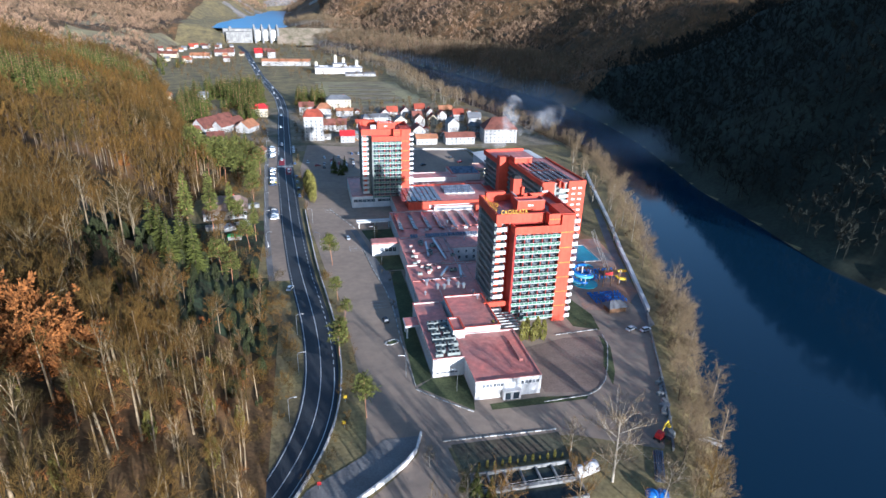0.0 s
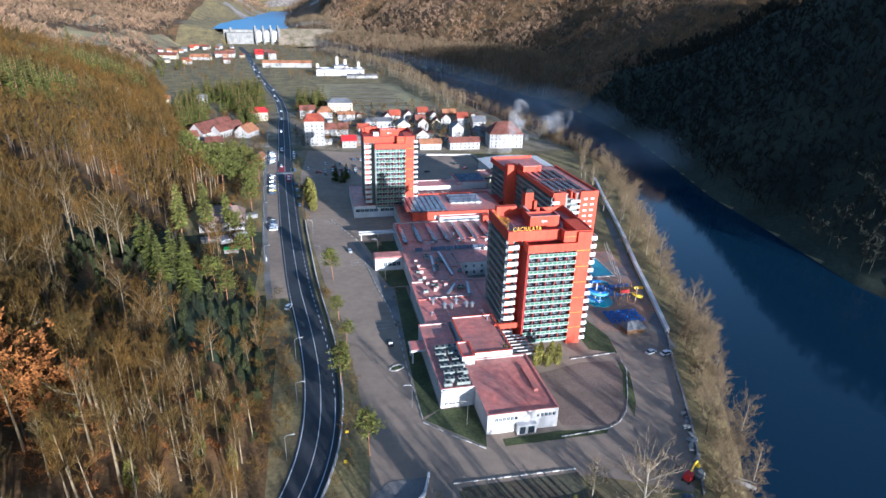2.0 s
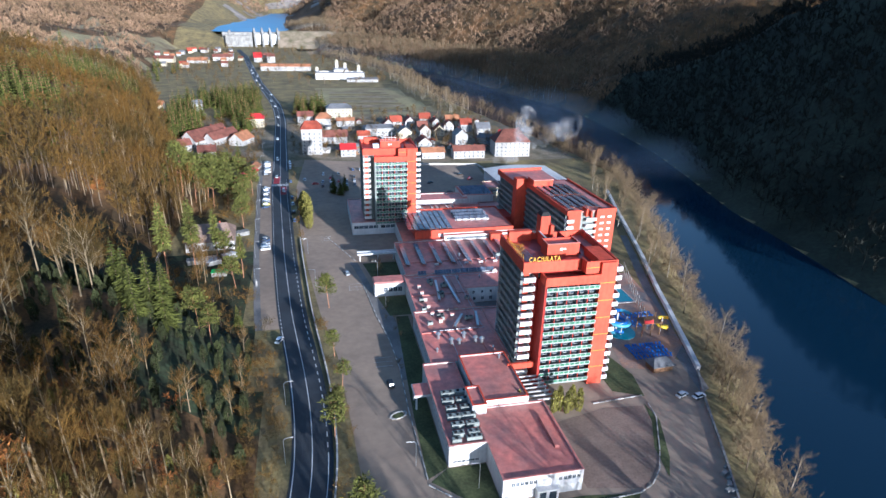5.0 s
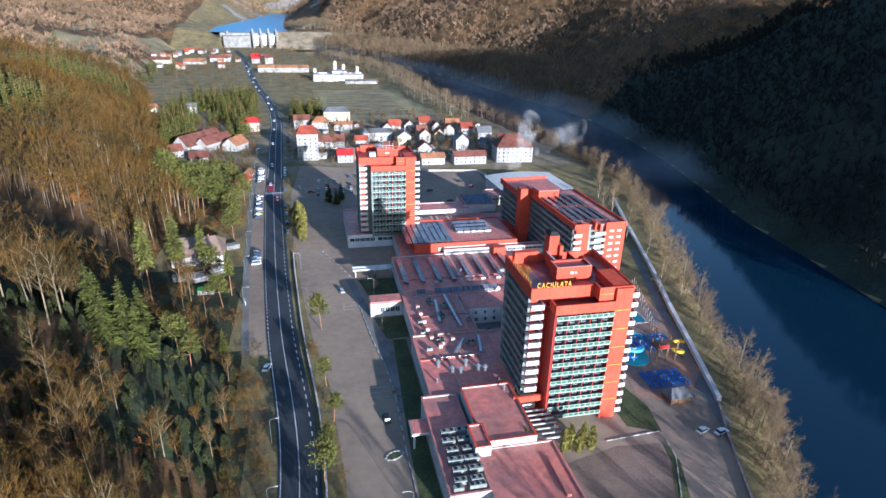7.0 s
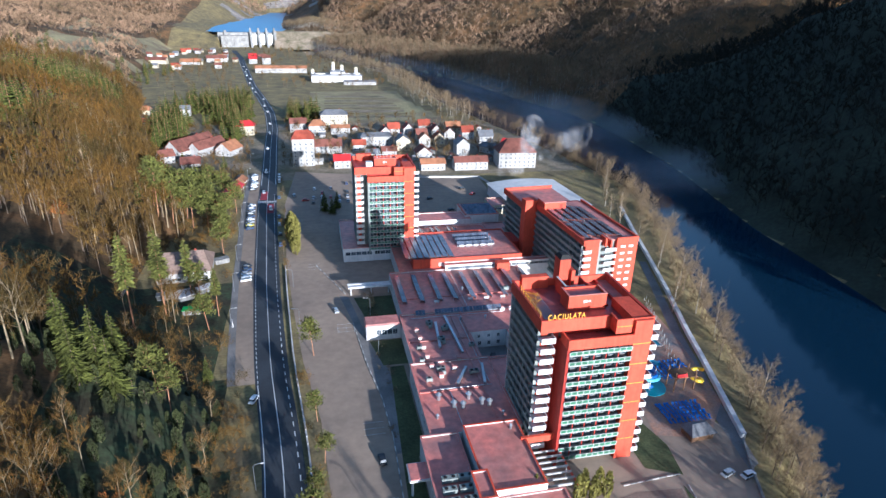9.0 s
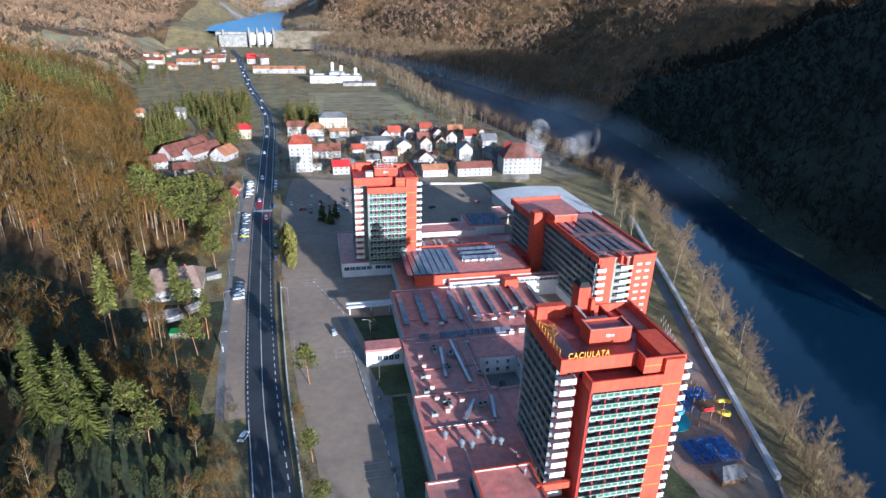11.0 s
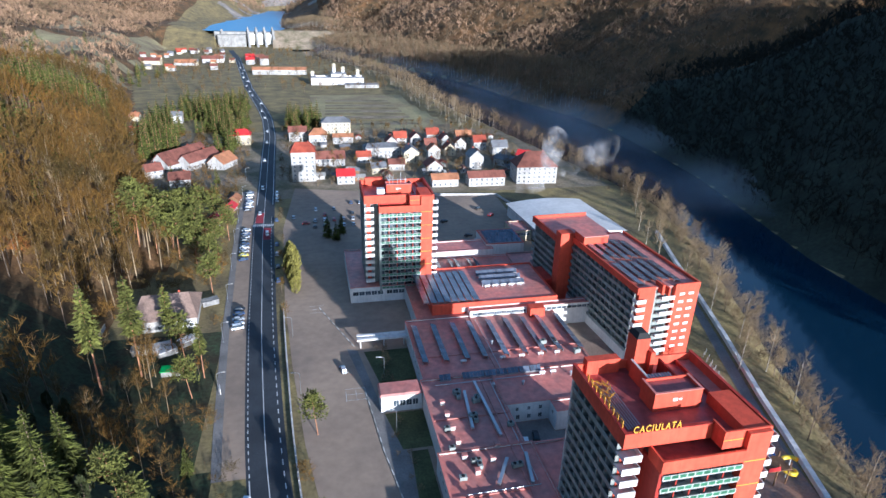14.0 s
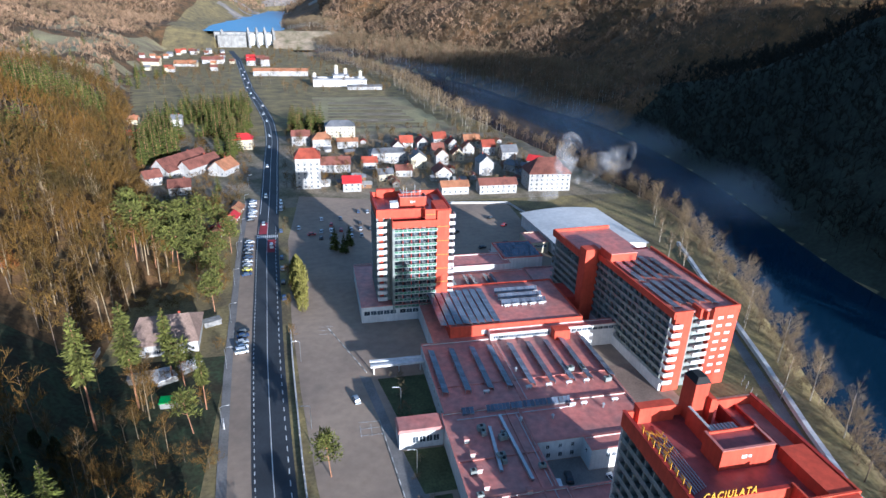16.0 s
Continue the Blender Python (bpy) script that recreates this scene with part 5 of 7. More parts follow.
woods("ivy_bushes", IVY, ivy, [M_PALE, M_CYPRESS], "yellow-green ivy and evergreen bushes in the wood", "bush")
UNDER = [bare_tree(170 + i, 4.5, 2.6, limbs=7, forks=2, twigs=240, tw=0.14, tl=0.9, low=0.1, sides=3) for i in range(3)]
under = scatter(-120, -18, 76, 172, 5.0, lambda x, y: (x < foot_of(y) - 2) & (rng.rand(len(x)) < 0.5) & ~BANK(x, y), 3, 0.5, 1.1)
woods("undergrowth", UNDER, under, [M_TRUNK, M_BEECH], "orange-leaved saplings under the bare wood", "bush")

# ---------------------------------------------------------------- village houses
def house(name, x, y, w, d, h, roof, wall, turn=0, rise=None, hip=0.0, label="", rows=1, chimney=True, bays=None):
    """A gabled or hipped house: local x along the ridge, front at -y."""
    t = thing(name, label, "house", (x, y, float(max(0, height(np.array([x]), np.array([y]))[0]))), turn, "village houses")
    rise = rise or d * 0.38
    bm = bmesh.new()
    box(bm, -w / 2, w / 2, -d / 2, d / 2, -1.0, h)
    if hip < 0.2:
        for sx in (-1, 1):
            a = [bm.verts.new(p) for p in ((sx * w / 2, -d / 2, h), (sx * w / 2, d / 2, h), (sx * w / 2, 0, h + rise))]
            bm.faces.new(a if sx > 0 else a[::-1])
    part("wall", bm, wall, t)
    bm = bmesh.new()
    o = 0.6
    k = w / 2 + o - hip * d / 2
    drop = rise * o / (d / 2)
    lo = [(-w / 2 - o, -d / 2 - o, h - drop), (w / 2 + o, -d / 2 - o, h - drop), (w / 2 + o, d / 2 + o, h - drop), (-w / 2 - o, d / 2 + o, h - drop)]
    ri = [(-k, 0, h + rise), (k, 0, h + rise)]
    for lift in (0.06, 0.30):
        v = [bm.verts.new((p[0], p[1], p[2] + lift)) for p in lo + ri]
        fs = [(0, 1, 5, 4), (2, 3, 4, 5), (1, 2, 5), (3, 0, 4)]
        for f in fs if hip > 0.2 else fs[:2]:
            bm.faces.new([v[i] for i in (f if lift > 0.1 else f[::-1])])
        if lift < 0.1:
            first = v
    for a, b in ((0, 1), (1, 2), (2, 3), (3, 0)) if hip > 0.2 else ((0, 1), (1, 5), (5, 2), (2, 3), (3, 4), (4, 0)):
        bm.faces.new((first[a], first[b], v[b], v[a]))
    part("roof", bm, roof, t)
    if chimney:
        part("chimney", boxes([(w * 0.2, w * 0.2 + 0.7, 0.4, 1.1, h + rise * 0.5, h + rise + 0.9)]), M_TILE_RED, t)
    pane, fr = framed_window("window", 1.1, 1.3)
    n = bays or max(2, int(w / 3.2))
    for r in range(rows):
        z = 1.6 + r * 2.8
        if z + 0.9 > h:
            break
        for i in range(n):
            p = piece("window", pane, t, (-w / 2 + w * (i + 0.5) / n, -d / 2 - 0.03, z))
            piece("window_frame", fr, p, (0, 0, 0))
        for i in range(max(1, int(d / 4))):
            m = max(1, int(d / 4))
            p = piece("window", pane, t, (-w / 2 - 0.03, -d / 2 + d * (i + 0.5) / m, z), -90)
            piece("window_frame", fr, p, (0, 0, 0))
    return t


W_, C_ = M_HOUSE, M_CREAM
house("guest_house", 3.0, 491, 15, 14, 19.5, M_TILE_RED, W_, 0, 4.5, 0.5, "tall white guest house with an orange-red roof", 6)
house("house", 29, 480, 11, 10, 5.6, M_TILE_BRIGHT, W_, 0, 3.2, 0, "white house with a bright red roof", 2)
house("house", 21, 524, 20, 10, 6.0, M_TILE_BROWN, W_, 0, 4.0, 0, "white house with a long brown roof", 2)
house("guest_house", 30, 624, 24, 14, 12, M_TILE_GREY, C_, 0, 3.5, 0.7, "cream guest house with a grey-green hipped roof", 4)
house("house", 14, 592, 14, 12, 8.5, M_TILE_ORANGE, W_, 0, 4.0, 0.8, "white house with an orange hipped roof", 2)
house("house", 34, 594, 16, 9, 5.5, M_TILE_ORANGE, W_, 0, 2.0, 0, "low white annexe with an orange roof", 1)
house("house", -2, 606, 14, 10, 8.0, M_TILE_BROWN, W_, 0, 3.6, 0, "white house with a purple-brown roof", 2)
house("villa", 60, 545, 26, 12, 8.0, M_TILE_GREY, W_, 4, 2.2, 0.5, "long white villa with a low grey roof", 2)
house("house", 79, 528, 13, 11, 8.0, M_TILE_GREY, C_, 90, 4.0, 0, "pale green-cream house with a grey gable roof", 2)
for i, (x, y, w, r, wl_) in enumerate(((80, 588, 10, M_TILE_RED, W_), (92, 582, 11, M_TILE_BROWN, W_), (108, 592, 10, M_TILE_RED, W_), (116, 578, 11, M_TILE_BROWN, W_), (133, 584, 13, M_TILE_ORANGE, C_), (70, 566, 9, M_TILE_BROWN, W_),
                                       (100, 560, 9, M_TILE_BROWN, C_), (124, 560, 8, M_TILE_BROWN, W_), (140, 560, 10, M_TILE_RED, W_), (112, 545, 9, M_TILE_BROWN, C_), (152, 545, 12, M_TILE_GREY, W_), (98, 536, 8, M_TILE_ORANGE, W_))):
    house("house", x, y, w, 9, 5.4 + (i % 3) * 0.8, r, wl_, 90 if i % 2 else 0, 4.2, 0, "white village house with a steep tiled roof", 2)
house("house", 90, 497, 13, 11, 5.5, M_TILE_BROWN, W_, 90, 4.2, 0, "white gabled house with a dark roof", 2)
house("house", 91, 466, 17, 9, 5.0, M_TILE_ORANGE, W_, 0, 2.6, 0, "low white house with an orange roof", 1)
house("house", 122, 506, 12, 10, 9.0, M_TILE_GREY, W_, 90, 4.5, 0, "white steep-gabled house with a grey roof", 2)
house("lodge", 118, 464, 24, 9, 6.0, M_TILE_BROWN, W_, 0, 3.0, 0, "long white lodge with a brown roof", 2)
house("mansion", 153, 470, 27, 18, 11.5, M_TILE_BROWN, W_, -4, 8.0, 0.9, "large white mansion with a steep red-brown roof", 4)
house("house", 150, 505, 26, 9, 5.0, M_TILE_GREY, W_, -50, 2.4, 0, "long low house with a grey sheet roof", 1)
house("house", 165, 520, 10, 9, 5.0, M_TILE_BRIGHT, W_, -40, 3.0, 0, "house with a bright red roof by the river", 1)
house("house", 52, 500, 10, 8, 4.6, M_TILE_GREY, C_, 10, 2.6, 0, "small cream house with a grey roof", 1)
house("house", 66, 508, 11, 8, 4.6, M_TILE_BROWN, W_, -5, 2.6, 0, "small white house with a brown roof", 1)
house("house", 45, 530, 10, 8, 5.0, M_TILE_RED, W_, 0, 3.0, 0, "small white house with a red roof", 1)
shed_rng = random.Random(21)
for i in range(30):
    x, y = shed_rng.uniform(8, 165), shed_rng.uniform(478, 612)
    house("garden_shed", x, y, shed_rng.uniform(4, 9), shed_rng.uniform(3.5, 5), shed_rng.uniform(2.2, 3.0), [M_TILE_GREY, M_TILE_BROWN, M_CONC, M_TILE_RED][i % 4], [M_WOOD, M_HOUSE, M_CONC][i % 3], 90 * (i % 2) + shed_rng.uniform(-8, 8), 1.2, 0, "small garden shed between the village houses", 1, False, 1)
# west of the road
house("restaurant", -80, 536, 40, 15, 5.0, M_TILE_BROWN, W_, 58, 7.0, 0, "long white restaurant with a steep dark red roof", 2)
house("restaurant_wing", -68, 534, 30, 10, 5.5, M_TILE_BROWN, W_, 58, 4.5, 0, "white restaurant wing with a dark red roof", 1)
house("house", -52, 528, 17, 12, 4.5, M_TILE_ORANGE, W_, 64, 5.0, 0, "white house with a steep orange roof", 1)
house("house", -46, 598, 15, 11, 8.0, M_TILE_BRIGHT, C_, 0, 3.5, 0.6, "cream house with a bright red roof", 2)
house("house", -58, 640, 5, 5, 6, M_TILE_BRIGHT, C_, 0, 2, 0.8, "small tower house with a red roof", 1)
house("house", -132, 632, 17, 10, 5.5, M_TILE_RED, W_, 5, 3.0, 0, "white house with a faded red roof on the slope", 2)
house("house", -72, 486, 12, 10, 5.0, M_TILE_BROWN, W_, 8, 3.6, 0, "white house with a dark tiled roof", 1)
house("house", -92, 506, 10, 9, 5.5, M_TILE_BROWN, W_, 30, 3.6, 0, "white gable-ended house among trees", 2)
house("house", -150, 700, 12, 9, 5, M_TILE_ORANGE, C_, 0, 3.0, 0, "small cream house among conifers", 1)
house("house", -110, 690, 9, 8, 7, M_TILE_GREY, W_, 0, 3.0, 0, "white house among conifers", 1)
house("farmhouse", -46, 313, 21, 19, 4.6, M_TILE_PALE, W_, 4, 5.2, 0.35, "white house with a weathered brown hipped roof", 1)
for i, (x, y) in enumerate(((-42, 418), (-37, 432), (-43, 405), (-36, 446))):
    house("kiosk", x, y, 8 - i % 2, 6, 2.8, M_TILE_BRIGHT if i < 2 else M_TILE_ORANGE, M_WOOD, 80, 2.0, 0, "small timber kiosk with a red roof", 1, False)
# far village by the dam
far_rng = random.Random(4)
for i in range(30):
    x, y = far_rng.uniform(-265, -115), far_rng.uniform(1090, 1420)
    big = i in (2, 9, 17)
    house("house", x, y, 34 if big else far_rng.uniform(7, 13), 12 if big else 8, far_rng.uniform(4, 7), [M_TILE_GREY, M_TILE_BROWN, M_TILE_ORANGE, M_TILE_RED][i % 4], C_ if i % 3 == 0 else W_, far_rng.uniform(-10, 25), None, 0, "distant white house with a red roof", 1, False, 3)
for i, (x, y) in enumerate(((-78, 1235), (-62, 1190), (-85, 1200), (-70, 1215), (-90, 1260))):
    house("house", x, y, 14, 10, 8 + i % 2 * 3, [M_TILE_BRIGHT, M_TILE_BROWN][i % 2], W_, 10, None, 0, "distant white roadside house", 2, False)
# monastery and its long wing
mon = thing("monastery", "white walled monastery with domed church towers", "monastery", (48, 940, 0), 0)
part("wall", boxes([(-35, 35, 0, 3, 0, 9), (-35, -30, 3, 34, 0, 9), (30, 35, 3, 34, 0, 7), (-35, 35, 30, 34, 0, 9), (-8, 12, 10, 24, 0, 13)]), M_WHITE, mon)
part("roof", boxes([(-36, 36, -0.8, 4, 9, 10.5, 0.8), (-36, -29, 4, 35, 9, 10.5, 0.8), (-9, 13, 9, 25, 13, 15, 1.5)]), M_TILE_GREY, mon)
for dx, dh in ((-4, 24), (8, 20), (28, 17), (-33, 14)):
    bm = bmesh.new()
    bmesh.ops.create_cone(bm, cap_ends=True, segments=12, radius1=2.4, radius2=2.4, depth=dh, matrix=Matrix.Translation((dx, 16, dh / 2)))
    part("church_tower", bm, M_WHITE, mon)
    bm = bmesh.new()
    bmesh.ops.create_uvsphere(bm, u_segments=12, v_segments=8, radius=2.9, matrix=Matrix.Translation((dx, 16, dh)))
    part("dome", bm, M_CREAM, mon)
house("long_wing", -32, 1060, 78, 12, 7, M_TILE_ORANGE, W_, 0, 3.5, 0, "long white wing with a pale brown roof", 2, False)
house("shed", 78, 915, 44, 9, 4, M_TILE_GREY, W_, 0, 2.0, 0, "long low shed beside the field", 1, False)

# ---------------------------------------------------------------- dam
dam = thing("dam", "tall concrete river dam with spillway piers", "dam", (-190, 1585, 0), 8)
part("dam_wall", boxes([(0, 132, 0, 14, -6, 30)]), M_CONC, dam)
part("powerhouse", boxes([(6, 66, -22, 0, -6, 24)]), M_CONC, dam, "pale powerhouse block")
part("powerhouse_roof", boxes([(5, 67, -23, 0, 24, 25.2)]), M_CONC, dam)
part("crane_house", boxes([(14, 19, -8, 0, 25.2, 36)]), M_CONC, dam)
for i in range(4):
    bm = bmesh.new()
    v = [bm.verts.new(p) for p in ((70 + i * 18, -40, -6), (75 + i * 18, -40, -6), (75 + i * 18, 12, -6), (70 + i * 18, 12, -6), (70 + i * 18, -10, 36), (75 + i * 18, -10, 36), (75 + i * 18, 12, 36), (70 + i * 18, 12, 36))]
    for f in ((3, 2, 1, 0), (4, 5, 6, 7), (0, 1, 5, 4), (1, 2, 6, 5), (2, 3, 7, 6), (3, 0, 4, 7)):
        bm.faces.new([v[k] for k in f])
    part("pier", bm, M_CONC, dam)
    part("gate_tower", boxes([(71 + i * 18, 74 + i * 18, 0, 6, 36, 41)]), M_CONC, dam)
for i in range(3):
    part("gate", boxes([(75 + i * 18, 88 + i * 18, -6, -3, 4, 26)]), M_METAL, dam)
part("crest_road", boxes([(0, 132, 1, 13, 30, 31)]), M_CONC, dam)
bm = bmesh.new()
sec = [(-85, -3), (-12, 33), (6, 33), (34, 20)]
pa = [bm.verts.new((-64, 1625 + a, z)) for a, z in sec]
pb = [bm.verts.new((330, 1690 + a, z)) for a, z in sec]
for i in range(3):
    bm.faces.new((pa[i], pb[i], pb[i + 1], pa[i + 1]))
emb = new("embankment", mesh_of("embankment", bm, M_SOIL))
tagged(emb, "grassy earth embankment beside the dam", "embankment", kind="structure")

# ---------------------------------------------------------------- grounds of the hotel
flat_poly("ground_gravel", [(64, 136), (78, 133.5), (86, 140), (92, 153), (94, 163), (82, 164), (64, 160)], 0.09, M_GRAVEL, "brown gravel yard beside the end wing", "yard")
flat_poly("ground_lawn_east", [(88.5, 171), (97, 167), (99, 178), (95, 196), (89, 204)], 0.11, M_LAWN, "green lawn beside the tower", "lawn")
flat_poly("ground_lawn_bend", [(86, 135.5), (90, 142), (95.5, 156), (95, 164), (93, 156), (88, 146)], 0.13, M_LAWN, "narrow lawn strip with clipped bushes", "lawn")
flat_poly("ground_lawn_south", [(27, 145), (41, 131.5), (42, 136), (42, 148.8), (32, 148.8)], 0.10, M_LAWN, "green lawn before the end wing", "lawn")
flat_poly("ground_lawn_west", [(26.5, 146), (32, 149), (32, 186), (34.5, 187), (34.5, 228), (30, 228), (28, 190), (27, 170)], 0.11, M_LAWN, "green lawn strip along the podium", "lawn")
flat_poly("ground_lawn_court", [(26.5, 253), (37, 253), (37, 278), (22, 278)], 0.11, M_LAWN, "shaded lawn court beside the podium", "lawn")
flat_poly("ground_lawn_pavilion", [(28, 229), (37, 229), (37, 244.5), (25, 244.5)], 0.11, M_LAWN, "green lawn before the pavilion", "lawn")
flat_poly("ground_lawn_front", [(46, 130.8), (75, 130.6), (76, 132), (62, 134), (46, 133.5)], 0.10, M_LAWN, "lawn strip before the entrance", "lawn")
flat_poly("pavement_pool", [(98, 182), (112, 178), (126, 192), (133, 225), (136, 250), (112, 250), (104, 215)], 0.10, M_SAND, "terracotta paving round the pools", "paving")
flat_poly("pavement_podium", [(26.7, 188), (30, 188), (29.5, 226), (25, 244), (23.6, 254), (20, 279), (16.5, 281), (20.5, 258), (21.7, 245), (23.2, 229), (25.7, 212)], 0.09, M_PAVE, "pale footway along the podium", "footway")
flat_poly("road_bank", [(115, 165), (119, 167), (126, 194), (132, 213), (137, 230), (143, 247), (149.5, 266), (158, 292), (155, 293), (146, 267), (139, 247), (133.5, 231), (128, 214), (121, 194)], 0.07, M_PAVE, "narrow service road by the river", "service road")
flat_poly("ground_court_east", [(92.5, 250), (107, 252), (107, 272), (92.5, 272)], 0.10, M_GRAVEL, "dull brown yard between podium and hotel block", "yard")
flat_poly("road_ramp", [(-10, 103), (5, 105), (15, 111), (22, 118), (24, 124), (14, 124), (8, 119), (-6, 110)], 0.14, M_PAVE, "curving grey access ramp", "ramp")
flat_poly("road_access", [(24.6, 124), (22, 117), (15, 110), (9, 105), (14, 92), (32, 96), (30, 119)], 0.08, M_LOT, "grey side access beside the basin", "access road")
flat_poly("ground_beds", [(31, 119), (61, 118.5), (60, 109), (32, 110)], 0.09, M_VERGE, "thin dark grass between kerb and hedge", "lawn")
flat_poly("pavement_court", [(58.3, 218.8), (92, 218.8), (92, 228.7), (70.7, 228.7), (70.7, 233.9), (58.3, 233.9)], 0.10, M_PAVE, "paved inner court", "court")
flat_poly("road_parking_north", [(60, 356), (112, 362), (116, 438), (60, 446)], 0.08, M_LOT, "worn asphalt car park behind the baths", "car park")
# striped fields
for i in range(9):
    flat_poly("ground_field", [(22 + i * 0.6, 668 + i * 17), (110 - i * 1.5, 664 + i * 17), (110 - i * 1.5, 664 + i * 17 + 9), (22 + i * 0.6, 668 + i * 17 + 9)], 0.05, M_GRASS if i % 2 else M_SOIL, "striped winter field and vineyard rows", "field")

KERB_B = mesh_of("kerb_stone_dark", boxes([(0, 1.86, -0.14, 0.14, 0, 0.24)]), M_CONC)
KERB_A = mesh_of("kerb_stone", boxes([(0, 1.86, -0.14, 0.14, 0, 0.24)]), M_KERB)


def kerb(name, pts, label, every=2.0):
    """A line of kerb stones with small joints."""
    t = thing(name, label, "kerb", (0, 0, 0.05), 0, "", "structure")
    for (x0, y0), (x1, y1) in zip(pts, pts[1:]):
        n = max(1, int(math.hypot(x1 - x0, y1 - y0) / every))
        a = math.degrees(math.atan2(y1 - y0, x1 - x0))
        for i in range(n):
            piece("kerb_stone", KERB_B if i % 2 else KERB_A, t, (x0 + (x1 - x0) * i / n, y0 + (y1 - y0) * i / n, 0), a)
    return t


kerb("kerb_south", [(26.3, 144.1), (33, 137.5), (40.7, 130.8)], "pale kerb stones round the lawn")
kerb("kerb_island", [(62, 131.5), (76, 132.2), (80.6, 134.2), (85, 138.5), (88.8, 144.8), (95.2, 157.4), (96.3, 164)], "pale kerb stones round the gravel yard")
kerb("kerb_lawn", [(80, 166.5), (96.5, 167.5)], "pale kerb along the lawn")
kerb("kerb_beds", [(29.5, 120.6), (61, 119.7)], "black and white kerb along the drive")
kerb("kerb_footway", [(26.4, 146), (26.0, 172.7), (26.5, 195), (25.5, 212), (23, 229), (21.5, 245), (20.3, 258)], "kerb between car park and footway")
kerb("kerb_park", [(19, 282), (8, 312)], "kerb of the parking island")


def strip_wall(name, pts, h, thick, mat, label, cap=None, posts=0.0):
    """A wall along a line of places, with a cap and posts."""
    t = thing(name, label, "wall", (0, 0, 0), 0, "", "structure")
    body, top = bmesh.new(), bmesh.new()
    for bm, z0, z1, e in ((body, 0, h, 0), (top, h, h + 0.12, 0.08)):
        rows = []
        for i, (x, y) in enumerate(pts):
            a = np.array(pts[max(i - 1, 0)], float)
            b = np.array(pts[min(i + 1, len(pts) - 1)], float)
            d = (b - a) / np.linalg.norm(b - a)
            n = np.array([-d[1], d[0]]) * (thick / 2 + e)
            rows.append([bm.verts.new((x + s * n[0], y + s * n[1], z)) for s, z in ((1, z0), (1, z1), (-1, z1), (-1, z0))])
        for p, q in zip(rows, rows[1:]):
            for k in range(4):
                bm.faces.new((p[k], p[(k + 1) % 4], q[(k + 1) % 4], q[k]))
        bm.faces.new(rows[0])
        bm.faces.new(rows[-1][::-1])
        bmesh.ops.recalc_face_normals(bm, faces=bm.faces)
    part("wall_body", body, mat, t)
    part("wall_cap", top, cap or M_TRIM, t)
    if posts:
        me = mesh_of("post", boxes([(-0.16, 0.16, -0.16, 0.16, 0, h + 0.3)]), M_TRIM)
        for (x0, y0), (x1, y1) in zip(pts, pts[1:]):
            n = max(1, int(math.hypot(x1 - x0, y1 - y0) / posts))
            for i in range(n):
                piece("post", me, t, (x0 + (x1 - x0) * i / n, y0 + (y1 - y0) * i / n, 0))
    return t


yy = np.arange(96, 318, 6.0)
strip_wall("wall_road", [(float(road_x(y)) + np.interp(y, [96, 150, 234, 318], [5.9, 6.2, 7.4, 8.2]), y) for y in yy], 0.9, 0.3, M_CONC, "low grey roadside wall with pale cap", M_TRIM, 3.0)
strip_wall("wall_ramp", [(4.5, 103.5), (9, 106.5), (14, 110.2), (18.5, 114), (21.8, 118), (24.0, 124.0)], 1.4, 0.4, M_WHITE, "white striped curved ramp wall", M_WHITE, 1.6)
strip_wall("wall_river", [(121.5, 176.5), (128, 196), (134, 214), (139, 230), (145, 247), (151.5, 265.6), (160, 292), (172, 330), (184, 366)], 1.5, 1.3, M_WHITE, "long white river wall", M_WHITE)
strip_wall("wall_bank", [(88, 106), (97, 123), (105.5, 142), (114, 162), (121, 176)], 0.8, 0.4, M_CONC, "low concrete bank wall", M_CONC)
strip_wall("wall_north", [(60, 447), (118, 440), (122, 420)], 1.2, 0.4, M_TRIM, "pale boundary wall of the car park")
strip_wall("fence_yard", [(-66, 291), (-66, 308)], 2.4, 0.15, M_TRIM, "pale board fence in the yard")


# parking marks
def marks(name, rows, label):
    bm = boxes([(x0, x1, y0, y1, 0.11, 0.125) for x0, x1, y0, y1 in rows])
    ob = new(name, mesh_of(name, bm, M_WORN))
    tagged(ob, label, "road marking", kind="structure")


for k, (x, y) in enumerate(((14.6, 252.0), (17.6, 252.0), (20.4, 252.0))):
    marks("road_mark_bay", [(x, x + 0.12, y, y + 5)], "white disabled parking bay lines")
for y in (252.4, 255.2, 258.0):
    marks("road_mark_bay", [(14.5, 20.5, y, y + 0.14)], "white disabled parking bay lines")
for y in (196.5, 199.0, 201.5):
    marks("road_mark_bay", [(19.0, 24.6, y, y + 0.14)], "white disabled parking bay lines")
for y in (308.0, 310.6, 313.2):
    marks("road_mark_bay", [(4.6, 9.6, y, y + 0.14)], "white disabled parking bay lines")
zebra = boxes([(road_x(406) - 5.0 + i * 0.95, road_x(406) - 4.5 + i * 0.95, 404.5, 408.0, 0.125, 0.14) for i in range(11)])
tagged(new("road_zebra", mesh_of("road_zebra", zebra, M_LINE)), "white zebra crossing bars", "crossing", kind="structure")
M_REDROAD = material("red_road_surface", (0.30, 0.035, 0.045), 0.8, grain=2.0, spread=0.25)
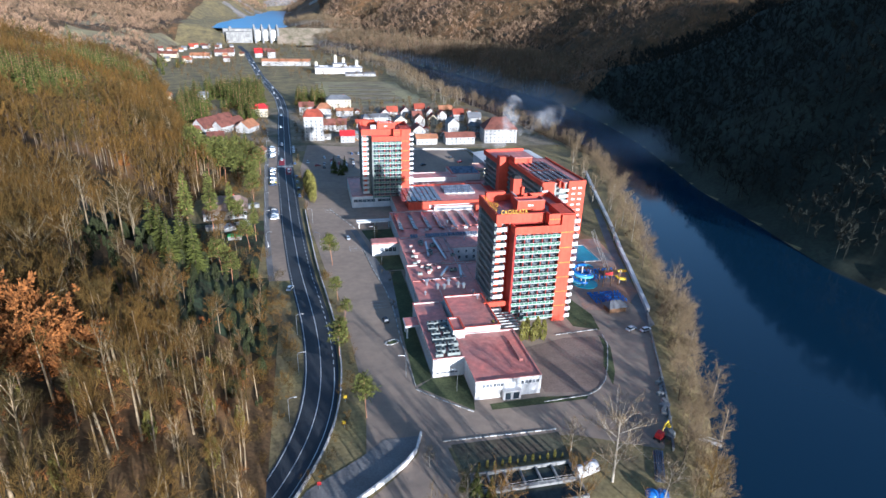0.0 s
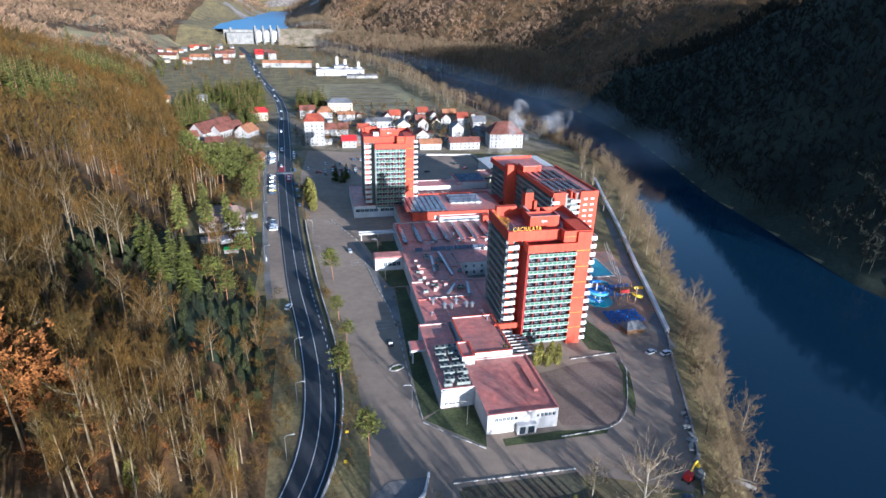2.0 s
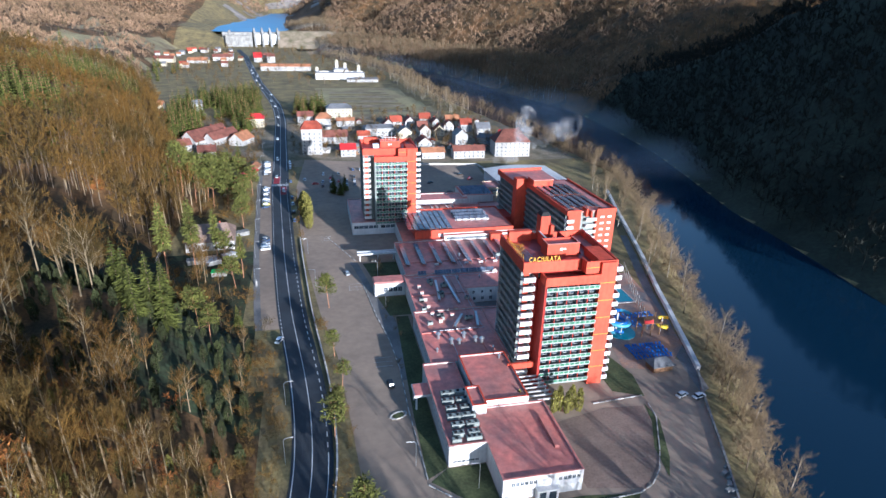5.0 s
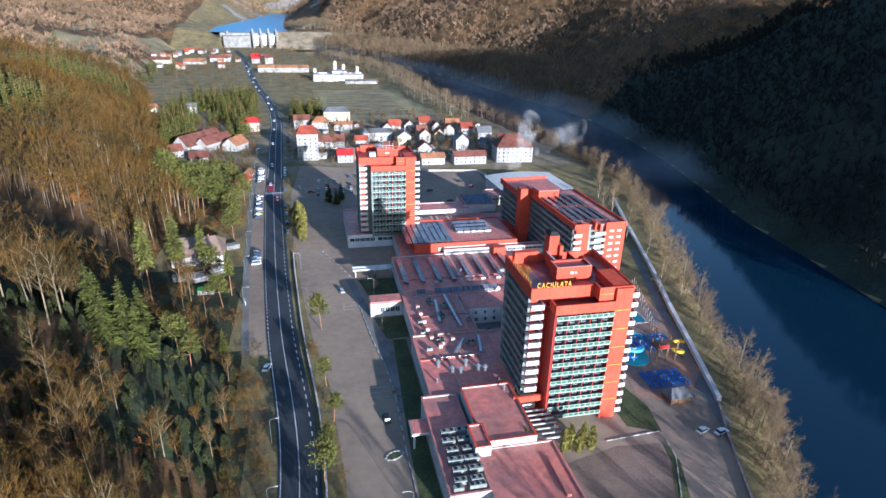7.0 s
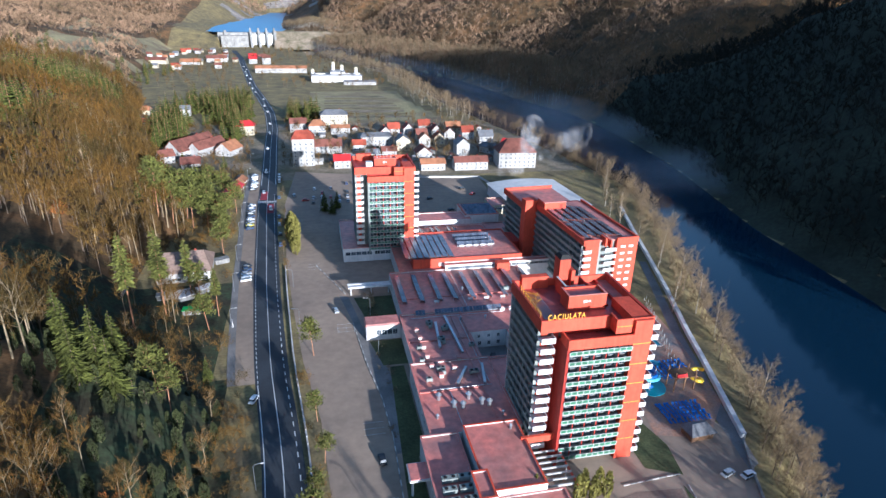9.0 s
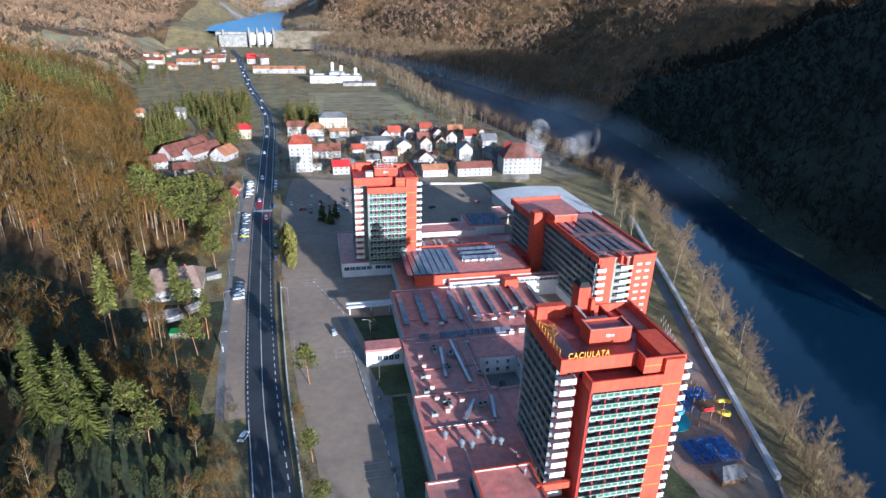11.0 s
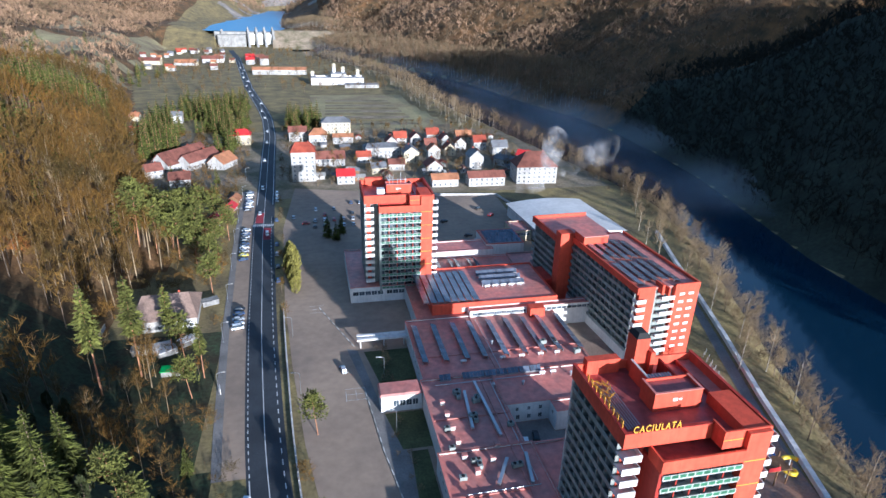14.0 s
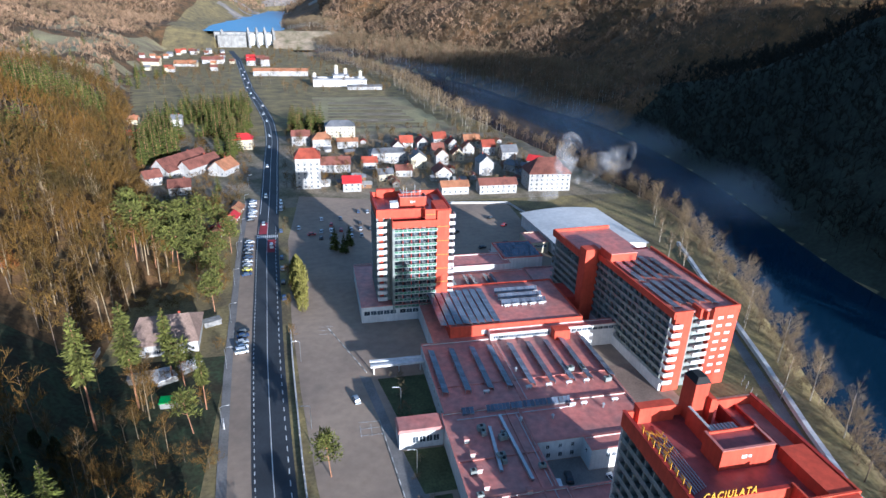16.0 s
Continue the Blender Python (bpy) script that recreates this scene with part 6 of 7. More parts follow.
for y0, y1, side in ((410, 426, -1), (386, 402, 1)):
    x0 = float(road_x((y0 + y1) / 2))
    flat_poly("road_red", [(x0 if side > 0 else x0 - 3.9, y0), (x0 + 3.9 if side > 0 else x0, y0), (x0 + 3.9 if side > 0 else x0, y1), (x0 if side > 0 else x0 - 3.9, y1)], 0.122, M_REDROAD, "red road surface before the crossing", "road marking")
isl = thing("kerb_island_round", "small planted kerb island", "traffic island", (22.8, 171.5, 0.05), 20, "", "structure")
for k in range(12):
    a = k * 2 * math.pi / 12
    piece("kerb_stone", KERB_A, isl, (2.3 * math.cos(a), 1.3 * math.sin(a), 0), math.degrees(math.atan2(1.3 * math.cos(a), -2.3 * math.sin(a)))).scale = (0.5, 0.8, 1)
part("planting", boxes([(-1.5, 1.5, -0.8, 0.8, 0, 0.2, 0.1)]), M_LAWN, isl)

# ---------------------------------------------------------------- rooftop things
for x in (38.3, 45.0, 51.8, 57.7, 64.7, 71.0, 77.3, 83.0, 90.2):
    solar_array((x + 2.1, 258.0, 6.15), 90, 1, 20, 14, w=1.05, h=2.0, lift=0.8)
for x in (42.0, 49.0, 52.4, 56.0, 59.6, 63.2, 66.8, 70.4):
    solar_array((x, 248.4, 6.15), 0, 1, 3, 32, h=1.9)
for i in range(8):
    solar_array((46.9 + i * 2.65, 289.5, 9.85), 90, 1, 22, 8, w=1.05, h=2.3, lift=0.5)
for y in (300.5, 305.0, 309.5):
    solar_array((69.5, y, 9.85), 0, 1, 15, 35, h=2.0, lift=0.7)
for j in range(5):
    for k in range(2):
        a = solar_array((0, 0, 0), 0, 1, 14, 10, w=1.1, h=2.6, lift=0.3)
        a.matrix_basis = pose(107.2, 256.5, 27.25, 0, 0, 3.0) @ pose(4.6 + j * 3.4, 3.0 + k * 18.5 + (j % 2) * 1.5, 0, 0, 0, 90)
for j in range(4):
    solar_array((85.5, 346 + j * 3.8, 8.15), 0, 1, 13, 18, w=1.15, h=2.6, lift=0.25)
for j in range(3):
    solar_array((60 + j * 8.5, 328, 4.7), 90, 2, 8, 25, h=2.0, lift=0.3)


def air_unit(at, w, d, h, turn=0):
    t = thing("air_unit", "grey rooftop air-conditioning unit", "air unit", at, turn, "rooftop units")
    part("casing", boxes([(0, w, 0, d, 0.25, h), (0.1, 0.3, 0.1, d - 0.1, 0, 0.25), (w - 0.3, w - 0.1, 0.1, d - 0.1, 0, 0.25)]), M_GREY, t)
    n = max(1, int(w / 1.3))
    for i in range(n):
        bm = bmesh.new()
        bmesh.ops.create_cone(bm, cap_ends=True, segments=12, radius1=0.45, radius2=0.42, depth=0.16, matrix=Matrix.Translation((w * (i + 0.5) / n, d / 2, h + 0.07)))
        part("fan", bm, M_TYRE, t)
    return t


for i in range(6):
    for j in range(2):
        air_unit((34.0 + j * 4.0 + (i % 2) * 0.4, 152.0 + i * 3.4, 6.25), 3.0 + (i % 3) * 0.4, 1.5, 1.5)
air_unit((33.4, 150.2, 6.25), 2.4, 1.2, 1.3)
air_unit((37.2, 150.4, 6.25), 4.0, 1.2, 1.3)
for i, (x, y) in enumerate(((40.4, 238.2), (40.6, 233.0), (40.9, 227.5), (41.0, 222.0), (41.3, 216.5), (43.2, 211.0), (48.0, 214.5), (50.5, 219.0))):
    v = thing("roof_vent", "small white roof vent with a red cap", "roof vent", (x, y, 6.15), 0, "rooftop units")
    part("vent_box", boxes([(-0.6, 0.6, -0.6, 0.6, 0, 1.1)]), M_TRIM, v)
    part("vent_cap", boxes([(-0.8, 0.8, -0.8, 0.8, 1.1, 1.35, 0.15)]), M_ROOF, v)
for x, y, l, t_ in ((46.0, 226.0, 16, 84), (52.5, 222, 24, 92), (47.0, 206.0, 9, 60), (55.0, 205, 10, 80)):
    d = thing("roof_duct", "long grey metal roof duct on feet", "duct", (x, y, 6.15), t_, "rooftop units")
    part("duct", boxes([(0, l, -0.4, 0.4, 0.4, 1.1)]), M_METAL, d)
    for k in range(3):
        part("foot", boxes([(l * (k + 0.5) / 3 - 0.1, l * (k + 0.5) / 3 + 0.1, -0.4, 0.4, 0, 0.4)]), M_METAL, d)
for x, y in ((44.5, 241.0), (46.5, 230.0), (49.0, 236.5), (79.0, 262.5), (88.0, 255.5)):
    air_unit((x, y, 6.15), 2.2, 1.4, 1.6, 10)


def vent_cowl(x, y, z, r, h):
    """A short stack with a pointed hood."""
    t = thing("vent_cowl", "grey metal vent flue with a pointed hood", "roof vent", (x, y, z), 0, "roof cowls")
    stack, hood = bmesh.new(), bmesh.new()
    bmesh.ops.create_cone(stack, cap_ends=True, segments=10, radius1=r, radius2=r * 0.9, depth=h, matrix=Matrix.Translation((0, 0, h / 2)))
    bmesh.ops.create_cone(hood, cap_ends=True, segments=10, radius1=r * 1.7, radius2=0.05, depth=h * 0.5, matrix=Matrix.Translation((0, 0, h * 1.3)))
    part("flue", stack, M_METAL, t)
    part("hood", hood, M_METAL, t)


for x, y in ((43.7, 196.5), (46.1, 195.7), (51.7, 196.4), (53.6, 195.5), (48.6, 199.5), (40.2, 200.5)):
    vent_cowl(x, y, 6.15, 0.55, 1.7)
for x, y in ((56.2, 191.0), (38.2, 192.5), (57.0, 243.5), (66.0, 243.0), (82.0, 245.0), (63.2, 266.0), (55.5, 183.0)):
    vent_cowl(x, y, 8.05 if y < 184 else 6.15, 0.3, 1.1)
for x, y, w, a in ((42.5, 213.9, 2.6, 0), (44.9, 211.9, 2.0, 90), (52.0, 210.6, 2.8, 5), (46.1, 239.2, 2.4, 90), (51.2, 237.6, 2.0, 90), (38.6, 226.6, 1.6, 0), (38.2, 219.2, 1.6, 0), (38.4, 209.0, 1.8, 0), (48.4, 228.6, 2.2, 90), (55.6, 225.5, 1.8, 0), (84.6, 262.0, 2.6, 90), (66.5, 208.5, 2.2, 0)):
    air_unit((x, y, 6.15), w, 1.2, 1.25, a)


def storage_drum(x, y, z, turn):
    """A lying water drum on two cradles beside the collectors."""
    t = thing("storage_drum", "white lying hot-water drum on cradles", "water tank", (x, y, z), turn, "hot-water drums")
    drum = bmesh.new()
    bmesh.ops.create_cone(drum, cap_ends=True, segments=12, radius1=0.42, radius2=0.42, depth=1.9, matrix=Matrix.Translation((0, 0, 0.85)) @ Matrix.Rotation(math.pi / 2, 4, "Y"))
    bmesh.ops.bevel(drum, geom=[e for e in drum.edges if e.is_boundary is False and len(e.link_faces) == 2 and e.calc_face_angle() > 1.0], offset=0.1, segments=1, affect="EDGES")
    part("drum", drum, M_WHITE, t)
    for dx in (-0.6, 0.6):
        part("cradle", boxes([(dx - 0.08, dx + 0.08, -0.35, 0.35, 0, 0.55)]), M_METAL, t)


for x in (51.3, 64.2, 70.4, 76.8, 82.4, 89.4):
    storage_drum(x, 257.0, 6.15, 0)
for x in (71.0, 74.0, 77.5, 80.5, 84.0):
    storage_drum(x, 299.4, 9.85, 0)
for x in (73.5, 77.0, 86.5):
    storage_drum(x, 247.0, 6.15, 0)
# low pipe runs over the podium roof
for x, y, l, a in ((56.6, 206, 40, 90), (40.0, 246.6, 34, 0), (39.0, 204.6, 18, 0), (61.8, 252, 30, 90), (44.2, 188, 15, 90)):
    p = thing("roof_pipe", "thin grey pipe run along the red roof", "pipe", (x, y, 6.2), a, "roof pipes")
    tube_curve("pipe", [(0, 0, 0.3), (l, 0, 0.3)], 0.11, M_METAL, p)
    for k in range(4):
        part("support", boxes([(l * (k + 0.5) / 4 - 0.1, l * (k + 0.5) / 4 + 0.1, -0.2, 0.2, -0.05, 0.2)]), M_CONC, p)
# roof seams and steps
for x0, x1, y0, y1 in ((37.6, 91.6, 261.5, 261.9), (60.3, 60.7, 250.4, 285.1), (54.0, 54.5, 190, 249), (36.8, 57.6, 231.3, 231.8), (35.4, 53.8, 204.0, 204.5)):
    tagged(new("trim_roof_seam", mesh_of("trim_roof_seam", boxes([(x0, x1, y0, y1, 6.1, 6.45)]), M_ROOF)), "raised seam across the red roof", "roof seam", kind="structure")
pg = thing("pergola", "orange concrete pergola over the terrace", "pergola", (58.2, 165, 0))
for i in range(7):
    part("beam", boxes([(0, 8.5, i * 1.9, i * 1.9 + 0.35, 4.6, 5.1)]), M_TRIM, pg)
for px_ in (0, 8.5):
    part("frame", boxes([(px_ - 0.2, px_ + 0.2, 0, 12.5, 4.2, 4.6)]), M_RED, pg)
for px_ in (0, 8.4):
    for py_ in (0.2, 6.0, 12.0):
        part("post", boxes([(px_ - 0.2, px_ + 0.2, py_, py_ + 0.4, 0, 4.3)]), M_TRIM, pg)
part("orange_band", boxes([(-1.5, 7.5, 13.2, 14.0, 6.8, 8.6)]), M_RED, pg)

# ---------------------------------------------------------------- pools and slides
pool = thing("swimming_pool", "turquoise outdoor swimming pool", "pool", (112, 224, 0.12))
part("pool_rim", boxes([(-0.5, 13.5, -0.5, 0, 0, 0.3), (-0.5, 13.5, 18, 18.5, 0, 0.3), (-0.5, 0, 0, 18, 0, 0.3), (13, 13.5, 0, 18, 0, 0.3)]), M_TRIM, pool)
part("pool_water", boxes([(0, 13, 0, 18, 0, 0.16)]), M_POOL, pool)
splash = thing("splash_pool", "round splash pool below the slides", "pool", (108, 203, 0.12))
bm = bmesh.new()
bmesh.ops.create_cone(bm, cap_ends=True, segments=24, radius1=5.2, radius2=5.2, depth=0.2, matrix=Matrix.Translation((0, 0, 0.1)))
part("pool_water", bm, M_POOL, splash)


slide = thing("water_slide", "blue and pale blue spiral water slide", "water slide", (107, 205, 0))
for k, (r, mt, ph) in enumerate(((4.4, M_CYAN, 0.0), (3.5, M_BLUE, 0.8))):
    tube_curve("chute", [(r * math.cos(ph + a), r * math.sin(ph + a), 6.5 - a * 0.52) for a in np.linspace(0, 10.5, 60)], 0.62, mt, slide)
part("slide_post", boxes([(-0.25, 0.25, -0.25, 0.25, 0, 7.2)]), M_TRIM, slide)
for a in range(4):
    part("support", boxes([(3.9 * math.cos(a * 1.57) - 0.12, 3.9 * math.cos(a * 1.57) + 0.12, 3.9 * math.sin(a * 1.57) - 0.12, 3.9 * math.sin(a * 1.57) + 0.12, 0, 5.2)]), M_TRIM, slide)
deck = thing("slide_tower", "timber slide tower with a red banner", "slide tower", (114, 199, 0))
for px_ in (0, 3.4, 6.8):
    for py_ in (0, 4.0):
        part("post", boxes([(px_, px_ + 0.3, py_, py_ + 0.3, 0, 7.0)]), M_WOOD, deck)
part("platform", boxes([(-0.3, 7.4, -0.3, 4.6, 5.0, 5.3)]), M_WOOD, deck)
part("banner", boxes([(0.2, 3.6, -0.42, -0.32, 5.4, 6.6)]), M_TILE_BRIGHT, deck)
part("stair", boxes([(7.2 + i * 0.35, 7.6 + i * 0.35, 1.0, 2.6, 4.8 - i * 0.4, 5.0 - i * 0.4) for i in range(12)]), M_WOOD, deck)
yslide = thing("yellow_slide", "short yellow water slide", "water slide", (122.5, 201, 0))
tube_curve("chute", [(2.0 * math.cos(a), 2.0 * math.sin(a), 5.6 - a * 0.55) for a in np.linspace(0, 7.5, 40)], 0.6, M_YEL, yslide)
part("support", boxes([(-0.15, 0.15, -0.15, 0.15, 0, 6.0)]), M_TRIM, yslide)
lr = random.Random(3)
for i in range(88):
    x, y = 105 + (i % 11) * 1.25 + lr.uniform(-0.2, 0.2), 186 + (i // 11) * 2.3
    if i > 43:
        x, y = 112 + (i % 11) * 1.35 + lr.uniform(-0.2, 0.2), 206 + (i // 11 - 4) * 2.6
    lo = thing("sun_lounger", "blue plastic sun lounger on the paving", "sun lounger", (x, y, 0.1), lr.uniform(-20, 20), "sun loungers")
    part("bed", boxes([(-0.35, 0.35, -0.9, 0.5, 0.3, 0.4)]), M_BLUE, lo)
    part("backrest", boxes([(-0.35, 0.35, 0.5, 1.0, 0.36, 0.75)]), M_BLUE, lo)
um = mesh_of("pole", boxes([(-0.05, 0.05, -0.05, 0.05, 0, 2.3)]), M_CONC)
for i in range(34):
    f = i / 33
    x, y = 119 + 17 * f + (i % 2) * 1.4, 204 + 52 * f
    pl = thing("parasol", "closed pale parasol on its pole", "parasol", (x, y, 0.1), 0, "parasols")
    piece("pole", um, pl, (0, 0, 0))
    part("canopy", boxes([(-0.13, 0.13, -0.13, 0.13, 1.2, 2.5, 0.08)]), M_CONC, pl)
hut = house("snack_hut", 109.5, 180.0, 7, 4.5, 2.4, M_TILE_GREY, M_WOOD, 4, 1.5, 0.8, "timber snack hut with a grey roof", 1, False)

# ---------------------------------------------------------------- south yard
basin = thing("settling_basin", "old concrete settling basin with walkways", "basin", (33, 95, 0))
part("basin_wall", boxes([(0, 26, 11.6, 12, 0, 1.2), (0, 26, 0, 0.4, 0, 1.2), (0, 0.4, 0.4, 11.6, 0, 1.2), (25.6, 26, 0.4, 11.6, 0, 1.2), (0.4, 25.6, 5.6, 6.4, 0, 1.0)]), M_CONC, basin)
part("basin_water", boxes([(0.4, 25.6, 0.4, 11.6, 0.02, 0.3)]), M_SLUDGE, basin)
for i in range(5):
    part("cross_wall", boxes([(4 + i * 4.2, 4.4 + i * 4.2, 6.4, 11.6, 0, 1.0)]), M_CONC, basin)
part("walkway_rail", boxes([(0.4, 25.6, 6.3, 6.36, 1.9, 1.96), (0.4, 25.6, 5.64, 5.7, 1.9, 1.96)] + [(0.6 + i * 2.1, 0.66 + i * 2.1, 5.64, 5.7, 1.0, 1.95) for i in range(12)]), M_TRIM, basin)
for i in range(13):
    plant("hedge_bush", CYP_ME, [(34 + i * 2.0, 109 + 0.2 * (i % 2), 0.24 + 0.06 * (i % 3))], "small clipped evergreen bush by the basin", "bush", "basin hedge")
ten = thing("white_tent", "long white plastic tunnel tent", "tent", (59, 103, 0), 15)
bm = bmesh.new()
ring = [(1.7 * math.cos(a), 2.0 * math.sin(a)) for a in np.linspace(0, math.pi, 9)]
va = [bm.verts.new((0, x, z)) for x, z in ring]
vb = [bm.verts.new((6.5, x, z)) for x, z in ring]
for i in range(8):
    bm.faces.new((va[i], vb[i], vb[i + 1], va[i + 1]))
bm.faces.new(va[::-1])
bm.faces.new(vb)
part("cover", bm, M_WHITE, ten)
part("end_frame", boxes([(-0.1, 0.0, -1.75, 1.75, 0, 0.3)]), M_METAL, ten)
for i, (x, y) in enumerate(((74, 93), (76.5, 92.5))):
    c = thing("blue_tarp_pile", "heap under a blue plastic sheet", "heap", (x, y, 0))
    bm = bmesh.new()
    bmesh.ops.create_icosphere(bm, subdivisions=2, radius=1.6, matrix=Matrix.Diagonal((1, 1, 0.8, 1)) @ Matrix.Translation((0, 0, 0.9)))
    part("sheet", bm, M_BLUE, c)
exc = thing("excavator", "small yellow excavator with raised arm", "excavator", (87, 111, 0), 30)
part("track", boxes([(-1.6, 1.6, -1.1, -0.6, 0, 0.7)]), M_TYRE, exc)
part("track", boxes([(-1.6, 1.6, 0.6, 1.1, 0, 0.7)]), M_TYRE, exc)
part("cab", boxes([(-1.4, 0.6, -0.9, 0.9, 0.7, 2.4, 0.15)]), M_TILE_BRIGHT, exc)
tube_curve("boom", [(0.6, 0, 1.6), (1.8, 0, 3.6), (3.4, 0, 4.0), (4.4, 0, 2.2)], 0.22, M_YEL, exc, "yellow boom")
part("bucket", boxes([(4.1, 4.9, -0.5, 0.5, 1.5, 2.3, 0.12)]), M_YEL, exc)
rub = random.Random(12)
for i in range(36):
    f = rub.random()
    x, y = 88.5 + 12 * f + rub.uniform(-0.9, 0.9), 112 + 26 * f
    s = thing("rubble_block", "broken concrete block beside the bank wall", "rubble", (x + 1.6, y - 1.5, 0), rub.uniform(0, 90), "rubble")
    w = rub.uniform(0.4, 1.1)
    part("block", boxes([(-w, w, -w * 0.6, w * 0.6, 0, w * 0.9, 0.12)]), M_CONC, s)
pipes = thing("pipe_stack", "stack of dark blue pipes beside the bank", "pipe stack", (82, 101, 0), 62)
for i in range(9):
    bm = bmesh.new()
    bmesh.ops.create_cone(bm, cap_ends=True, segments=8, radius1=0.22, radius2=0.22, depth=11, matrix=Matrix.Translation((0, (i % 5) * 0.5, 0.22 + (i // 5) * 0.42)) @ Matrix.Rotation(math.pi / 2, 4, "Y"))
    part("pipe", bm, M_SOLAR, pipes)
stairs = thing("timber_jetty", "pale timber steps on the bank", "jetty", (97, 108, 0.0), -40)
part("deck", boxes([(0, 5.5, 0, 1.4, 0.3, 0.45)]), M_TRIM, stairs)
part("rail", boxes([(0, 5.5, 0, 0.08, 1.1, 1.2), (0, 5.5, 1.32, 1.4, 1.1, 1.2), (0, 0.1, 0, 0.1, 0, 1.2), (5.4, 5.5, 0, 0.1, 0, 1.2)]), M_TRIM, stairs)


# ---------------------------------------------------------------- lamps, signs and cars
def street_lamp(x, y, turn):
    t = thing("street_lamp", "slim grey street lamp with a bent arm", "street lamp", (x, y, 0), turn, "street lamps")
    tube_curve("pole", [(0, 0, 0), (0, 0, 7.4), (0.5, 0, 7.9), (1.9, 0, 8.1)], 0.075, M_METAL, t)
    part("lamp_head", boxes([(1.7, 2.5, -0.14, 0.14, 8.02, 8.16)]), M_TRIM, t)


for y in (136, 158, 182):
    street_lamp(float(road_x(y)) - 6.6, y, 0)
for y in (262, 292, 322, 352, 382, 412, 452, 492):
    street_lamp(float(road_x(y)) - 12.6, y, 0)
for x, y in ((1.4, 258), (-1.5, 292), (27, 262), (27.2, 236), (24.3, 151), (38, 141)):
    street_lamp(x, y, 180)
for i, (x, y, m) in enumerate(((-4.3, 110, M_TILE_BRIGHT), (2.8, 131, M_YEL), (3.8, 142, M_YEL), (-6.5, 104, M_YEL))):
    s = thing("road_sign", "small coloured road sign on a post", "road sign", (x + 1.4, y, 0), 0, "road signs")
    part("post", boxes([(-0.05, 0.05, -0.05, 0.05, 0, 2.2)]), M_METAL, s)
    part("plate", boxes([(-0.45, 0.45, -0.10, -0.05, 1.4, 2.4)]), m, s)
billboard = thing("billboard", "small white roadside board", "board", (-22, 262, 0), 10)
part("panel", boxes([(-0.1, 0.1, -1.2, 1.2, 1.0, 3.0)]), M_WHITE, billboard)
part("post", boxes([(-0.06, 0.06, -0.06, 0.06, 0, 1.0)]), M_METAL, billboard)

CAR_PAINT = [material("car_paint_" + n, c, 0.3, 0.1, 0.05, 1.0, 0.5, 0.0, specular=0.6) for n, c in
             (("white", (0.75, 0.75, 0.75)), ("silver", (0.42, 0.43, 0.45)), ("blue", (0.04, 0.07, 0.16)), ("black", (0.02, 0.02, 0.022)), ("red", (0.42, 0.02, 0.02)), ("yellow", (0.7, 0.6, 0.05)))]
wheel_bm = bmesh.new()
bmesh.ops.create_cone(wheel_bm, cap_ends=True, segments=12, radius1=0.32, radius2=0.32, depth=0.2, matrix=Matrix.Rotation(math.pi / 2, 4, "X"))
WHEEL = mesh_of("tyre", wheel_bm, M_TYRE)


def car_kind(paint, van, label):
    """A car, length along local x."""
    t = thing("van" if van else "car", label, "van" if van else "car", (0, 0, -50), 0, "vehicles")
    h = 1.15 if van else 0.82
    body = boxes([(-2.15, 2.15, -0.87, 0.87, 0.28, h)])
    bmesh.ops.bevel(body, geom=[e for e in body.edges], offset=0.14, segments=2, affect="EDGES")
    part("body", body, paint, t)
    cab = bmesh.new()
    x0, x1, z1 = (-2.0, 1.6, 2.05) if van else (-1.55, 0.95, 1.42)
    v = [cab.verts.new(p) for p in ((x0, -0.8, h - 0.05), (x1 + 0.35, -0.8, h - 0.05), (x1 + 0.35, 0.8, h - 0.05), (x0, 0.8, h - 0.05), (x0 + 0.3, -0.66, z1), (x1 - 0.35, -0.66, z1), (x1 - 0.35, 0.66, z1), (x0 + 0.3, 0.66, z1))]
    for f in ((4, 5, 6, 7), (0, 1, 5, 4), (1, 2, 6, 5), (2, 3, 7, 6), (3, 0, 4, 7)):
        cab.faces.new([v[i] for i in f])
    part("window_glass", cab, M_GLASS, t)
    part("car_roof", boxes([(x0 + 0.32, x1 - 0.38, -0.64, 0.64, z1 - 0.01, z1 + 0.05)]), paint, t)
    for sx in (-1.35, 1.35):
        for sy in (-0.82, 0.82):
            piece("wheel", WHEEL, t, (sx, sy, 0.32))
    return t


CARS = [car_kind(p, False, n + " parked car on the asphalt") for p, n in zip(CAR_PAINT, ("white", "silver grey", "dark blue", "black", "red", "bright yellow"))] + [car_kind(CAR_PAINT[0], True, "white van on the asphalt")]
spots = []
for i, (dy, k) in enumerate(((300.5, 6), (303.5, 0), (307, 1), (311, 2), (314.5, 3), (362, 2), (367, 5), (371.5, 1), (376, 0), (380.5, 2), (385, 3), (389.5, 1), (394, 2), (399, 0), (436, 1), (444, 0), (452, 3))):
    spots.append((float(road_x(dy)) - 8.2, dy, 20 if i % 2 else 12, k))
for y, off, k in ((424, -2.2, 1), (470, -2.0, 6), (392, 2.2, 6), (540, -2.2, 0), (598, -2.0, 1), (640, -2, 0), (705, -2, 0), (742, -2, 0), (790, 2, 0), (845, -2, 1), (880, -2, 0), (930, -2, 0), (975, 2, 0), (1015, -2, 6), (1060, -2, 0), (1100, 2, 1), (1140, -2, 0)):
    spots.append((float(road_x(y)) + off, y, 92 + (4 if y < 600 else 14), k))
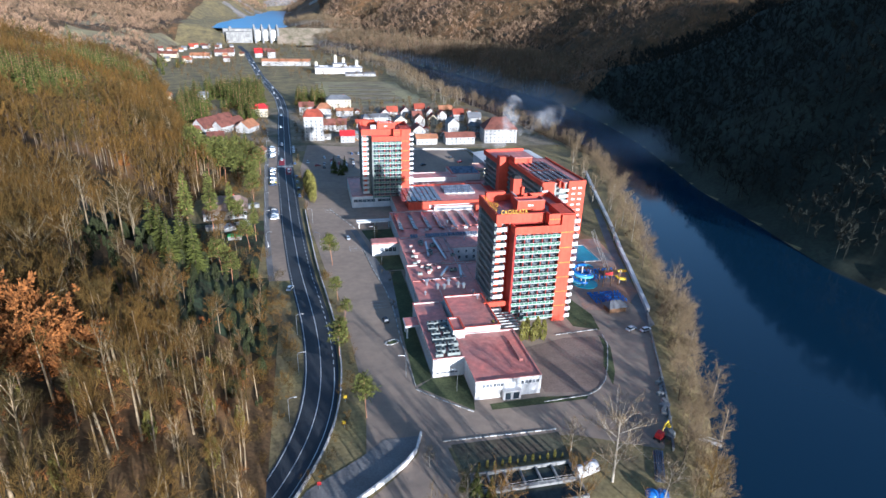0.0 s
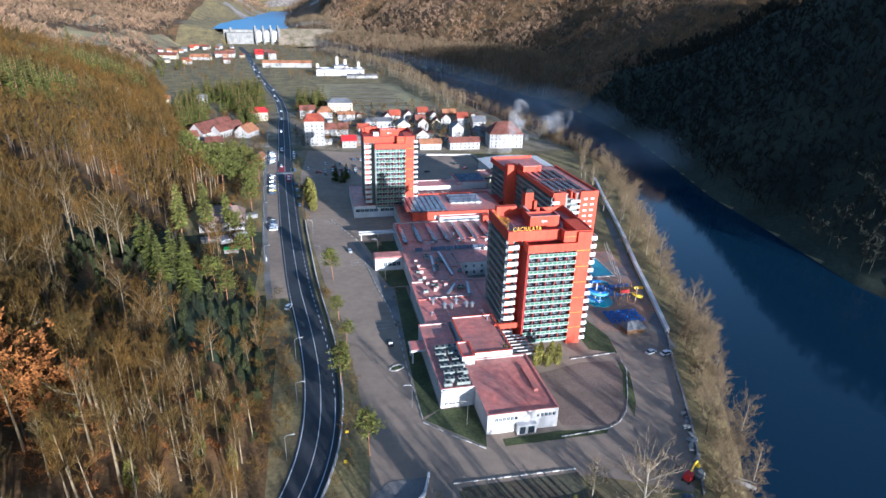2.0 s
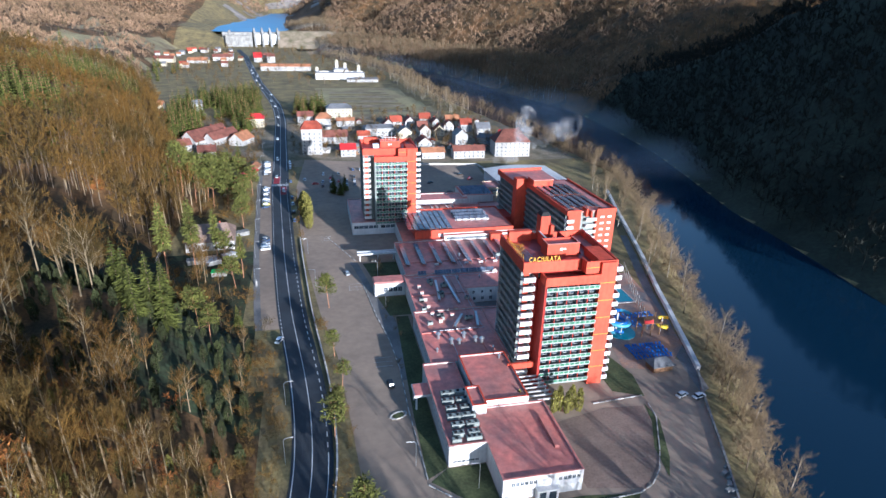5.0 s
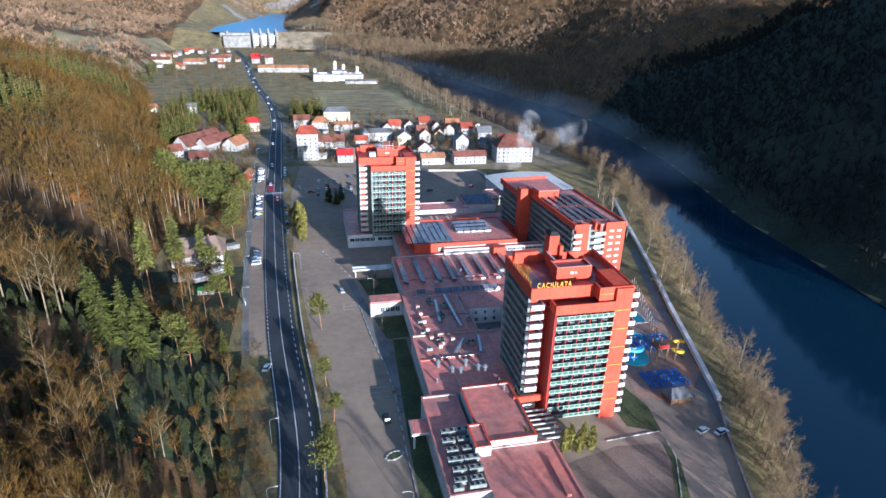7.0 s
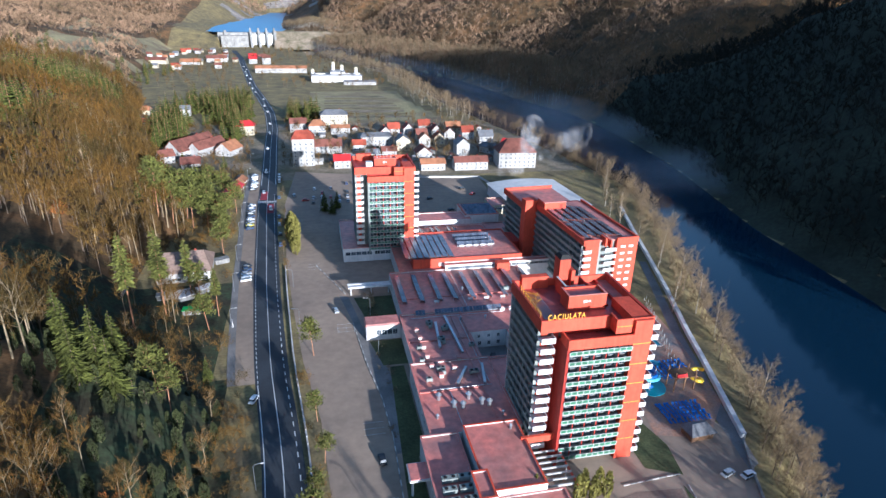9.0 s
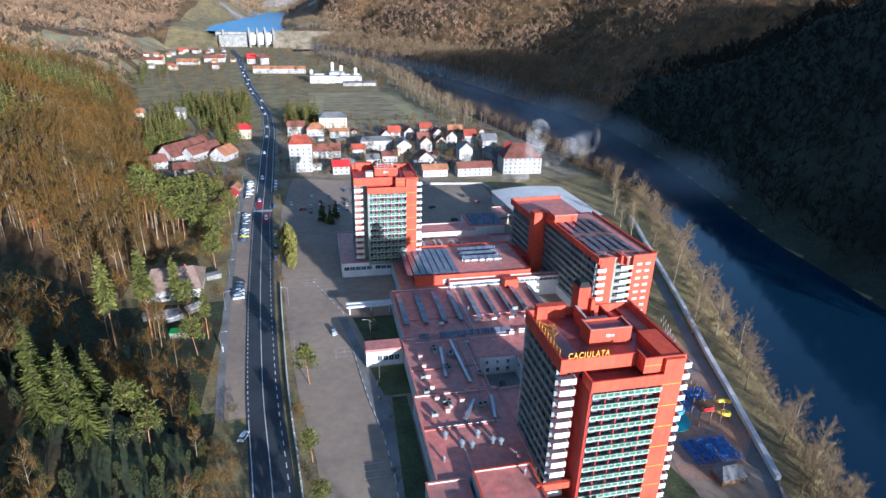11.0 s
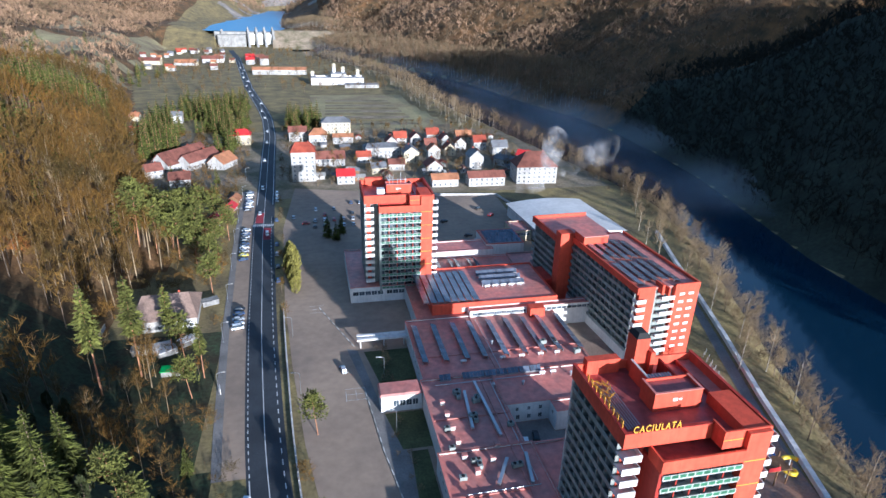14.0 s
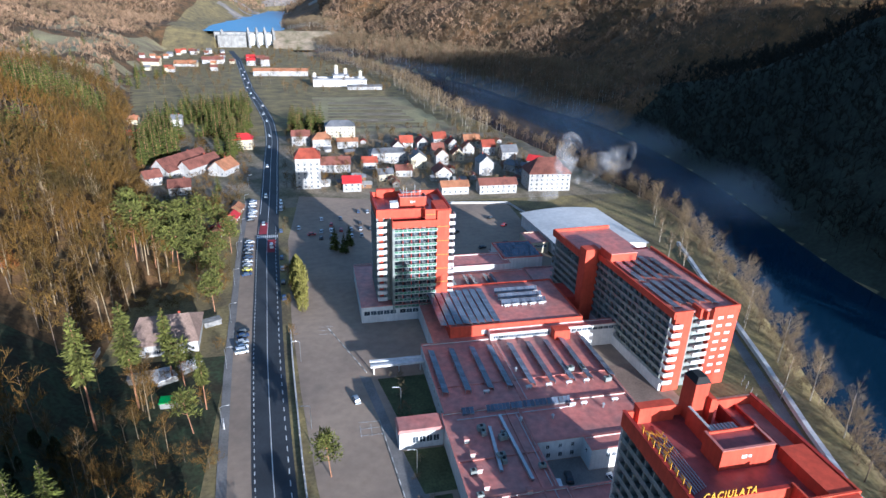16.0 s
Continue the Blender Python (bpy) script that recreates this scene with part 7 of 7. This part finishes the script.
for y, k in ((338, 2), (352, 3), (366, 1), (378, 2), (412, 2), (446, 0), (452, 6), (458, 6)):
    spots.append((float(road_x(y)) + 6.6, y, 95, k))
car_rng = random.Random(31)
for y in range(400, 446, 9):
    for x in range(8, 56, 5):
        if car_rng.random() < 0.35:
            spots.append((x + 0.3 * (y - 400) / 9, y + car_rng.uniform(-0.6, 0.6), 88 + car_rng.uniform(-4, 4), car_rng.choice((0, 1, 1, 2, 3, 3, 4))))
for y in (430, 436, 441, 447, 452, 458, 463):
    spots.append((float(road_x(y)) - 9.0, y, 15, car_rng.choice((0, 1, 2, 3, 6))))
spots += [(14.6, 268, 100, 1), (-11.6, 217.5, 70, 0), (108.2, 165, 20, 1), (113, 163.5, 15, 0), (22.5, 186, 95, 3), 
          (76, 398, 30, 3), (84, 376, 20, 3), (88, 371, 20, 1), (93, 374, 20, 2), (97, 380, 40, 3), (104, 404, 40, 4), (100, 416, 30, 3), (61.0, 225, 80, 0), (64.6, 227, 80, 3), (75.5, 224.5, 100, 0), (3.5, 405, 10, 4), (-3, 415, 95, 0)]
for i, (x, y, a, k) in enumerate(spots):
    copy_thing(CARS[k], pose(x, y, 0.12, 0, 0, a))
for c in CARS:
    for o in list(c.children_recursive) + [c]:
        bpy.data.objects.remove(o)
# market tents and yard clutter west of the road
for i, (x, y, m) in enumerate(((-38, 276, M_TARP), (-50, 290, M_CONC), (-44, 291, M_TRIM), (-33, 322, M_CONC), (-42, 288, M_WHITE), (-36, 294, M_WHITE))):
    s = thing("yard_shed", "low yard shed with a sheet roof", "shed", (x, y, 0), 8 * i, "yard sheds")
    part("wall", boxes([(-3, 3, -1.6, 1.6, 0, 1.9)]), M_CONC, s)
    part("roof", boxes([(-3.3, 3.3, -1.9, 1.9, 1.9, 2.1, 0.05)]), m, s)

# ---------------------------------------------------------------- steam over the thermal baths
M_STEAM = bpy.data.materials.new("thin_steam")
M_STEAM.use_nodes = True
sn, sl = M_STEAM.node_tree.nodes, M_STEAM.node_tree.links
s_out, s_mix, s_tr, s_df = sn["Material Output"], sn.new("ShaderNodeMixShader"), sn.new("ShaderNodeBsdfTransparent"), sn.new("ShaderNodeBsdfTranslucent")
s_df.inputs["Color"].default_value = (0.9, 0.88, 0.88, 1)
s_geo, s_nz, s_rg = sn.new("ShaderNodeNewGeometry"), sn.new("ShaderNodeTexNoise"), sn.new("ShaderNodeMapRange")
s_nz.inputs["Scale"].default_value, s_nz.inputs["Detail"].default_value = 0.075, 6
s_rg.inputs["From Min"].default_value, s_rg.inputs["From Max"].default_value = 0.42, 0.72
s_rg.inputs["To Min"].default_value, s_rg.inputs["To Max"].default_value = 0.0, 0.11
sl.new(s_geo.outputs["Position"], s_nz.inputs["Vector"])
sl.new(s_nz.outputs["Fac"], s_rg.inputs["Value"])
sl.new(s_rg.outputs["Result"], s_mix.inputs["Fac"])
sl.new(s_tr.outputs[0], s_mix.inputs[1])
s_d2, s_ad = sn.new("ShaderNodeBsdfDiffuse"), sn.new("ShaderNodeMixShader")
s_d2.inputs["Color"].default_value = (0.95, 0.93, 0.93, 1)
s_ad.inputs[0].default_value = 0.8
sl.new(s_df.outputs[0], s_ad.inputs[1])
sl.new(s_d2.outputs[0], s_ad.inputs[2])
sl.new(s_ad.outputs[0], s_mix.inputs[2])
sl.new(s_mix.outputs[0], s_out.inputs["Surface"])
puff_rng = random.Random(8)
bm = bmesh.new()
plume = [(148 + 1.3 * i, 444, 4 + 4.6 * i, 3.6 + 0.5 * i) for i in range(7)] + [(162 + 7 * i, 442, 15 + 3.0 * i, 4.0 + 0.7 * i) for i in range(5)] + [(136, 440, 4, 3.5), (141, 441, 6, 4.0)]
for x, y, z, r in plume:
    c = Vector((x + puff_rng.uniform(-1.5, 1.5), y, z))
    bmesh.ops.create_icosphere(bm, subdivisions=3, radius=r + puff_rng.uniform(0, 1.2), matrix=Matrix.Translation(c) @ Matrix.Diagonal((1.0, 0.7, 1.2, 1)))
for v in bm.verts:
    v.co += Vector((noise.noise(v.co * 0.2), noise.noise(v.co * 0.2 + Vector((9, 0, 0))), noise.noise(v.co * 0.2 + Vector((0, 9, 0))))) * 3.0
steam = new("steam", mesh_of("steam", bm, M_STEAM))
tagged(steam, "thin white steam drifting from the thermal baths", "steam", kind="stuff")


# ---------------------------------------------------------------- morning mist over the river
M_MIST = M_STEAM.copy()
M_MIST.name = "river_mist"
mist_noise = [n for n in M_MIST.node_tree.nodes if n.bl_idname == "ShaderNodeTexNoise"][0]
mist_range = [n for n in M_MIST.node_tree.nodes if n.bl_idname == "ShaderNodeMapRange"][0]
mist_noise.inputs["Scale"].default_value = 0.011
mist_range.inputs["From Min"].default_value, mist_range.inputs["From Max"].default_value = 0.40, 0.75
mist_range.inputs["To Max"].default_value = 0.12
my = np.arange(380, 1560, 20.0)
mv, mf = [], []
for k, z in enumerate((0.5, 4.0, 8.0, 13.0)):
    base = len(mv)
    lo = west_of(my) + 6 + 5 * k + 6 * np.sin(my / 37 + k)
    hi = east_of(my) + 34 - 9 * k + 8 * np.sin(my / 29 + 2 * k)
    for i in range(len(my)):
        mv += [(lo[i], my[i] + 9 * k, z), (max(hi[i], lo[i] + 1), my[i] + 9 * k, z)]
    mf += [(base + 2 * i, base + 2 * i + 1, base + 2 * i + 3, base + 2 * i + 2) for i in range(len(my) - 1)]
mist = new("mist", array_mesh("mist", mv, mf, [M_MIST]))
tagged(mist, "thin white morning mist lying over the river", "mist", kind="stuff")
